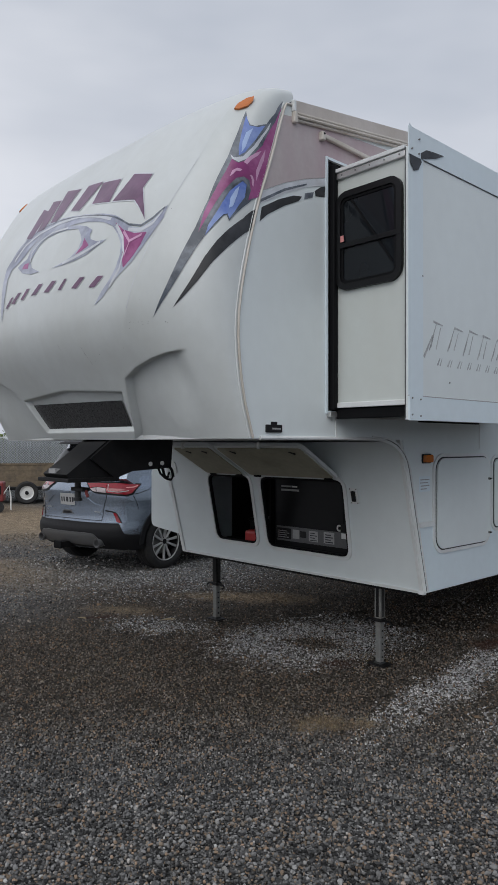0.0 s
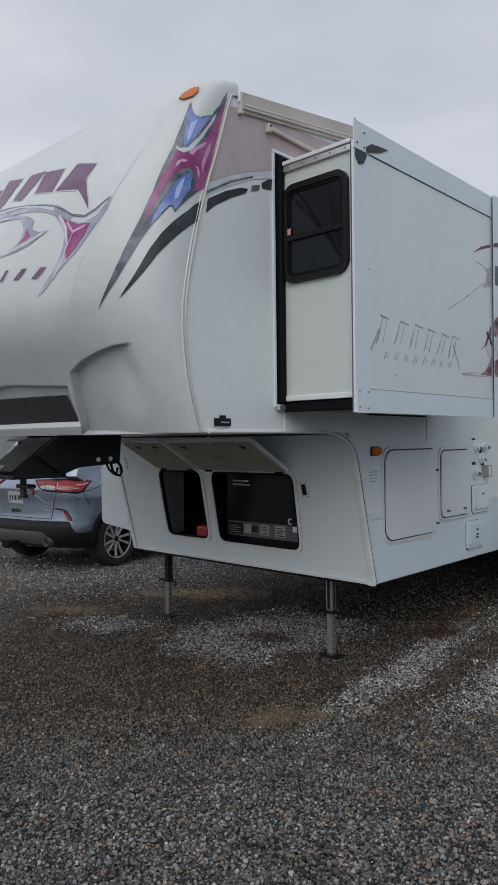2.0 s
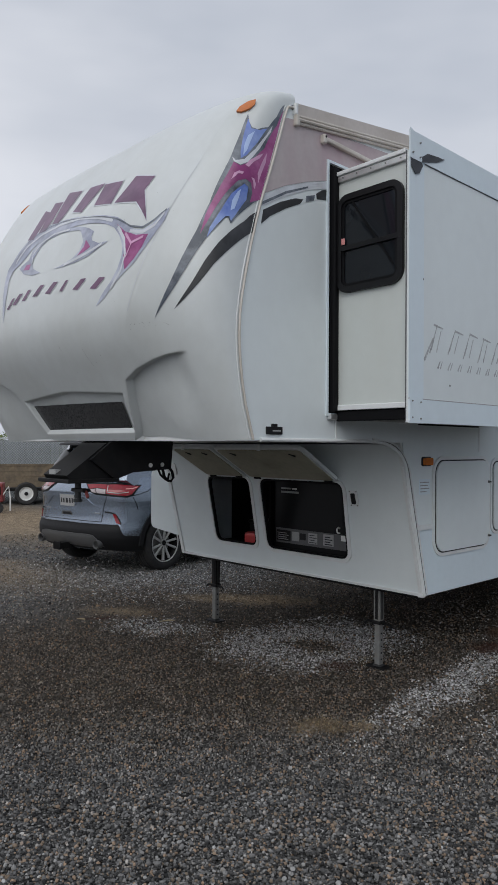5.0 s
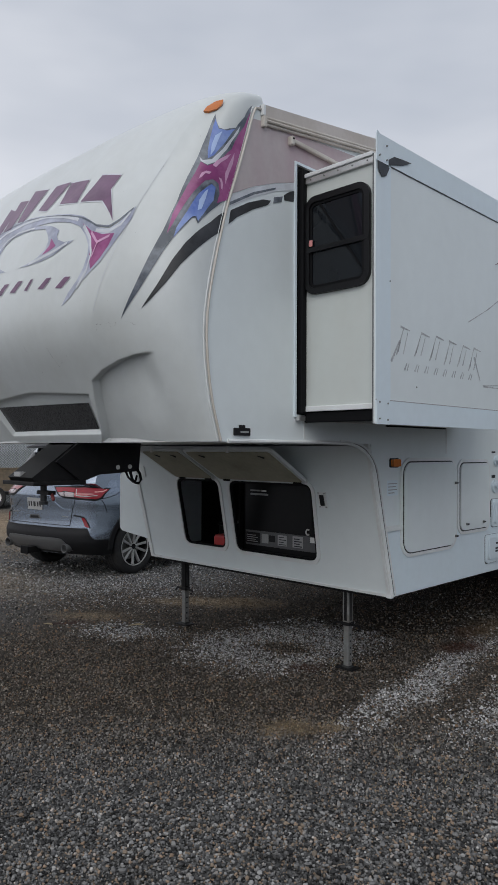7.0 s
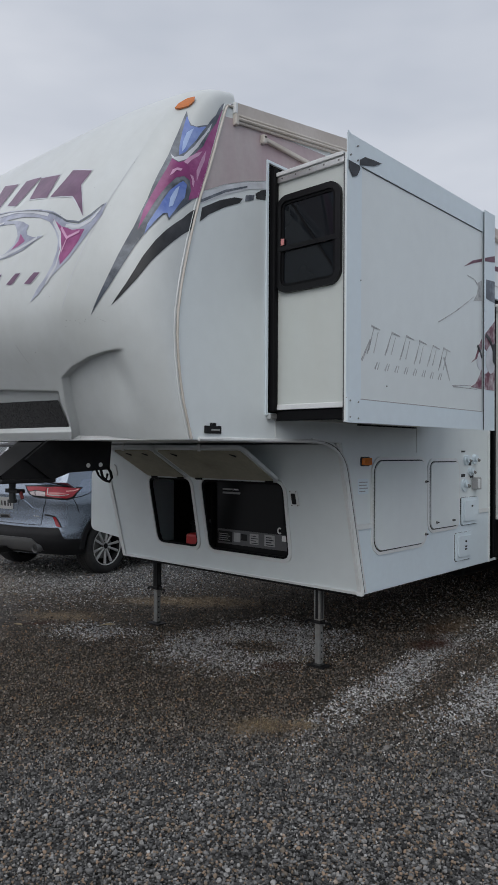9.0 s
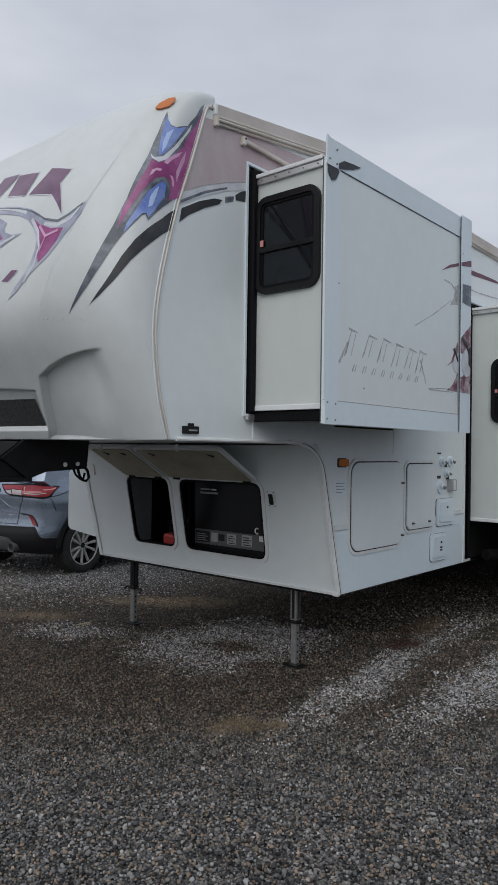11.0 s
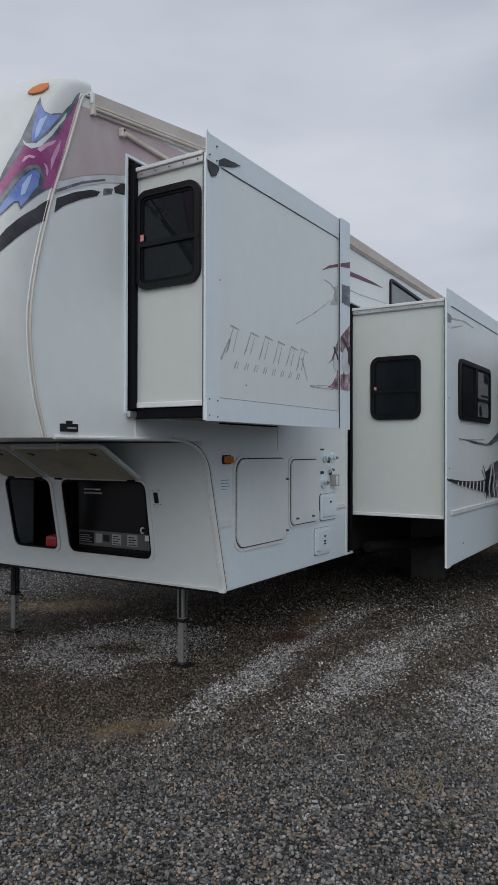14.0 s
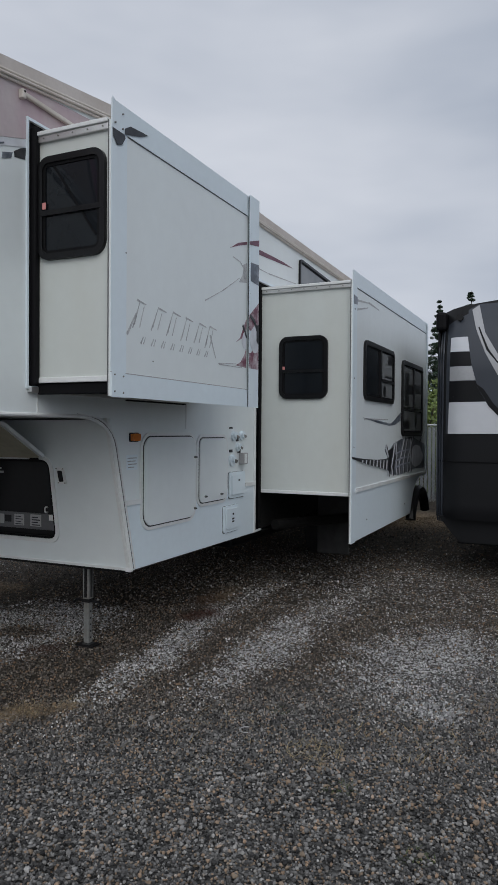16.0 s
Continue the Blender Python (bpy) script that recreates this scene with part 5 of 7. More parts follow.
# grey plates paint the reflected and interior light onto the panes
for y0, y1, z0, z1, m_ in ((2.97, 3.43, 2.06, 2.32, "lit_pane"), (2.97, 3.43, 1.88, 2.03, "lit_pane"), (3.97, 4.46, 1.82, 2.26, "lit_pane"), (4.53, 4.96, 1.82, 2.26, "lit_pane"), (3.97, 4.96, 1.55, 1.77, "lit_pane")):
    rpart("pale_pane", plate([rrect(y0, y1, z0, z1, 0.02)], on_x(X2 + 0.004), 0.0085, 0.010), m_, slide_2, "grey plate painted as pale light in the pane")
for y0, y1, z0, z1 in ((4.03, 4.27, 1.83, 2.21), (4.27, 4.46, 1.97, 2.08), (4.55, 4.90, 2.0, 2.10), (4.60, 4.72, 1.58, 1.76), (3.99, 4.30, 1.57, 1.66)):
    rpart("chair_silhouette", plate([rrect(y0, y1, z0, z1, 0.03)], on_x(X2 + 0.004), 0.0105, 0.0115), "frame", slide_2, "dark shape behind the glass")
for y0, y1, z0, z1 in ((3.06, 3.16, 1.89, 1.99), (3.24, 3.41, 2.22, 2.31), (3.12, 3.42, 2.06, 2.10)):
    rpart("dark_shape", plate([rrect(y0, y1, z0, z1, 0.02)], on_x(X2 + 0.004), 0.0105, 0.0115), "frame", slide_2, "dark shape behind the glass")
gx2 = X2 + 0.004
rpart("film", plate([[(2.0, 1.318), (2.41, 1.285), (2.87, 1.262), (3.22, 1.26), (3.34, 1.275), (3.42, 1.12), (3.2, 1.15), (2.97, 1.18), (2.5, 1.232), (2.0, 1.303)]], on_x(gx2), 0.008, 0.010), "g_black", slide_2, "dark tapering band with pale ribs")
for k in range(8):
    y, h = 2.30 + 0.13 * k, 0.012 + 0.004 * k
    rpart("film", plate([[(y, 1.255 - 0.010 * k - h), (y + 0.035, 1.252 - 0.010 * k - h), (y + 0.055, 1.272 - 0.006 * k + 0.4 * h), (y + 0.020, 1.275 - 0.006 * k + 0.4 * h)]], on_x(gx2), 0.0105, 0.012), "g_pale", slide_2)
rpart("film", plate([rounded([(3.16, 1.37), (3.33, 1.32), (3.55, 1.41), (3.96, 1.46), (4.49, 1.48), (4.94, 1.42), (5.26, 1.38), (5.26, 1.08), (4.65, 1.10), (4.23, 1.075), (3.79, 1.06), (3.40, 1.09), (3.34, 1.24)], 0.05)], on_x(gx2), 0.001, 0.003), "g_slate", slide_2, "slate claw graphic")
rpart("film", plate([[(3.30, 1.34), (3.60, 1.38), (3.66, 1.26), (3.56, 1.12), (3.40, 1.12), (3.37, 1.24)]], on_x(gx2), 0.0032, 0.0045), "g_black", slide_2, "dark patch")
rpart("film", plate([rounded([(4.43, 1.25), (4.50, 1.34), (4.66, 1.385), (4.95, 1.36), (5.18, 1.22), (4.98, 1.13), (4.66, 1.11), (4.48, 1.16)], 0.08)], on_x(gx2), 0.0032, 0.0045), "g_pale", slide_2, "pale disc")
for y0, lean, z1 in ((3.34, -0.14, 1.40), (3.52, 0.10, 1.43), (3.72, -0.06, 1.42), (3.86, 0.22, 1.47), (4.06, 0.16, 1.46), (4.26, 0.26, 1.48), (4.42, -0.04, 1.46)):
    curve = [(y0, 1.07), (y0 - 0.05, 1.17), (y0 + 0.2 * lean, 1.28), (y0 + lean, z1)]
    rpart("film", plate([stripe(curve, 0.020)], on_x(gx2), 0.0048, 0.006), "g_pale", slide_2)
    rpart("film", plate([stripe([(a + 0.045, b) for a, b in curve], 0.011)], on_x(gx2), 0.0048, 0.0058), "g_black", slide_2)
for z0 in (1.15, 1.22, 1.30):
    rpart("film", plate([stripe([(3.62, z0), (3.95, z0 + 0.025), (4.36, z0 + 0.03)], 0.008)], on_x(gx2), 0.0062, 0.007), "g_silver", slide_2)
rpart("film", plate([[(2.35, 1.665), (3.0, 1.64), (3.4, 1.62), (3.55, 1.65), (3.88, 1.75), (3.88, 1.66), (3.6, 1.61), (3.35, 1.60), (2.9, 1.62)]], on_x(gx2), 0.001, 0.003), "g_slate", slide_2)
rpart("film", plate([[(2.02, 2.72), (2.13, 2.71), (2.13, 2.65), (2.02, 2.64)]], on_x(gx2), 0.0072, 0.009), "g_slate", slide_2)
strokes([((2.14, 2.69), (2.55, 2.73)), ((2.55, 2.73), (2.9, 2.72)), ((2.1, 2.60), (2.5, 2.68)), ((2.4, 1.65), (3.3, 1.66)), ((5.05, 1.75), (5.3, 1.92)), ((4.95, 1.5), (5.3, 1.70)), ((4.9, 1.4), (5.3, 1.55))], gx2, "ghost", slide_2, 0.010)

rpart("bulb_seal", B(0.004, 0.030, 2.002, 2.038, 0.66, 2.86, 0.008), "seal", label="black bulb seal beside the slide-out")

# wheel and fender behind the skirt
rpart("fender_flare", tube([(X2 - 0.02, 5.02 + 0.46 * math.cos(radians(a)), 0.37 + 0.44 * math.sin(radians(a))) for a in range(165, 14, -8)], 0.062, 8), "plastic", label="black plastic fender flare", smooth=True)
rpart("mud_flap", B(0.10, 0.46, 3.40, 3.425, 0.21, 0.97, 0.01), "flap", label="black mud flap")
rpart("sewer_pipe", R((0.1, 2.2, 0.66), (0.5, 3.4, 0.62), 0.05, n=12), "dark")

# unseen block, added to darken the ground below the floor
rpart("added_belly_block", B(-2.2, -0.35, 2.2, 4.1, 0.40, 0.60, 0.03), "dark", label="unseen black block added under the floor to keep light out")
for x0 in (-0.34, -2.44):
    for y in (4.55, 5.45):
        rpart("road_wheel", R((x0, y, 0.36), (x0 + 0.22, y, 0.36), 0.36, n=28), "tyre", label="black road wheel under the floor")
for y in (4.55, 5.45):
    rpart("axle", R((-2.3, y, 0.36), (-0.25, y, 0.36), 0.04, n=10), "dark")

# roof items
rpart("roof_vent_dome", R((-0.65, 0.6, 3.59), (-0.65, 0.6, 3.72), 0.16, 0.10, n=20), "roof", smooth=True)

# landing legs
def leg(x, upper):
    """A square landing leg: outer tube with a shaded channel painted down its face, telescoping inner tube, pin and
    foot.
    """
    l = rpart("landing_leg", B(x - 0.027, x + 0.027, 0.103, 0.157, 0.32, 0.80, 0.005), upper, label="steel landing leg")
    # dark strips give the shade of the leg's channel by colour
    rpart("channel_shade", B(x - 0.011, x + 0.011, 0.0995, 0.104, 0.36, 0.62, 0.001), "blacksteel", l, "dark strip painted as the shaded channel of the leg")
    rpart("channel_shade", B(x + 0.0265, x + 0.030, 0.119, 0.141, 0.36, 0.62, 0.001), "legsteel", l)
    rpart("inner_tube", B(x - 0.022, x + 0.022, 0.108, 0.152, 0.02, 0.34, 0.003), "steel", l, "galvanised inner tube with holes")
    for k in range(5):
        z = 0.075 + 0.046 * k
        rpart("pin_hole", R((x + 0.021, 0.13, z), (x + 0.0235, 0.13, z), 0.007, n=8), "seal", l)
    bm = box(bmesh.new(), x - 0.075, x + 0.075, 0.075, 0.185, 0.004, 0.014, 0.003)
    for v in bm.verts:
        if abs(v.co.x - x) > 0.05:
            v.co.z += 0.014
    rpart("foot", bm, "blacksteel", l, "thin steel foot plate with turned-up ends")
    rpart("foot_socket", B(x - 0.030, x + 0.030, 0.100, 0.160, 0.012, 0.040, 0.004), "legsteel", l)
    rpart("collar", B(x - 0.033, x + 0.033, 0.097, 0.163, 0.325, 0.350, 0.004), "blacksteel", l)
    rpart("pull_pin", tube([(x - 0.115, 0.12, 0.315), (x - 0.09, 0.12, 0.335), (x + 0.06, 0.12, 0.335), (x + 0.105, 0.115, 0.335), (x + 0.125, 0.11, 0.32), (x + 0.105, 0.105, 0.305)], 0.010, 6), "blacksteel", l)
    return l


leg(-0.455, "steel")
leg(-2.240, "blacksteel")
for x0 in (-0.62, -2.03):
    rpart("frame_rail", B(x0, x0 + 0.10, 2.4, 9.0, 0.40, 0.59, 0.006), "blacksteel", label="black steel frame rail")
rpart("front_crossmember", B(-2.48, -0.06, 0.060, 0.110, 0.572, 0.600, 0.004), "blacksteel", label="black crossmember under the front edge")
rpart("cross_tube", R((-2.4, 0.16, 0.585), (-0.2, 0.16, 0.585), 0.030, n=10), "blacksteel", label="black cross tube under the floor")

# pin box
pin = rpart("pin_box", plate([[(-1.26, 1.60), (-1.28, 1.50), (-1.55, 1.47), (-1.68, 1.385), (-1.97, 1.385), (-1.99, 1.41), (-1.73, 1.60)]], on_x(-1.275), -0.085, 0.20), "blacksteel", label="black steel pin box")
rpart("side_plate", plate([[(-1.255, 1.615), (-1.27, 1.435), (-1.56, 1.42), (-1.68, 1.38), (-1.85, 1.50), (-1.70, 1.615)]], on_x(-1.275), 0.20, 0.225), "blacksteel", pin)
rpart("side_plate", plate([[(-1.255, 1.615), (-1.27, 1.435), (-1.56, 1.42), (-1.68, 1.38), (-1.85, 1.50), (-1.70, 1.615)]], on_x(-1.275), -0.11, -0.085), "blacksteel", pin)
rpart("base_flange", B(-1.41, -1.04, -2.00, -1.66, 1.365, 1.388, 0.004), "blacksteel", pin)
for y, z in ((-1.34, 1.465), (-1.43, 1.462)):
    rpart("bolt_hole", R((-1.05, y, z), (-1.046, y, z), 0.014, n=12), "white", pin)
rpart("label_plate", B(-1.115, -1.113, -1.60, -1.52, 1.44, 1.475), "label", pin)
rpart("label_plate", B(-1.30, -1.22, -1.985, -1.95, 1.41, 1.44, 0, None), "label", pin)
king = rpart("king_pin", R((-1.215, -1.84, 1.25), (-1.215, -1.84, 1.37), 0.019, n=16), "legsteel", pin, "steel king pin")
rpart("king_pin_flange", R((-1.215, -1.84, 1.245), (-1.215, -1.84, 1.265), 0.027, n=16), "legsteel", king)
rpart("king_pin_lock", B(-1.255, -1.115, -1.865, -1.815, 1.305, 1.328, 0.004), "blacksteel", pin)
rpart("lock_handle", R((-1.125, -1.84, 1.315), (-1.10, -1.84, 1.275), 0.010, n=8), "maroonpaint", pin)
rpart("cable", tube([(-1.02, -1.36, 1.44), (-1.02, -1.345, 1.39), (-1.02, -1.32, 1.365), (-1.02, -1.295, 1.36), (-1.02, -1.275, 1.38), (-1.02, -1.285, 1.42), (-1.02, -1.31, 1.45)], 0.009, 6), "seal", pin)
rpart("cable", tube([(-1.04, -1.38, 1.44), (-1.04, -1.36, 1.40), (-1.03, -1.33, 1.37), (-1.03, -1.31, 1.375), (-1.03, -1.30, 1.41)], 0.007, 6), "seal", pin)

# generator in its bay
gen = thing("generator", -0.98, 0.06, 0.70, "charcoal generator with silver labels in open bay", "generator")
part("case", B(-0.46, 0.44, 0.0, 0.42, 0.05, 0.72, 0.012), "genset", gen)
part("base_tray", B(-0.45, 0.45, -0.03, 0.42, 0.0, 0.06, 0.006), "plastic", gen)
part("label_strip", B(-0.43, 0.42, -0.006, 0.0, 0.12, 0.235, 0.002), "strip", gen, "dark silver label strip")
for x0, x1, z0, z1, m in ((-0.42, -0.27, 0.135, 0.22, "plastic"), (-0.25, -0.18, 0.145, 0.215, "label"), (-0.17, -0.11, 0.16, 0.21, "plastic"), (-0.08, 0.01, 0.14, 0.22, "label"), (0.07, 0.17, 0.14, 0.225, "label"), (0.24, 0.30, 0.19, 0.23, "white"), (0.28, 0.34, 0.25, 0.285, "white")):
    part("label", B(x0, x1, -0.009, -0.006 if z0 < 0.24 else 0.0, z0, z1), m, gen)
for k in range(4):
    part("printed_bar", B(-0.068, 0.003 - 0.02 * (k % 2), -0.0105, -0.009, 0.147 + 0.018 * k, 0.153 + 0.018 * k), "ink", gen)
    part("printed_bar", B(0.085, 0.160 - 0.02 * (k % 2), -0.0105, -0.009, 0.147 + 0.018 * k, 0.155 + 0.018 * k), "ink", gen)
    part("printed_bar", B(-0.41, -0.29 - 0.02 * (k % 2), -0.0105, -0.009, 0.147 + 0.016 * k, 0.152 + 0.016 * k), "label", gen)
bm = tube([(0.215 + 0.017 * math.cos(radians(a)), -0.004, 0.265 + 0.020 * math.sin(radians(a))) for a in range(50, 311, 20)], 0.006, 6)
part("emblem", bm, "white", gen, "white curved emblem")
part("printed_bar", B(-0.38, -0.27, -0.003, 0.0, 0.545, 0.557), "label", gen)
part("printed_bar", B(-0.26, -0.21, -0.003, 0.0, 0.545, 0.557), "white", gen)
part("printed_bar", B(-0.38, -0.19, -0.003, 0.0, 0.515, 0.53), "label", gen)
part("door_seam", B(0.25, 0.256, -0.003, 0.0, 0.30, 0.70), "seal", gen)
can = thing("fuel_can", -1.60, 0.10, 0.70, "red plastic fuel can in dark compartment", "fuel can")
part("body", B(-0.16, 0.10, -0.08, 0.08, 0.0, 0.17, 0.025), "red", can)
part("handle", tube([(-0.10, 0, 0.16), (-0.08, 0, 0.215), (0.03, 0, 0.215), (0.05, 0, 0.16)], 0.013, 8), "red", can)
crate = thing("storage_box", -1.80, 0.32, 0.70, "dark plastic box in the compartment", "box")
part("body", B(-0.10, 0.10, -0.1, 0.1, 0.0, 0.22, 0.01), "plastic", crate)
part("lid", B(-0.11, 0.11, -0.11, 0.11, 0.22, 0.245, 0.006), "genset", crate)

# ---- parked suv ----
def lathe(profile, n=36):
    """A wheel shape turned about the x axis from (x, r) rows."""
    bm, rows_ = bmesh.new(), []
    for x, r in profile:
        rows_.append([bm.verts.new((x, r * math.cos(2 * math.pi * k / n), r * math.sin(2 * math.pi * k / n))) for k in range(n)])
    for a, b in zip(rows_, rows_[1:]):
        for k in range(n):
            bm.faces.new((a[k], a[(k + 1) % n], b[(k + 1) % n], b[k]))
    return bm


suv = thing("suv", -5.575, 1.25, 0, "grey-blue compact suv with red tail lights parked on gravel", "car", 9.0)
SUV_Y = [(0.20, -0.70), (0.30, -0.77), (0.38, -0.85), (0.46, -0.885), (0.56, -0.885), (0.61, -0.855), (0.70, -0.845), (0.85, -0.842), (0.96, -0.852), (1.03, -0.855), (1.09, -0.81), (1.20, -0.73)]
SUV_W = [(0.20, 0.84), (0.30, 0.875), (0.45, 0.900), (0.62, 0.905), (0.80, 0.900), (0.93, 0.902), (1.02, 0.880), (1.10, 0.835), (1.20, 0.79)]


def between(rows, v):
    """The value at v in rows of (v, value), straight from row to row."""
    if v <= rows[0][0]:
        return rows[0][1]
    for (a, b), (c, d) in zip(rows, rows[1:]):
        if v <= c:
            return b + (d - b) * (v - a) / (c - a)
    return rows[-1][1]


def suv_plan(q, z):
    """A point of the body's outline at height z: q from -1 to 1 round the tail, past that in metres along the side."""
    w, y, p, deep = between(SUV_W, z), between(SUV_Y, z), 2.45, 0.52
    t = min(abs(q), 1.0) * math.pi / 2
    x = w * math.sin(t) ** (2 / p)
    back = y + deep * (1 - max(math.cos(t), 0.0) ** (2 / p)) + max(abs(q) - 1.0, 0.0)
    return (x if q >= 0 else -x, back)


def suv_skin(q, z, e=0.0):
    """The body's surface, lifted outwards by e."""
    x, y = suv_plan(q, z)
    if e:
        (xa, ya), (xb, yb) = suv_plan(q - 0.01, z), suv_plan(q + 0.01, z)
        n = math.hypot(xb - xa, yb - ya)
        x, y = x + e * (yb - ya) / n, y - e * (xb - xa) / n
    return (x, y, z)


def slab(profile, ds, place):
    """A solid from a side profile (y, z), drawn across at the steps ds."""
    bm, rows = bmesh.new(), []
    for d in ds:
        rows.append([bm.verts.new(place(y, z, d)) for y, z in profile])
    n = len(profile)
    for a, b in zip(rows, rows[1:]):
        for i in range(n):
            bm.faces.new((a[i], a[(i + 1) % n], b[(i + 1) % n], b[i]))
    for r in (rows[0], rows[-1]):
        edges = [bm.edges.get((r[i], r[(i + 1) % n])) for i in range(n)]
        bmesh.ops.triangle_fill(bm, use_beauty=True, edges=edges)
    return bm


def suv_ring(z):
    """The body's whole outline at height z, counter-clockwise from the middle of the tail."""
    half = [suv_plan(k / 40, z) for k in range(41)]
    w, y1 = half[-1]
    side = [(w, y1 + (3.05 - y1) * k / 66) for k in range(1, 67)]
    nose = [(w * math.cos(radians(a)) ** 0.75, 3.05 + 0.66 * math.sin(radians(a)) ** 0.8) for a in range(9, 90, 9)]
    right = half + side + nose + [(0.0, 3.71)]
    return right + [(-x, y) for x, y in right[-2:0:-1]]


LEVELS = [0.30, 0.34, 0.38, 0.42, 0.46, 0.50, 0.54, 0.58, 0.61, 0.65, 0.69, 0.73, 0.77, 0.81, 0.85, 0.89, 0.93, 0.96, 0.99, 1.02, 1.05, 1.08, 1.11, 1.15, 1.19]
bm = bmesh.new()
rows = [[bm.verts.new((x, y, z - (0.10 * ramp(y, 2.0, 3.7) if z > 0.9 else 0))) for x, y in suv_ring(z)] for z in LEVELS]
for a, b in zip(rows, rows[1:]):
    for k in range(len(a)):
        q = (a[k], a[(k + 1) % len(a)], b[(k + 1) % len(a)], b[k])
        cy, cz = sum(v.co.y for v in q) / 4, sum(v.co.z for v in q) / 4
        if abs(q[0].co.x) > 0.7 and min((cy - yc) ** 2 + (cz - 0.345) ** 2 for yc in (0, 2.71)) < 0.425 ** 2:
            continue
        bm.faces.new(q)
bm.faces.new(rows[-1])
body = part("body", bm, "suvpaint", suv, smooth=True)


def skin(name, mat, loop, e0, e1, label="", parent=None, holes=()):
    """A panel laid on the body's skin: loops in the skin's own coordinates (q, z), from lift e0 to e1."""
    bm = plate([[(a * 0.95, b) for a, b in lp] for lp in (loop, *holes)], lambda a, b, d: (a, b, d), e0, e1)
    for _ in range(4):
        long = [e for e in bm.edges if e.calc_length() > 0.045]
        if not long:
            break
        bmesh.ops.subdivide_edges(bm, edges=long, cuts=1)
        bmesh.ops.triangulate(bm, faces=bm.faces)
    for v in bm.verts:
        v.co = suv_skin(v.co.x / 0.95, v.co.y, v.co.z)
    return part(name, bm, mat, parent or suv, label, smooth=True)


near = [(0.0, 0.632), (0.174, 0.628), (0.402, 0.626), (0.594, 0.622), (0.640, 0.570), (0.690, 0.502), (0.740, 0.490), (0.900, 0.488), (0.93, 0.46), (0.90, 0.30), (0.75, 0.285), (0.39, 0.305), (0.0, 0.315)]
bumper = skin("rear_bumper", "cladding", near + [(-a, b) for a, b in near[-2:0:-1]], -0.010, 0.012, "matt black lower bumper")
shelf = [(0.0, 0.655), (0.40, 0.650), (0.585, 0.642), (0.585, 0.628), (0.0, 0.637)]
skin("bumper_shelf", "suvpaint", shelf + [(-a, b) for a, b in shelf[-2:0:-1]], 0.002, 0.016, parent=bumper)
low = [(0.0, 0.505), (0.22, 0.506), (0.31, 0.496), (0.355, 0.45), (0.41, 0.350), (0.242, 0.338), (0.0, 0.350)]
skin("skid_plate", "skid", low + [(-a, b) for a, b in low[-2:0:-1]], 0.010, 0.026, "silver lower trim", parent=bumper)
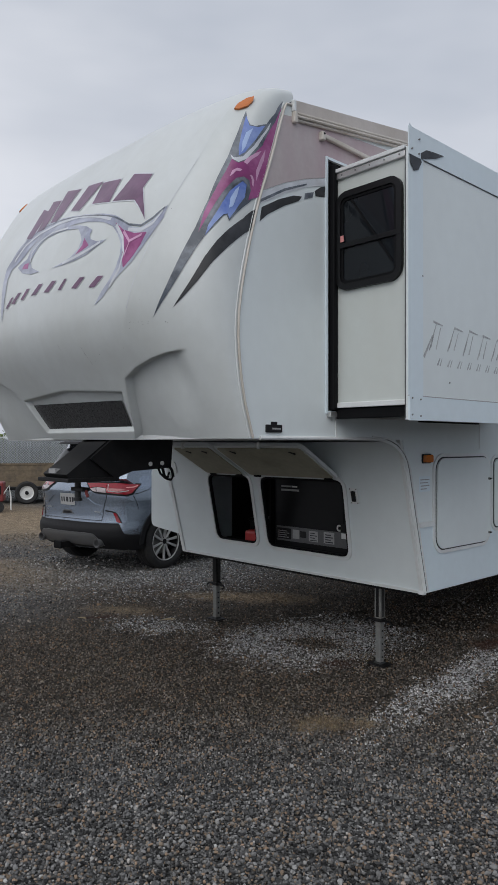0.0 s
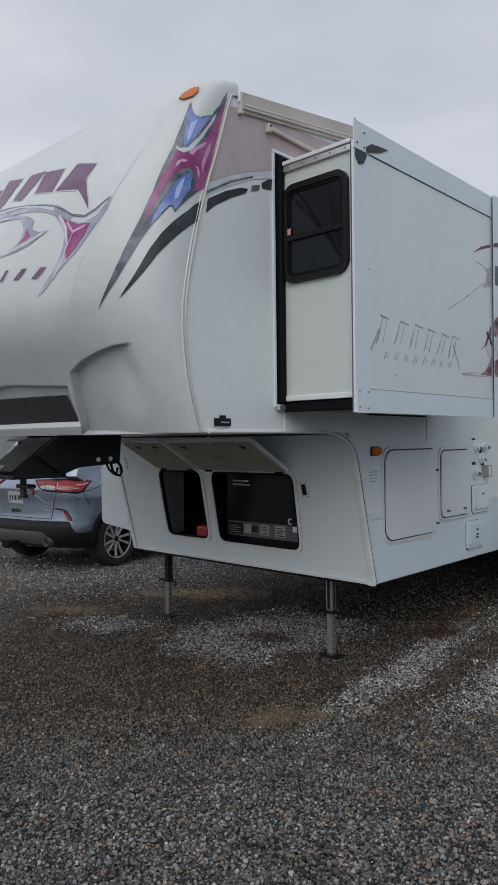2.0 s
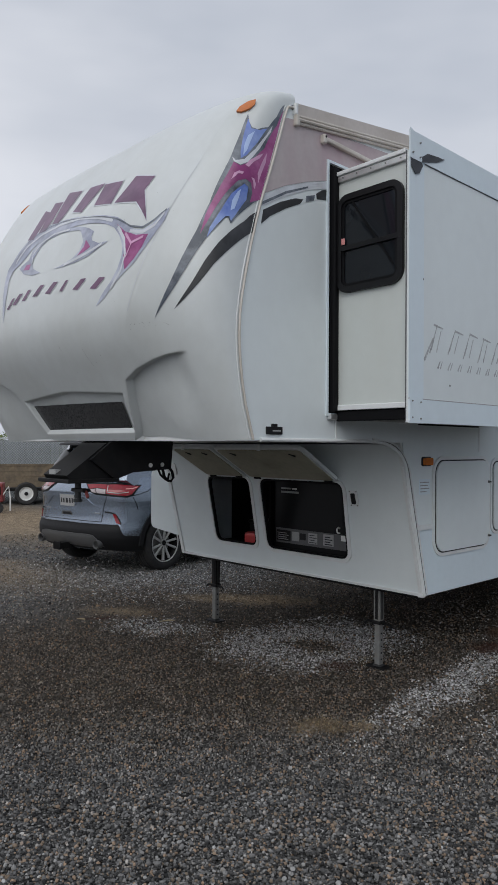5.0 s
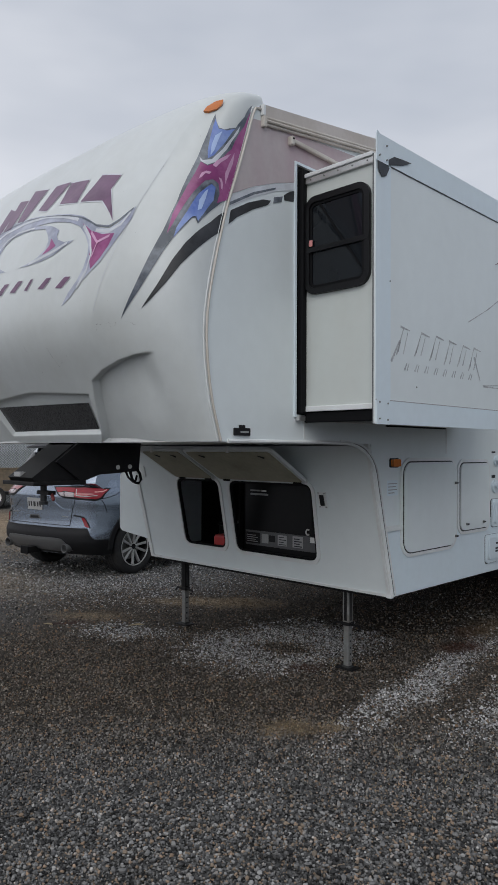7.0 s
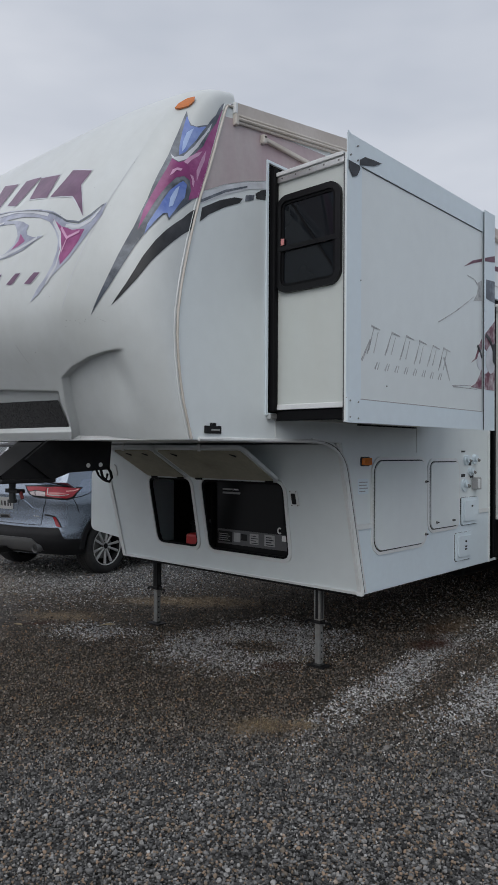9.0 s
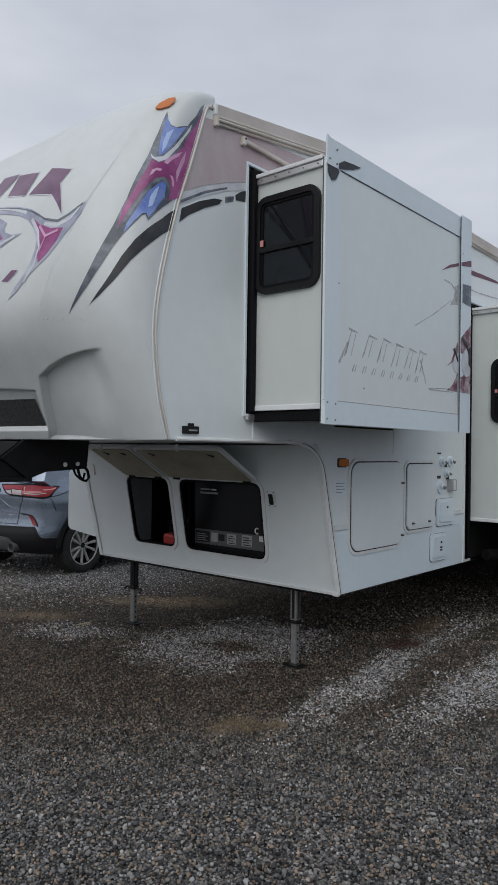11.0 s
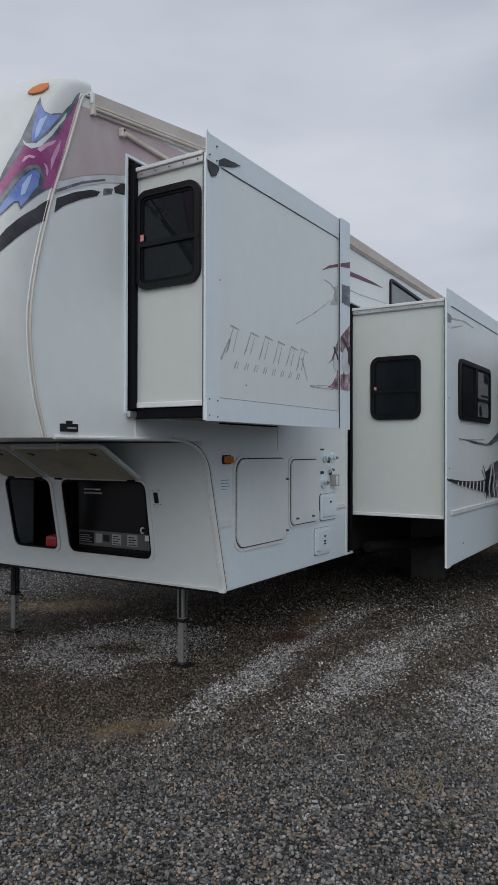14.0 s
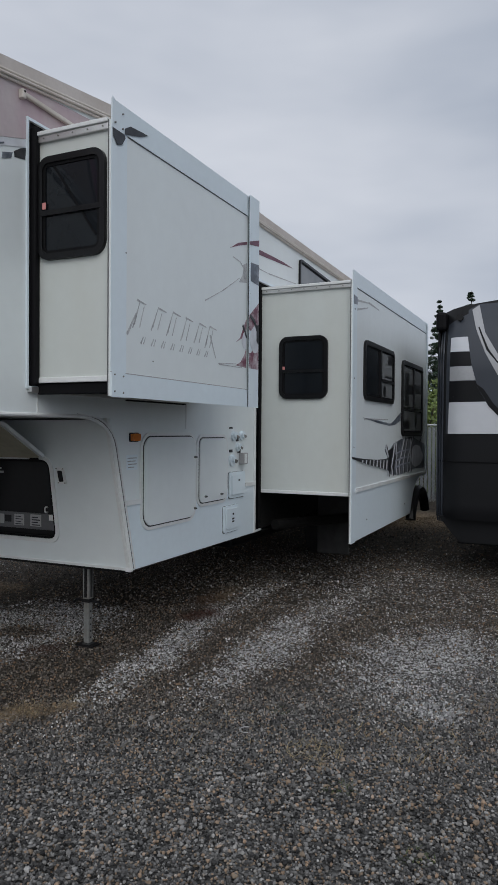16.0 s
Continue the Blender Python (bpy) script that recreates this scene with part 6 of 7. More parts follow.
for sg in (1, -1):
    lamp = skin("tail_light", "redlens", [(sg * a, b) for a, b in ((0.445, 1.106), (0.450, 1.0), (0.55, 0.984), (0.702, 0.974), (0.775, 0.990), (0.890, 1.086), (0.70, 1.103), (0.55, 1.112))], 0.006, 0.020, "red wraparound tail light")
    skin("light_surround", "frame", [(sg * a, b) for a, b in ((0.170, 1.118), (0.262, 1.012), (0.316, 0.984), (0.55, 0.962), (0.702, 0.952), (0.800, 0.974), (0.925, 1.098), (0.70, 1.116), (0.482, 1.130))], 0.001, 0.010, parent=lamp)
    skin("reversing_light", "clearlens", [(sg * a, b) for a, b in ((0.325, 1.062), (0.34, 1.004), (0.440, 0.996), (0.440, 1.050))], 0.008, 0.018, "clear reversing light", parent=lamp)
    skin("inner_lens", "redlens", [(sg * a, b) for a, b in ((0.196, 1.106), (0.250, 1.052), (0.320, 1.068), (0.440, 1.056), (0.440, 1.108), (0.34, 1.112))], 0.008, 0.018, "red inner lens", parent=lamp)
    skin("inner_lens", "clearlens", [(sg * a, b) for a, b in ((0.255, 1.046), (0.285, 1.016), (0.330, 1.004), (0.315, 1.058))], 0.008, 0.018, "clear inner lens", parent=lamp)
    skin("light_strip", "clearlens", [(sg * a, b) for a, b in stripe([(0.462, 1.094), (0.475, 1.018), (0.60, 1.006), (0.74, 1.02)], 0.005)], 0.0205, 0.0225, parent=lamp)
    skin("light_strip", "pink", [(sg * a, b) for a, b in stripe([(0.70, 1.058), (0.80, 1.062), (0.86, 1.080)], 0.006)], 0.0205, 0.0225, parent=lamp)
    skin("reflector", "redlens", [(sg * a, b) for a, b in ((0.515, 0.752), (0.552, 0.750), (0.618, 0.632), (0.565, 0.640))], 0.004, 0.012, "red reflector")
    skin("reflector_surround", "cladding", [(sg * a, b) for a, b in stripe([(0.42, 0.778), (0.500, 0.766), (0.548, 0.752), (0.60, 0.68), (0.625, 0.630)], 0.008)], 0.003, 0.010)
    skin("panel_gap", "seal", [(sg * a, b) for a, b in stripe([(0.445, 0.985), (0.432, 0.93), (0.406, 0.862), (0.392, 0.76), (0.376, 0.655)])], 0.001, 0.003)
    skin("panel_gap", "seal", [(sg * a, b) for a, b in stripe([(0.80, 0.975), (0.92, 0.994), (1.02, 1.02), (1.086, 1.058), (1.16, 1.13)], 0.003)], 0.001, 0.003)
    skin("panel_gap", "seal", [(sg * a, b) for a, b in stripe([(0.79, 0.965), (0.83, 0.88), (0.86, 0.80)], 0.003)], 0.001, 0.003)
    tip = part("exhaust_tip", lathe([(-0.08, 0.046), (0.0, 0.056), (0.008, 0.052), (0.004, 0.044), (-0.07, 0.040)], 20), "skid", suv, "bright exhaust tip", smooth=True)
    tip.matrix_local = pose(sg * 0.545, -0.845, 0.385, 0, 0, -90)
    part("exhaust_bore", R((-0.06, 0, 0), (-0.05, 0, 0), 0.043, n=16), "seal", tip)
gate = [(0.0, 0.945), (0.10, 0.95), (0.174, 0.945), (0.275, 0.850), (0.36, 0.832), (0.40, 0.836)]
skin("crease", "suvpaint", stripe([(-a, b) for a, b in gate[:0:-1]] + gate, 0.010), -0.004, 0.009)
skin("panel_gap", "seal", stripe([(-0.376, 0.655), (0.0, 0.663), (0.376, 0.655)]), 0.001, 0.003)
recess = skin("plate_recess", "suvpaint", [(-0.105, 0.815), (0.105, 0.815), (0.135, 1.00), (-0.135, 1.00)], 0.001, 0.004)
lic = skin("number_plate", "label", [(-0.064, 0.826), (0.064, 0.826), (0.066, 0.970), (-0.066, 0.970)], 0.006, 0.012, "white plate with dark bars")
for k in range(5):
    skin("plate_bar", "ink", [(-0.052 + 0.023 * k, 0.865), (-0.040 + 0.023 * k, 0.865), (-0.040 + 0.023 * k, 0.925), (-0.052 + 0.023 * k, 0.925)], 0.0125, 0.014, parent=lic)
skin("badge", "chrome", stripe([(-0.34, 0.782), (-0.20, 0.786)], 0.008), 0.003, 0.008)
skin("badge", "chrome", stripe([(0.285, 0.762), (0.355, 0.758)], 0.006), 0.003, 0.008)
skin("tailgate_grip", "skid", [(-0.047, 0.716), (0.047, 0.720), (0.026, 0.766), (-0.040, 0.762)], 0.002, 0.007)
skin("grip_recess", "cladding", [(-0.036, 0.722), (0.036, 0.725), (0.018, 0.752), (-0.030, 0.750)], 0.0075, 0.009)
part("tow_receiver", B(-0.06, 0.06, -0.99, -0.70, 0.30, 0.38, 0.008), "blacksteel", suv)
part("tow_receiver_plug", B(-0.075, 0.075, -1.01, -0.99, 0.295, 0.39, 0.012), "seal", suv)
part("under_tray", B(-0.60, 0.60, -0.35, 3.2, 0.26, 0.36), "dark", suv)
part("muffler", B(-0.45, 0.45, -0.60, -0.36, 0.27, 0.38, 0.05), "dark", suv)
part("rear_axle", R((-0.7, 0, 0.33), (0.7, 0, 0.33), 0.05, n=12), "dark", suv)

STEPS = [-1, -0.97, -0.9, -0.8, -0.65, -0.4, 0, 0.4, 0.65, 0.8, 0.9, 0.97, 1]


def cabin(y, z, d):
    """The glasshouse: narrower towards the roof, its corners drawn in."""
    return (d * (0.80 - 0.36 * (z - 1.15)), y + (0.16 if y < 0 else -0.22) * abs(d) ** 4, z)


part("cabin", slab([(-0.75, 1.16), (-0.60, 1.40), (-0.48, 1.59), (-0.35, 1.65), (0.5, 1.69), (1.2, 1.67), (1.75, 1.56), (2.6, 1.06), (2.4, 1.0), (-0.5, 1.0)], STEPS, cabin), "suvpaint", suv, smooth=True)
part("rear_window", slab([(-0.735, 1.20), (-0.625, 1.38), (-0.535, 1.53), (-0.50, 1.53), (-0.6, 1.36), (-0.7, 1.20)], [d * 0.84 for d in STEPS], lambda y, z, d: Vector(cabin(y, z, d)) + Vector((0, -0.014, 0))), "glass", suv, "dark tinted rear window", smooth=True)
part("spoiler", slab([(-0.66, 1.585), (-0.64, 1.61), (-0.35, 1.668), (-0.35, 1.62)], [d * 0.92 for d in STEPS], cabin), "cladding", suv, "dark roof spoiler", smooth=True)
for sg in (1, -1):
    sw = [(0.02, 1.19), (0.5, 1.16), (2.2, 1.13), (1.65, 1.50), (1.1, 1.60), (0.5, 1.61), (0.25, 1.52)]
    part("side_window", plate([sw], lambda a, b, d, s=sg: (s * (0.80 - 0.36 * (b - 1.15) + d), a, b), 0.002, 0.010), "glass", suv, "dark tinted side window")


def wheel(parent, x, y, r, rim, side, spokes=5):
    """A road wheel: tyre with tread grooves, dark barrel, paired machined spokes, hub and nuts."""
    tyre = part("wheel", lathe([(-0.10, rim), (-0.115, rim + 0.02), (-0.118, r - 0.035), (-0.095, r - 0.004), (-0.052, r), (-0.050, r - 0.008), (-0.040, r - 0.008), (-0.038, r), (-0.004, r), (-0.003, r - 0.008), (0.003, r - 0.008), (0.004, r), (0.038, r), (0.040, r - 0.008), (0.050, r - 0.008), (0.052, r), (0.095, r - 0.004), (0.118, r - 0.035), (0.120, rim + 0.025), (0.105, rim)], 48), "tyre", parent, "black tyre on alloy wheel", smooth=True)
    tyre.location = (x, y, r)
    if side < 0:
        tyre.rotation_euler = (0, 0, math.pi)
    part("rim", lathe([(0.108, rim + 0.004), (0.112, rim - 0.006), (0.095, rim - 0.018), (-0.06, rim - 0.03), (-0.06, 0.001)]), "blacksteel", tyre, "dark inner rim", smooth=True)
    part("brake_disc", R((0.0, 0, 0), (0.012, 0, 0), rim * 0.68, n=24), "steel", tyre)
    for k in range(2 * spokes):
        bm = box(bmesh.new(), 0.066, 0.094, -0.010, 0.010, 0.030, rim - 0.008, 0.004)
        for v in bm.verts:
            f = v.co.z / rim
            v.co.y = v.co.y * (0.8 + 0.9 * f) + 0.030 * f * f
            v.co.x -= 0.012 * (1 - f)
        bm.transform(Matrix.Rotation(math.pi * k / spokes + (0.06 if k % 2 else -0.06), 4, "X"))
        part("spoke", bm, "alloy", tyre, "machined silver spoke")
    part("hub_cap", R((0.05, 0, 0), (0.086, 0, 0), 0.034, n=16), "plastic", tyre)
    for k in range(5):
        a = 2 * math.pi * (k + 0.5) / 5
        part("wheel_nut", R((0.05, 0.055 * math.cos(a), 0.055 * math.sin(a)), (0.078, 0.055 * math.cos(a), 0.055 * math.sin(a)), 0.010, n=6), "chrome", tyre)
    part("rim_edge", lathe([(0.106, rim + 0.002), (0.114, rim - 0.002), (0.112, rim - 0.012), (0.098, rim - 0.014)]), "alloy", tyre, "machined silver rim edge", smooth=True)
    return tyre


for x, y, sg in ((0.775, 0, 1), (-0.775, 0, -1), (0.775, 2.71, 1), (-0.775, 2.71, -1)):
    wheel(suv, x, y, 0.345, 0.240, sg)
    bm = lathe([(0.52, 0.02), (0.52, 0.432), (0.893, 0.432)], 40)
    bmesh.ops.delete(bm, geom=[v for v in bm.verts if v.co.z < -0.03], context="VERTS")
    liner = part("wheel_liner", bm, "seal", suv, "black wheel-arch liner", smooth=True)
    liner.matrix_local = pose(0, y, 0.345, 0, 0, 0 if sg > 0 else 180)
    lp = arch(y, 0.345, 0.478, 178, 2, 20) + arch(y, 0.345, 0.412, 2, 178, 20)
    part("arch_trim", plate([lp], lambda a, b, d, s=sg: (s * (0.893 + d), a, b), 0.0, 0.022), "cladding", suv, "matt black wheel-arch trim")
for sg in (1, -1):
    part("sill_trim", plate([[(0.46, 0.30), (2.25, 0.30), (2.25, 0.42), (0.46, 0.42)]], lambda a, b, d, s=sg: (s * (0.897 + d), a, b), -0.02, 0.014), "cladding", suv, "matt black sill trim")

# ---- utility trailer with board sides ----
ut = thing("utility_trailer", -15.1, 4.5, 0, "weathered wooden utility trailer with white spoke wheel", "trailer", 66)
part("frame", B(-1.2, 3.0, 0.12, 1.5, 0.36, 0.44, 0.01), "blacksteel", ut)
for k in range(4):
    part("board", B(-1.15, 2.95, 0.10, 0.135, 0.46 + 0.142 * k, 0.595 + 0.142 * k, 0.004), "wood", ut)
    part("board", B(-1.15, 2.95, 1.47, 1.505, 0.46 + 0.142 * k, 0.595 + 0.142 * k, 0.004), "wood", ut)
part("top_board", B(-1.2, 3.0, 0.08, 0.17, 1.03, 1.08, 0.005), "wood", ut)
for x in (-1.1, 0.9, 2.85):
    part("stake", B(x, x + 0.07, 0.065, 0.10, 0.40, 1.03, 0.004), "wood", ut)
part("end_board", B(-1.15, -1.11, 0.135, 1.47, 0.46, 1.03, 0.004), "wood", ut)
t = part("wheel", lathe([(-0.07, 0.178), (-0.08, 0.19), (-0.085, 0.27), (-0.055, 0.30), (0.055, 0.30), (0.085, 0.27), (0.08, 0.19), (0.07, 0.178)]), "tyre", ut, "black tyre on white rim", smooth=True)
t.matrix_local = pose(0.0, -0.03, 0.30, 0, 0, -90)
part("rim", lathe([(0.074, 0.184), (0.065, 0.168), (0.03, 0.160), (0.045, 0.07), (0.045, 0.001)], 24), "whitepaint", t, "white steel rim", smooth=True)
part("hub_cap", R((0.04, 0, 0), (0.075, 0, 0), 0.05, n=14), "plastic", t)
part("tongue", B(-2.6, -1.1, 0.72, 0.86, 0.38, 0.46, 0.008), "whitepaint", ut)
part("tongue_jack", R((-1.9, 0.55, 0.10), (-1.9, 0.55, 0.75), 0.035, n=10), "whitepaint", ut)
part("jack_wheel", R((-1.9, 0.52, 0.09), (-1.9, 0.58, 0.09), 0.09, n=16), "plastic", ut)
mach = thing("red_machine", -13.52, 3.08, 0, "small red wheeled machine on the gravel", "machine", 60)
part("body", B(-0.35, 0.10, -0.25, 0.25, 0.25, 0.70, 0.03), "maroonpaint", mach)
part("panel", B(-0.30, 0.05, -0.262, -0.25, 0.42, 0.62, 0.01), "blacksteel", mach)
for x in (-0.25, 0.0):
    part("wheel", R((x, -0.30, 0.12), (x, -0.24, 0.12), 0.12, n=16), "tyre", mach)
part("handle", tube([(0.08, -0.2, 0.40), (0.22, -0.2, 0.62), (0.26, -0.2, 0.35), (0.26, -0.2, 0.05)], 0.018, 8), "whitepaint", mach)

# ---- post at the edge of the yard ----
post = thing("grey_post", -3.42, -1.52, 0, "short grey wooden post standing in gravel", "post")
part("stake", B(-0.045, 0.045, -0.045, 0.045, -0.05, 0.20, 0.008), "wood", post)

# ---- fences ----
def fence_run(x0, y0, x1, y1, high, name_label, slat=0.062, wire=0.0035):
    d = Vector((x1 - x0, y1 - y0, 0))
    f = thing("fence", x0, y0, 0, name_label, "fence", math.degrees(math.atan2(d.y, d.x)))
    n = int(d.length / 0.085)
    verts, faces = [], []
    for k in range(n):
        x = k * 0.085
        i = len(verts)
        verts += [(x, 0, 0.05), (x + slat, 0.006, 0.05), (x + slat, 0.006, high - 0.05), (x, 0, high - 0.05)]
        faces.append((i, i + 1, i + 2, i + 3))
    me = bpy.data.meshes.new("privacy_slats")
    me.from_pydata(verts, [], faces)
    me.materials.append(M["slat"])
    s = new("privacy_slats", me)
    s.parent = f
    tagged(s, kind="stuff")
    verts, faces = [], []
    step, w = 0.075, wire
    for k in range(int((d.length + high) / step)):
        for sgn in (1, -1):
            a = k * step
            p, q = (a, 0.0), (a - high, high)
            if sgn < 0:
                p, q = (a - high, 0.0), (a, high)
            if min(p[0], q[0]) < 0 or max(p[0], q[0]) > d.length:
                continue
            i = len(verts)
            y = -0.012 - 0.003 * sgn
            verts += [(p[0] - w, y, p[1]), (p[0] + w, y, p[1]), (q[0] + w, y, q[1]), (q[0] - w, y, q[1])]
            faces.append((i, i + 1, i + 2, i + 3))
    me = bpy.data.meshes.new("wire_mesh")
    me.from_pydata(verts, [], faces)
    me.materials.append(M["galv"])
    s = new("wire_mesh", me)
    s.parent = f
    tagged(s, kind="stuff")
    for k in range(int(d.length / 2.6) + 1):
        part("fence_post", R((2.6 * k, 0.03, -0.1), (2.6 * k, 0.03, high + 0.05), 0.03, n=8), "galv", f)
    part("top_rail", R((0, 0.02, high), (d.length, 0.02, high), 0.022, n=8), "galv", f)
    return f


fence_run(-22.0, -2.5, -13.7, 11.7, 1.78, "grey chain-link fence with pale privacy slats", 0.080, 0.007)
fence_run(-13.7, 11.75, 9.0, 11.75, 1.68, "grey chain-link fence with vertical privacy slats")

# ---- neighbouring travel trailer ----
nb = thing("travel_trailer", 2.53, 3.5, 0, "black and grey travel trailer with white panels and stripes", "travel trailer")


def nb_at(x, z, e=0.0):
    """The trailer's curved nose."""
    side = max(abs(x) - 0.92, 0.0) / 0.30
    top = max(z - 2.15, 0.0)
    low_ = max(0.75 - z, 0.0)
    y = 0.26 * min(side, 1.0) ** 2.2 + 0.42 * top ** 1.7 + 0.5 * low_ ** 1.3
    return (x, y - e, z)


def nb_top(x):
    return 2.80 + 0.13 * (1 - min(abs(x) / 1.22, 1.0) ** 2.0)


def nose_piece(name, mat, loop, e, label="", parent=None):
    bm = plate([loop], lambda a, b, d: (a, b, d), 0, 0)
    for _ in range(4):
        longs = [q for q in bm.edges if q.calc_length() > 0.09]
        if longs:
            bmesh.ops.subdivide_edges(bm, edges=longs, cuts=1)
            bmesh.ops.triangulate(bm, faces=bm.faces)
    for v in bm.verts:
        v.co = nb_at(v.co.x, v.co.y, e)
    return part(name, bm, mat, parent or nb, label, smooth=True)


bm, rows_ = bmesh.new(), []
for j in range(41):
    row = []
    for i in range(61):
        x = -1.22 + 2.44 * i / 60
        row.append(bm.verts.new(nb_at(x, 0.64 + (nb_top(x) - 0.64) * j / 40)))
    rows_.append(row)
for a, b in zip(rows_, rows_[1:]):
    for i in range(60):
        bm.faces.new((a[i], a[i + 1], b[i + 1], b[i]))
nose = part("nose", bm, "nb_black", nb, "glossy black front cap", smooth=True)
part("body", B(-1.20, 1.20, 0.55, 7.5, 0.62, 2.74, 0.03), "nb_black", nb)
part("side_panel", B(-1.221, -1.19, 0.26, 0.64, 0.64, 2.74, 0.01), "nb_black", nb)
part("side_panel", B(1.19, 1.221, 0.26, 0.64, 0.64, 2.74, 0.01), "nb_black", nb)
for k in range(3):
    part("corner_rib", tube([(-1.20 + 0.030 * k, nb_at(-1.20 + 0.030 * k, z)[1] - 0.006, z) for z in [0.6 + 0.1 * q for q in range(21)]], 0.010, 6), "nb_grey", nb, smooth=True)
nose_piece("upper_panel", "nb_grey", [(-1.10, 1.52), (1.10, 1.52), (1.10, 2.66), (0.7, 2.86), (-0.7, 2.86), (-1.10, 2.66)], 0.004, "charcoal upper panel")
for lp, m in (([(-1.06, 2.36), (-0.86, 2.355), (-0.875, 2.51), (-1.06, 2.51)], "nb_white"), ([(-1.06, 2.06), (-0.76, 2.06), (-0.83, 2.205), (-1.06, 2.205)], "nb_silver"), ([(-1.075, 1.52), (0.2, 1.525), (0.2, 1.86), (-0.60, 1.845), (-1.065, 1.84)], "nb_white"), ([(-1.06, 2.209), (-0.83, 2.209), (-0.86, 2.352), (-1.06, 2.356)], "nb_black"), ([(-1.065, 1.844), (-0.62, 1.85), (-0.74, 2.056), (-1.062, 2.056)], "nb_black")):
    nose_piece("graphic", m, lp, 0.008)
nose_piece("graphic", "nb_grey", [(-0.90, 2.80), (-0.89, 2.53), (-0.845, 2.24), (-0.78, 1.99), (-0.674, 1.80), (-0.55, 1.67), (-0.3, 1.54), (0.3, 1.45), (0.3, 2.88), (-0.80, 2.86)], 0.011, "charcoal swoosh")
nose_piece("graphic", "nb_black", [(-0.80, 2.03), (-0.775, 1.985), (-0.67, 1.80), (-0.55, 1.67), (-0.3, 1.54), (-0.28, 1.58), (-0.52, 1.71), (-0.63, 1.83), (-0.72, 1.97)], 0.014)
nose_piece("graphic", "nb_silver", [(-0.863, 2.80), (-0.795, 2.85), (-0.72, 2.54), (-0.593, 2.32), (-0.35, 2.08), (-0.35, 1.92), (-0.591, 2.11), (-0.71, 2.33), (-0.81, 2.58)], 0.014, "silver stripe")
nose_piece("graphic", "nb_black", [(-0.79, 2.60), (-0.78, 2.61), (-0.68, 2.37), (-0.56, 2.20), (-0.56, 2.185), (-0.70, 2.36)], 0.017)
part("nose_seam", tube([nb_at(-1.19 + 2.38 * k / 30, 1.235, 0.004) for k in range(31)], 0.008, 6), "seal", nb, smooth=True)
part("camera_pod", R((-0.98, nb_at(-0.98, 2.72)[1] + 0.02, 2.72), (-0.98, nb_at(-0.98, 2.72)[1] - 0.05, 2.72), 0.035, n=14), "plastic", nb)
part("roof_corner", B(-1.225, -1.115, 0.14, 0.36, 2.60, 2.79, 0.03), "seal", nb)
part("chassis", B(-1.0, 1.0, 0.3, 7.3, 0.36, 0.52), "dark", nb)
for s in (-0.9, 0.9):
    part("stabiliser", B(s * 0.7 - 0.04, s * 0.7 + 0.04, 2.5, 2.58, 0.0, 0.4, 0.004), "blacksteel", nb)
for s in (-1.0, 1.0):
    for y in (4.0, 4.9):
        part("wheel", R((s - 0.1, y, 0.34), (s + 0.1, y, 0.34), 0.34, n=24), "tyre", nb)
part("skirt", plate([[(-1.17, 0.665), (-1.06, 0.52), (-0.95, 0.40), (0.95, 0.40), (1.06, 0.52), (1.17, 0.665)]], lambda a, b, d: (a, 0.12 + d, b), 0.0, 0.5), "nb_black", nb)
part("tongue", B(-0.10, 0.10, -0.9, 0.3, 0.40, 0.50, 0.008), "blacksteel", nb)
part("tongue_jack", R((0, -0.6, 0.0), (0, -0.6, 0.75), 0.03, n=10), "steel", nb)


# ---- trees and hedges ----
def leaves(name, mat, parent, clumps, count, size, seed, flat=0.5, label=""):
    """Many small leaf blades round the clump centres (x, y, z, radius)."""
    g = np.random.default_rng(seed)
    c = np.array(clumps)
    pick = g.integers(0, len(c), count)
    v = g.normal(size=(count, 3))
    v /= np.linalg.norm(v, axis=1)[:, None]
    centre = c[pick, :3] + v * (c[pick, 3] * g.uniform(0.35, 1.05, count) ** 0.6)[:, None] * np.array([1, 1, flat])
    a = g.normal(size=(count, 3))
    a /= np.linalg.norm(a, axis=1)[:, None]
    b = np.cross(a, g.normal(size=(count, 3)))
    b /= np.linalg.norm(b, axis=1)[:, None]
    s = size * g.uniform(0.6, 1.4, count)[:, None]
    verts = np.stack([centre - a * s, centre + b * s * 0.4, centre + a * s, centre - b * s * 0.4], 1).reshape(-1, 3)
    me = bpy.data.meshes.new(name)
    me.from_pydata(verts.tolist(), [], np.arange(4 * count).reshape(-1, 4).tolist())
    me.materials.append(M[mat])
    ob = new(name, me)
    ob.parent = parent
    return tagged(ob, label)


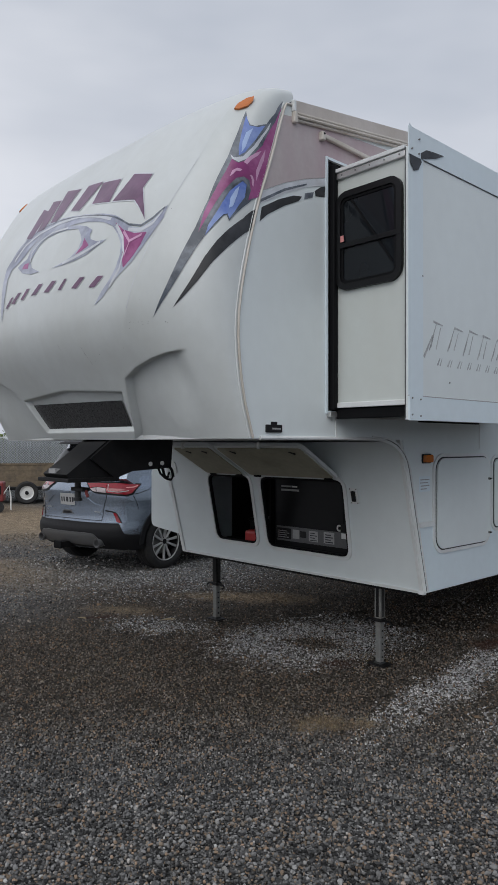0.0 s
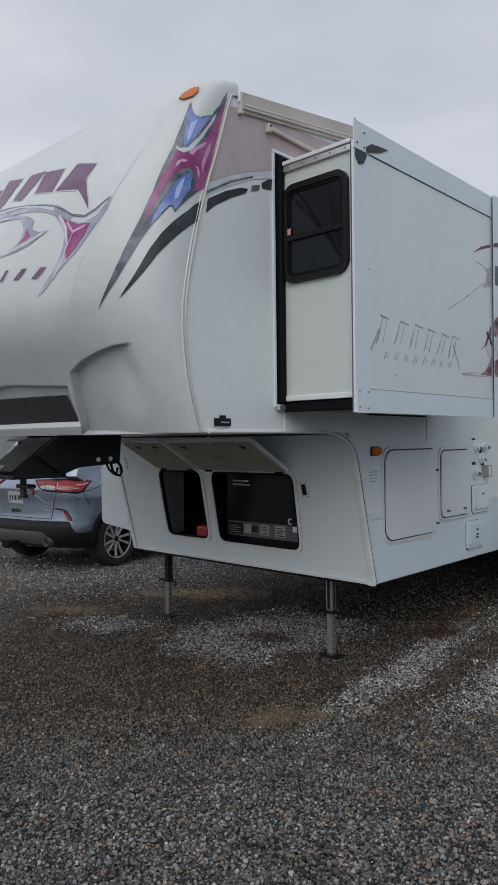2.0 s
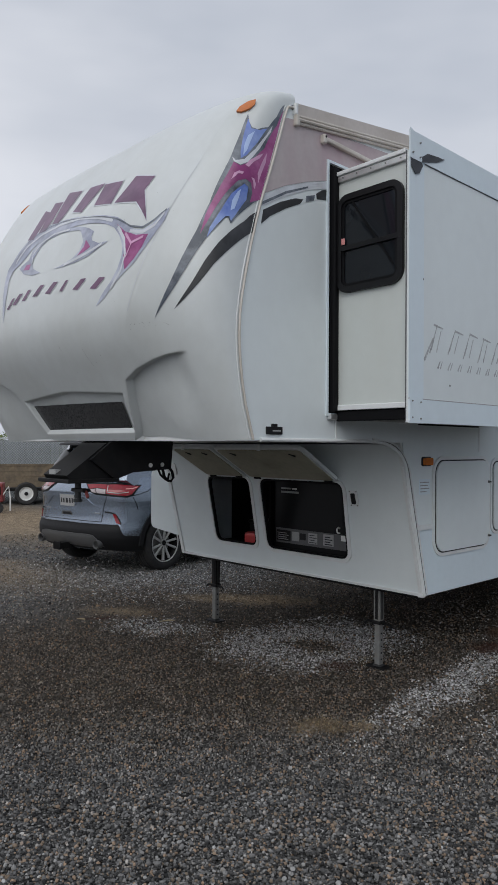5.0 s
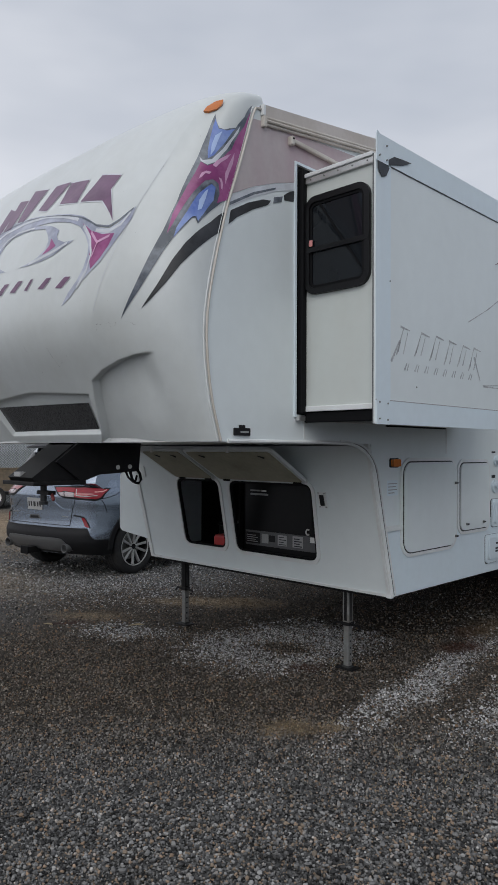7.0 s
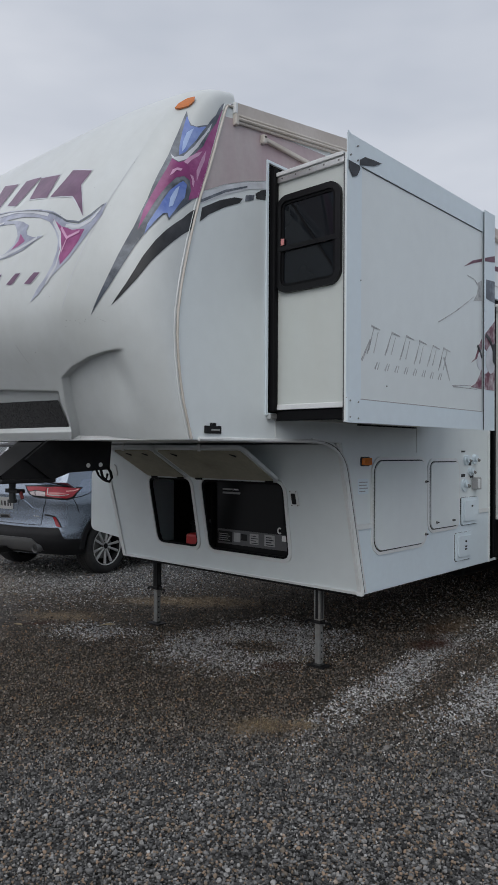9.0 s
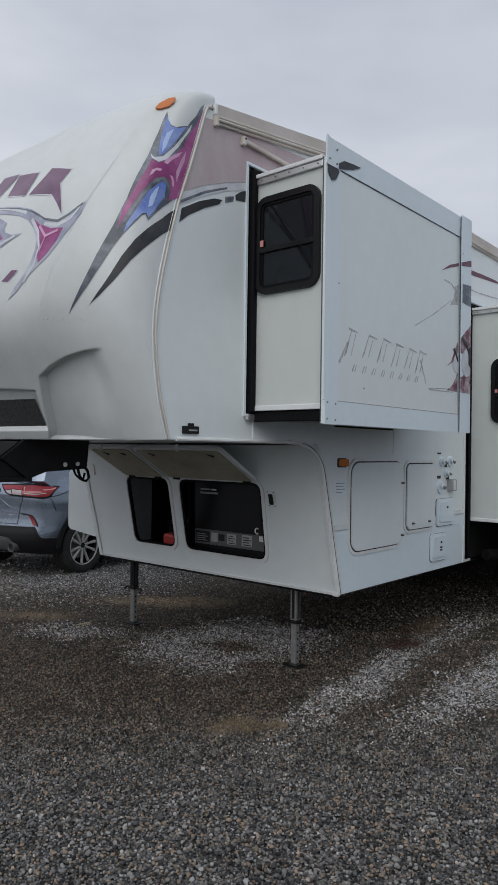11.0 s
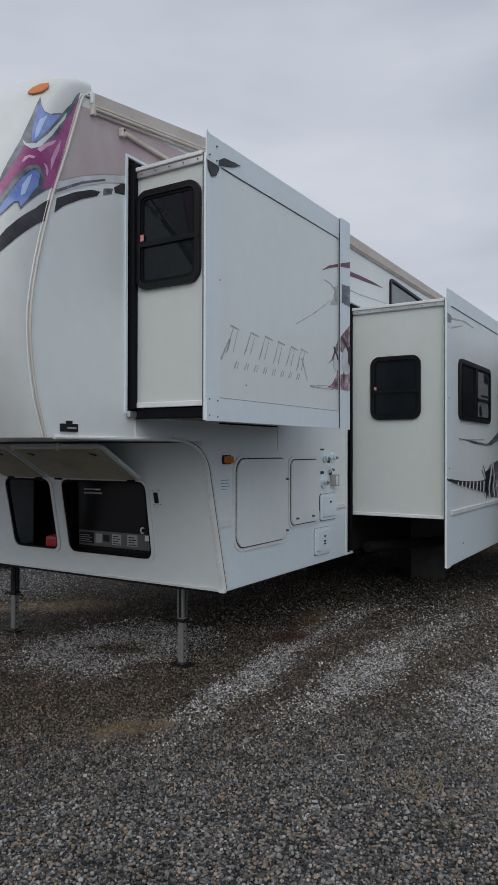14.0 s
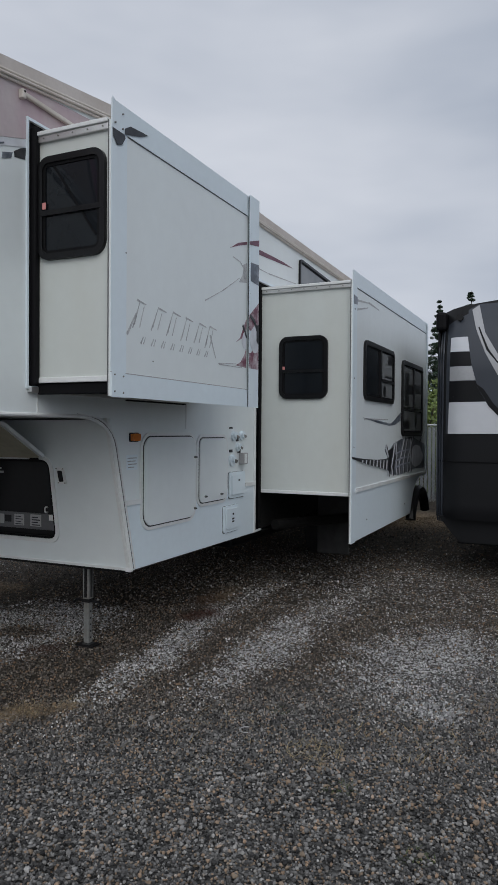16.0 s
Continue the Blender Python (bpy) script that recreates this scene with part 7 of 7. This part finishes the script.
def conifer(x, y, high, seed):
    t_ = thing("conifer_tree", x, y, 0, "tall dark green conifer behind the fence", "tree", group="conifers behind the fence")
    part("trunk", R((0, 0, -0.1), (0.05, 0, high * 0.97), 0.16, 0.015, n=10), "bark", t_)
    r = random.Random(seed)
    clumps = []
    bm = bmesh.new()
    z = high * 0.12
    while z < high * 0.99:
        reach = (1 - z / high) ** 0.85 * high * 0.19 * r.uniform(0.75, 1.25) + 0.03
        for k in range(8):
            a = r.uniform(0, 2 * math.pi)
            q = reach * r.uniform(0.35, 1.15)
            rod(bm, (0.0, 0.0, z), (q * math.cos(a), q * math.sin(a), z - 0.18 * q), 0.018, 0.004, n=5)
            for f in (0.35, 0.65, 0.95):
                clumps.append((q * f * math.cos(a), q * f * math.sin(a), z - r.uniform(0.0, 0.6) * q * f, 0.03 + 0.17 * reach * (0.5 + 0.5 * f)))
        z += r.uniform(0.14, 0.34)
    tagged(part("limb", bm, "bark", t_), kind="stuff")
    leaves("crown", "needle", t_, clumps, 30000, 0.055, seed, 0.7)


conifer(-3.75, 33.0, 8.3, 3)
conifer(-2.6, 36.0, 9.5, 4)
conifer(-4.9, 34.0, 7.4, 6)


def bush(x, y, high, wide, seed, label):
    t_ = thing("bush", x, y, 0, label, "bush", group="bushes behind the fence")
    r = random.Random(seed)
    bm, clumps = bmesh.new(), []
    for k in range(26):
        a, q = r.uniform(0, 2 * math.pi), wide * math.sqrt(r.random())
        z = high * (0.25 + 0.72 * r.random()) * (1 - 0.35 * (q / wide) ** 2)
        rod(bm, (0.3 * q * math.cos(a), 0.3 * q * math.sin(a), -0.05), (q * math.cos(a), q * math.sin(a), z), 0.03, 0.008, n=5)
        clumps.append((q * math.cos(a), q * math.sin(a), z, 0.22 * high * r.uniform(0.7, 1.2)))
        clumps.append((0.6 * q * math.cos(a), 0.6 * q * math.sin(a), 0.55 * z, 0.2 * high))
    part("stem", bm, "bark", t_)
    leaves("crown", "leaf", t_, clumps, 9000, 0.07, seed, 0.9)


for k, (x, y, h, w) in enumerate(((-1.2, 14.0, 2.9, 1.5), (1.4, 14.4, 2.5, 1.5), (-3.6, 14.2, 2.4, 1.4), (-20.5, 5.6, 2.2, 1.3), (-21.5, 3.4, 2.3, 1.4), (-19.0, 7.8, 1.9, 1.1))):
    bush(x, y, h, w, 20 + k, "green leafy bush behind the grey fence")

# ---- litter and plants on the gravel ----
def litter(x, y, size, turn, mat, label, category):
    t_ = thing("dry_leaf" if category == "leaf" else "wire_loop", x, y, 0.012, label, category, turn)
    return t_


for x, y, s, a in ((-3.07, -0.75, 0.05, 20), (-2.49, -0.22, 0.07, 60)):
    t_ = litter(x, y, s, a, "straw", "curled pale dry leaf lying on gravel", "leaf")
    part("blade", plate([[(-s, 0), (-0.3 * s, -0.35 * s), (0.6 * s, -0.25 * s), (s, 0.05 * s), (0.4 * s, 0.4 * s), (-0.4 * s, 0.3 * s)]], lambda p, q, d: (p, q, 0.012 + d + 3 * q * q / s * 0.3), 0, 0.002), "straw", t_)
t_ = litter(1.16, -0.68, 0.05, 0, "whitepaint", "thin white wire loop lying on gravel", "wire")
part("wire", tube([(0.035 * math.cos(radians(a)), 0.035 * math.sin(radians(a)), 0.018) for a in range(90, 321, 20)], 0.0028, 6), "label", t_)


def tufts(name, mat, places, seed, label):
    """Thin blades in tufts, one piece of stuff."""
    g = random.Random(seed)
    verts, faces = [], []
    for x, y, r_, n_, h in places:
        for _ in range(n_):
            a, q = g.uniform(0, 6.283), r_ * math.sqrt(g.random())
            px, py = x + q * math.cos(a), y + q * math.sin(a)
            b, l_ = g.uniform(0, 6.283), h * g.uniform(0.4, 1.2)
            dx, dy, z = l_ * math.cos(b), l_ * math.sin(b), 0.008 + h * g.uniform(0.05, 0.35)
            i = len(verts)
            verts += [(px - 0.002, py, 0.008), (px + 0.002, py + 0.002, 0.008), (px + dx, py + dy, z)]
            faces.append((i, i + 1, i + 2))
    me = bpy.data.meshes.new(name)
    me.from_pydata(verts, [], faces)
    me.materials.append(M[mat])
    ob = new(name, me)
    tagged(ob, label, "grass", kind="stuff")


tufts("dry_straw", "straw", [(-0.08, -0.92, 0.13, 90, 0.045), (0.10, -0.76, 0.09, 50, 0.045), (-0.7, -1.0, 0.5, 90, 0.06), (-1.6, -1.2, 0.6, 90, 0.06), (1.55, -0.75, 0.15, 90, 0.10), (1.9, -0.35, 0.3, 120, 0.08), (1.0, -0.8, 0.5, 90, 0.07), (-0.55, 0.25, 0.15, 60, 0.06), (2.3, 0.1, 0.3, 80, 0.07)], 8, "dry straw tufts among the gravel")
tufts("small_weeds", "weed", [(1.75, -1.0, 0.08, 80, 0.04), (2.15, -1.35, 0.07, 60, 0.04), (2.55, -0.9, 0.08, 50, 0.04), (1.2, -0.35, 0.06, 40, 0.04), (2.4, -0.55, 0.07, 50, 0.04)], 9, "small green weeds among the gravel")

# ---- loose stones ----
def scatter(name, bands, seed, mat, label):
    """Loose stones in rings of the yard about a spot beside the trailer: (inner, outer, stones a square metre, size)."""
    g = np.random.default_rng(seed)
    t0 = (1 + 5 ** 0.5) / 2
    ico = np.array([(-1, t0, 0), (1, t0, 0), (-1, -t0, 0), (1, -t0, 0), (0, -1, t0), (0, 1, t0), (0, -1, -t0), (0, 1, -t0), (t0, 0, -1), (t0, 0, 1), (-t0, 0, -1), (-t0, 0, 1)]) / math.hypot(1, t0)
    tri = np.array([(0, 11, 5), (0, 5, 1), (0, 1, 7), (0, 7, 10), (0, 10, 11), (1, 5, 9), (5, 11, 4), (11, 10, 2), (10, 7, 6), (7, 1, 8), (3, 9, 4), (3, 4, 2), (3, 2, 6), (3, 6, 8), (3, 8, 9), (4, 9, 5), (2, 4, 11), (6, 2, 10), (8, 6, 7), (9, 8, 1)])
    cube = np.array([(x, y, z) for z in (-1, 1) for x, y in ((-1, -1), (1, -1), (1, 1), (-1, 1))]) * np.array([0.62, 0.62, 0.62])
    cube[4:, :2] *= 0.72
    quad = np.array([(4, 5, 6), (4, 6, 7), (0, 1, 5), (0, 5, 4), (1, 2, 6), (1, 6, 5), (2, 3, 7), (2, 7, 6), (3, 0, 4), (3, 4, 7)])
    vs, fs, base = [], [], 0
    for r0, r1, dens, size in bands:
        a0, a1 = radians(-8), radians(76)
        count = int(dens * (a1 - a0) * (r1 * r1 - r0 * r0) / 2)
        r = np.sqrt(g.uniform(r0 * r0, r1 * r1, count))
        a = g.uniform(a0, a1, count)
        pos = np.stack([2.6 - r * np.sin(a), -3.92 + r * np.cos(a), np.zeros(count)], 1)
        s = size * np.exp(g.normal(0, 0.26, count))
        form, sides = (ico, tri) if r0 < 3 else (cube, quad)
        k = len(form)
        shape = form[None] * g.uniform(0.72, 1.25, (count, k, 1)) * np.stack([g.uniform(0.8, 1.25, count), g.uniform(0.65, 1.0, count), g.uniform(0.55, 0.95, count)], 1)[:, None]
        yaw, tilt = g.uniform(0, 2 * math.pi, count), g.normal(0, 0.35, count)
        cy, sy, ct, st = np.cos(yaw), np.sin(yaw), np.cos(tilt), np.sin(tilt)
        x, y, z = shape[..., 0], shape[..., 1], shape[..., 2]
        y, z = y * ct[:, None] - z * st[:, None], y * st[:, None] + z * ct[:, None]
        x, y = x * cy[:, None] - y * sy[:, None], x * sy[:, None] + y * cy[:, None]
        p = np.stack([x, y, z], 2) * s[:, None, None] + pos[:, None]
        p[..., 2] += (s * 2.3 * g.uniform(0, 1, count) ** 1.3)[:, None]
        vs.append(p.reshape(-1, 3))
        fs.append((sides[None] + base + k * np.arange(count)[:, None, None]).reshape(-1, 3))
        base += k * count
    vs, fs = np.concatenate(vs), np.concatenate(fs)
    me = bpy.data.meshes.new(name)
    me.vertices.add(len(vs))
    me.vertices.foreach_set("co", vs.ravel())
    me.loops.add(len(fs) * 3)
    me.loops.foreach_set("vertex_index", fs.ravel())
    me.polygons.add(len(fs))
    me.polygons.foreach_set("loop_start", np.arange(0, 3 * len(fs), 3))
    me.polygons.foreach_set("use_smooth", np.zeros(len(fs), bool))
    me.update(calc_edges=True)
    me.materials.append(mat)
    return tagged(new(name, me), label, "gravel", kind="stuff")


scatter("gravel_stones", [(2.0, 3.2, 10000, 0.0061), (3.2, 4.2, 10000, 0.0060), (4.2, 6.2, 5000, 0.0062), (6.2, 9.0, 1400, 0.0075), (9.0, 13.0, 400, 0.0105)], 11, gravel_material("loose_gravel", True), "loose grey crushed gravel stones")
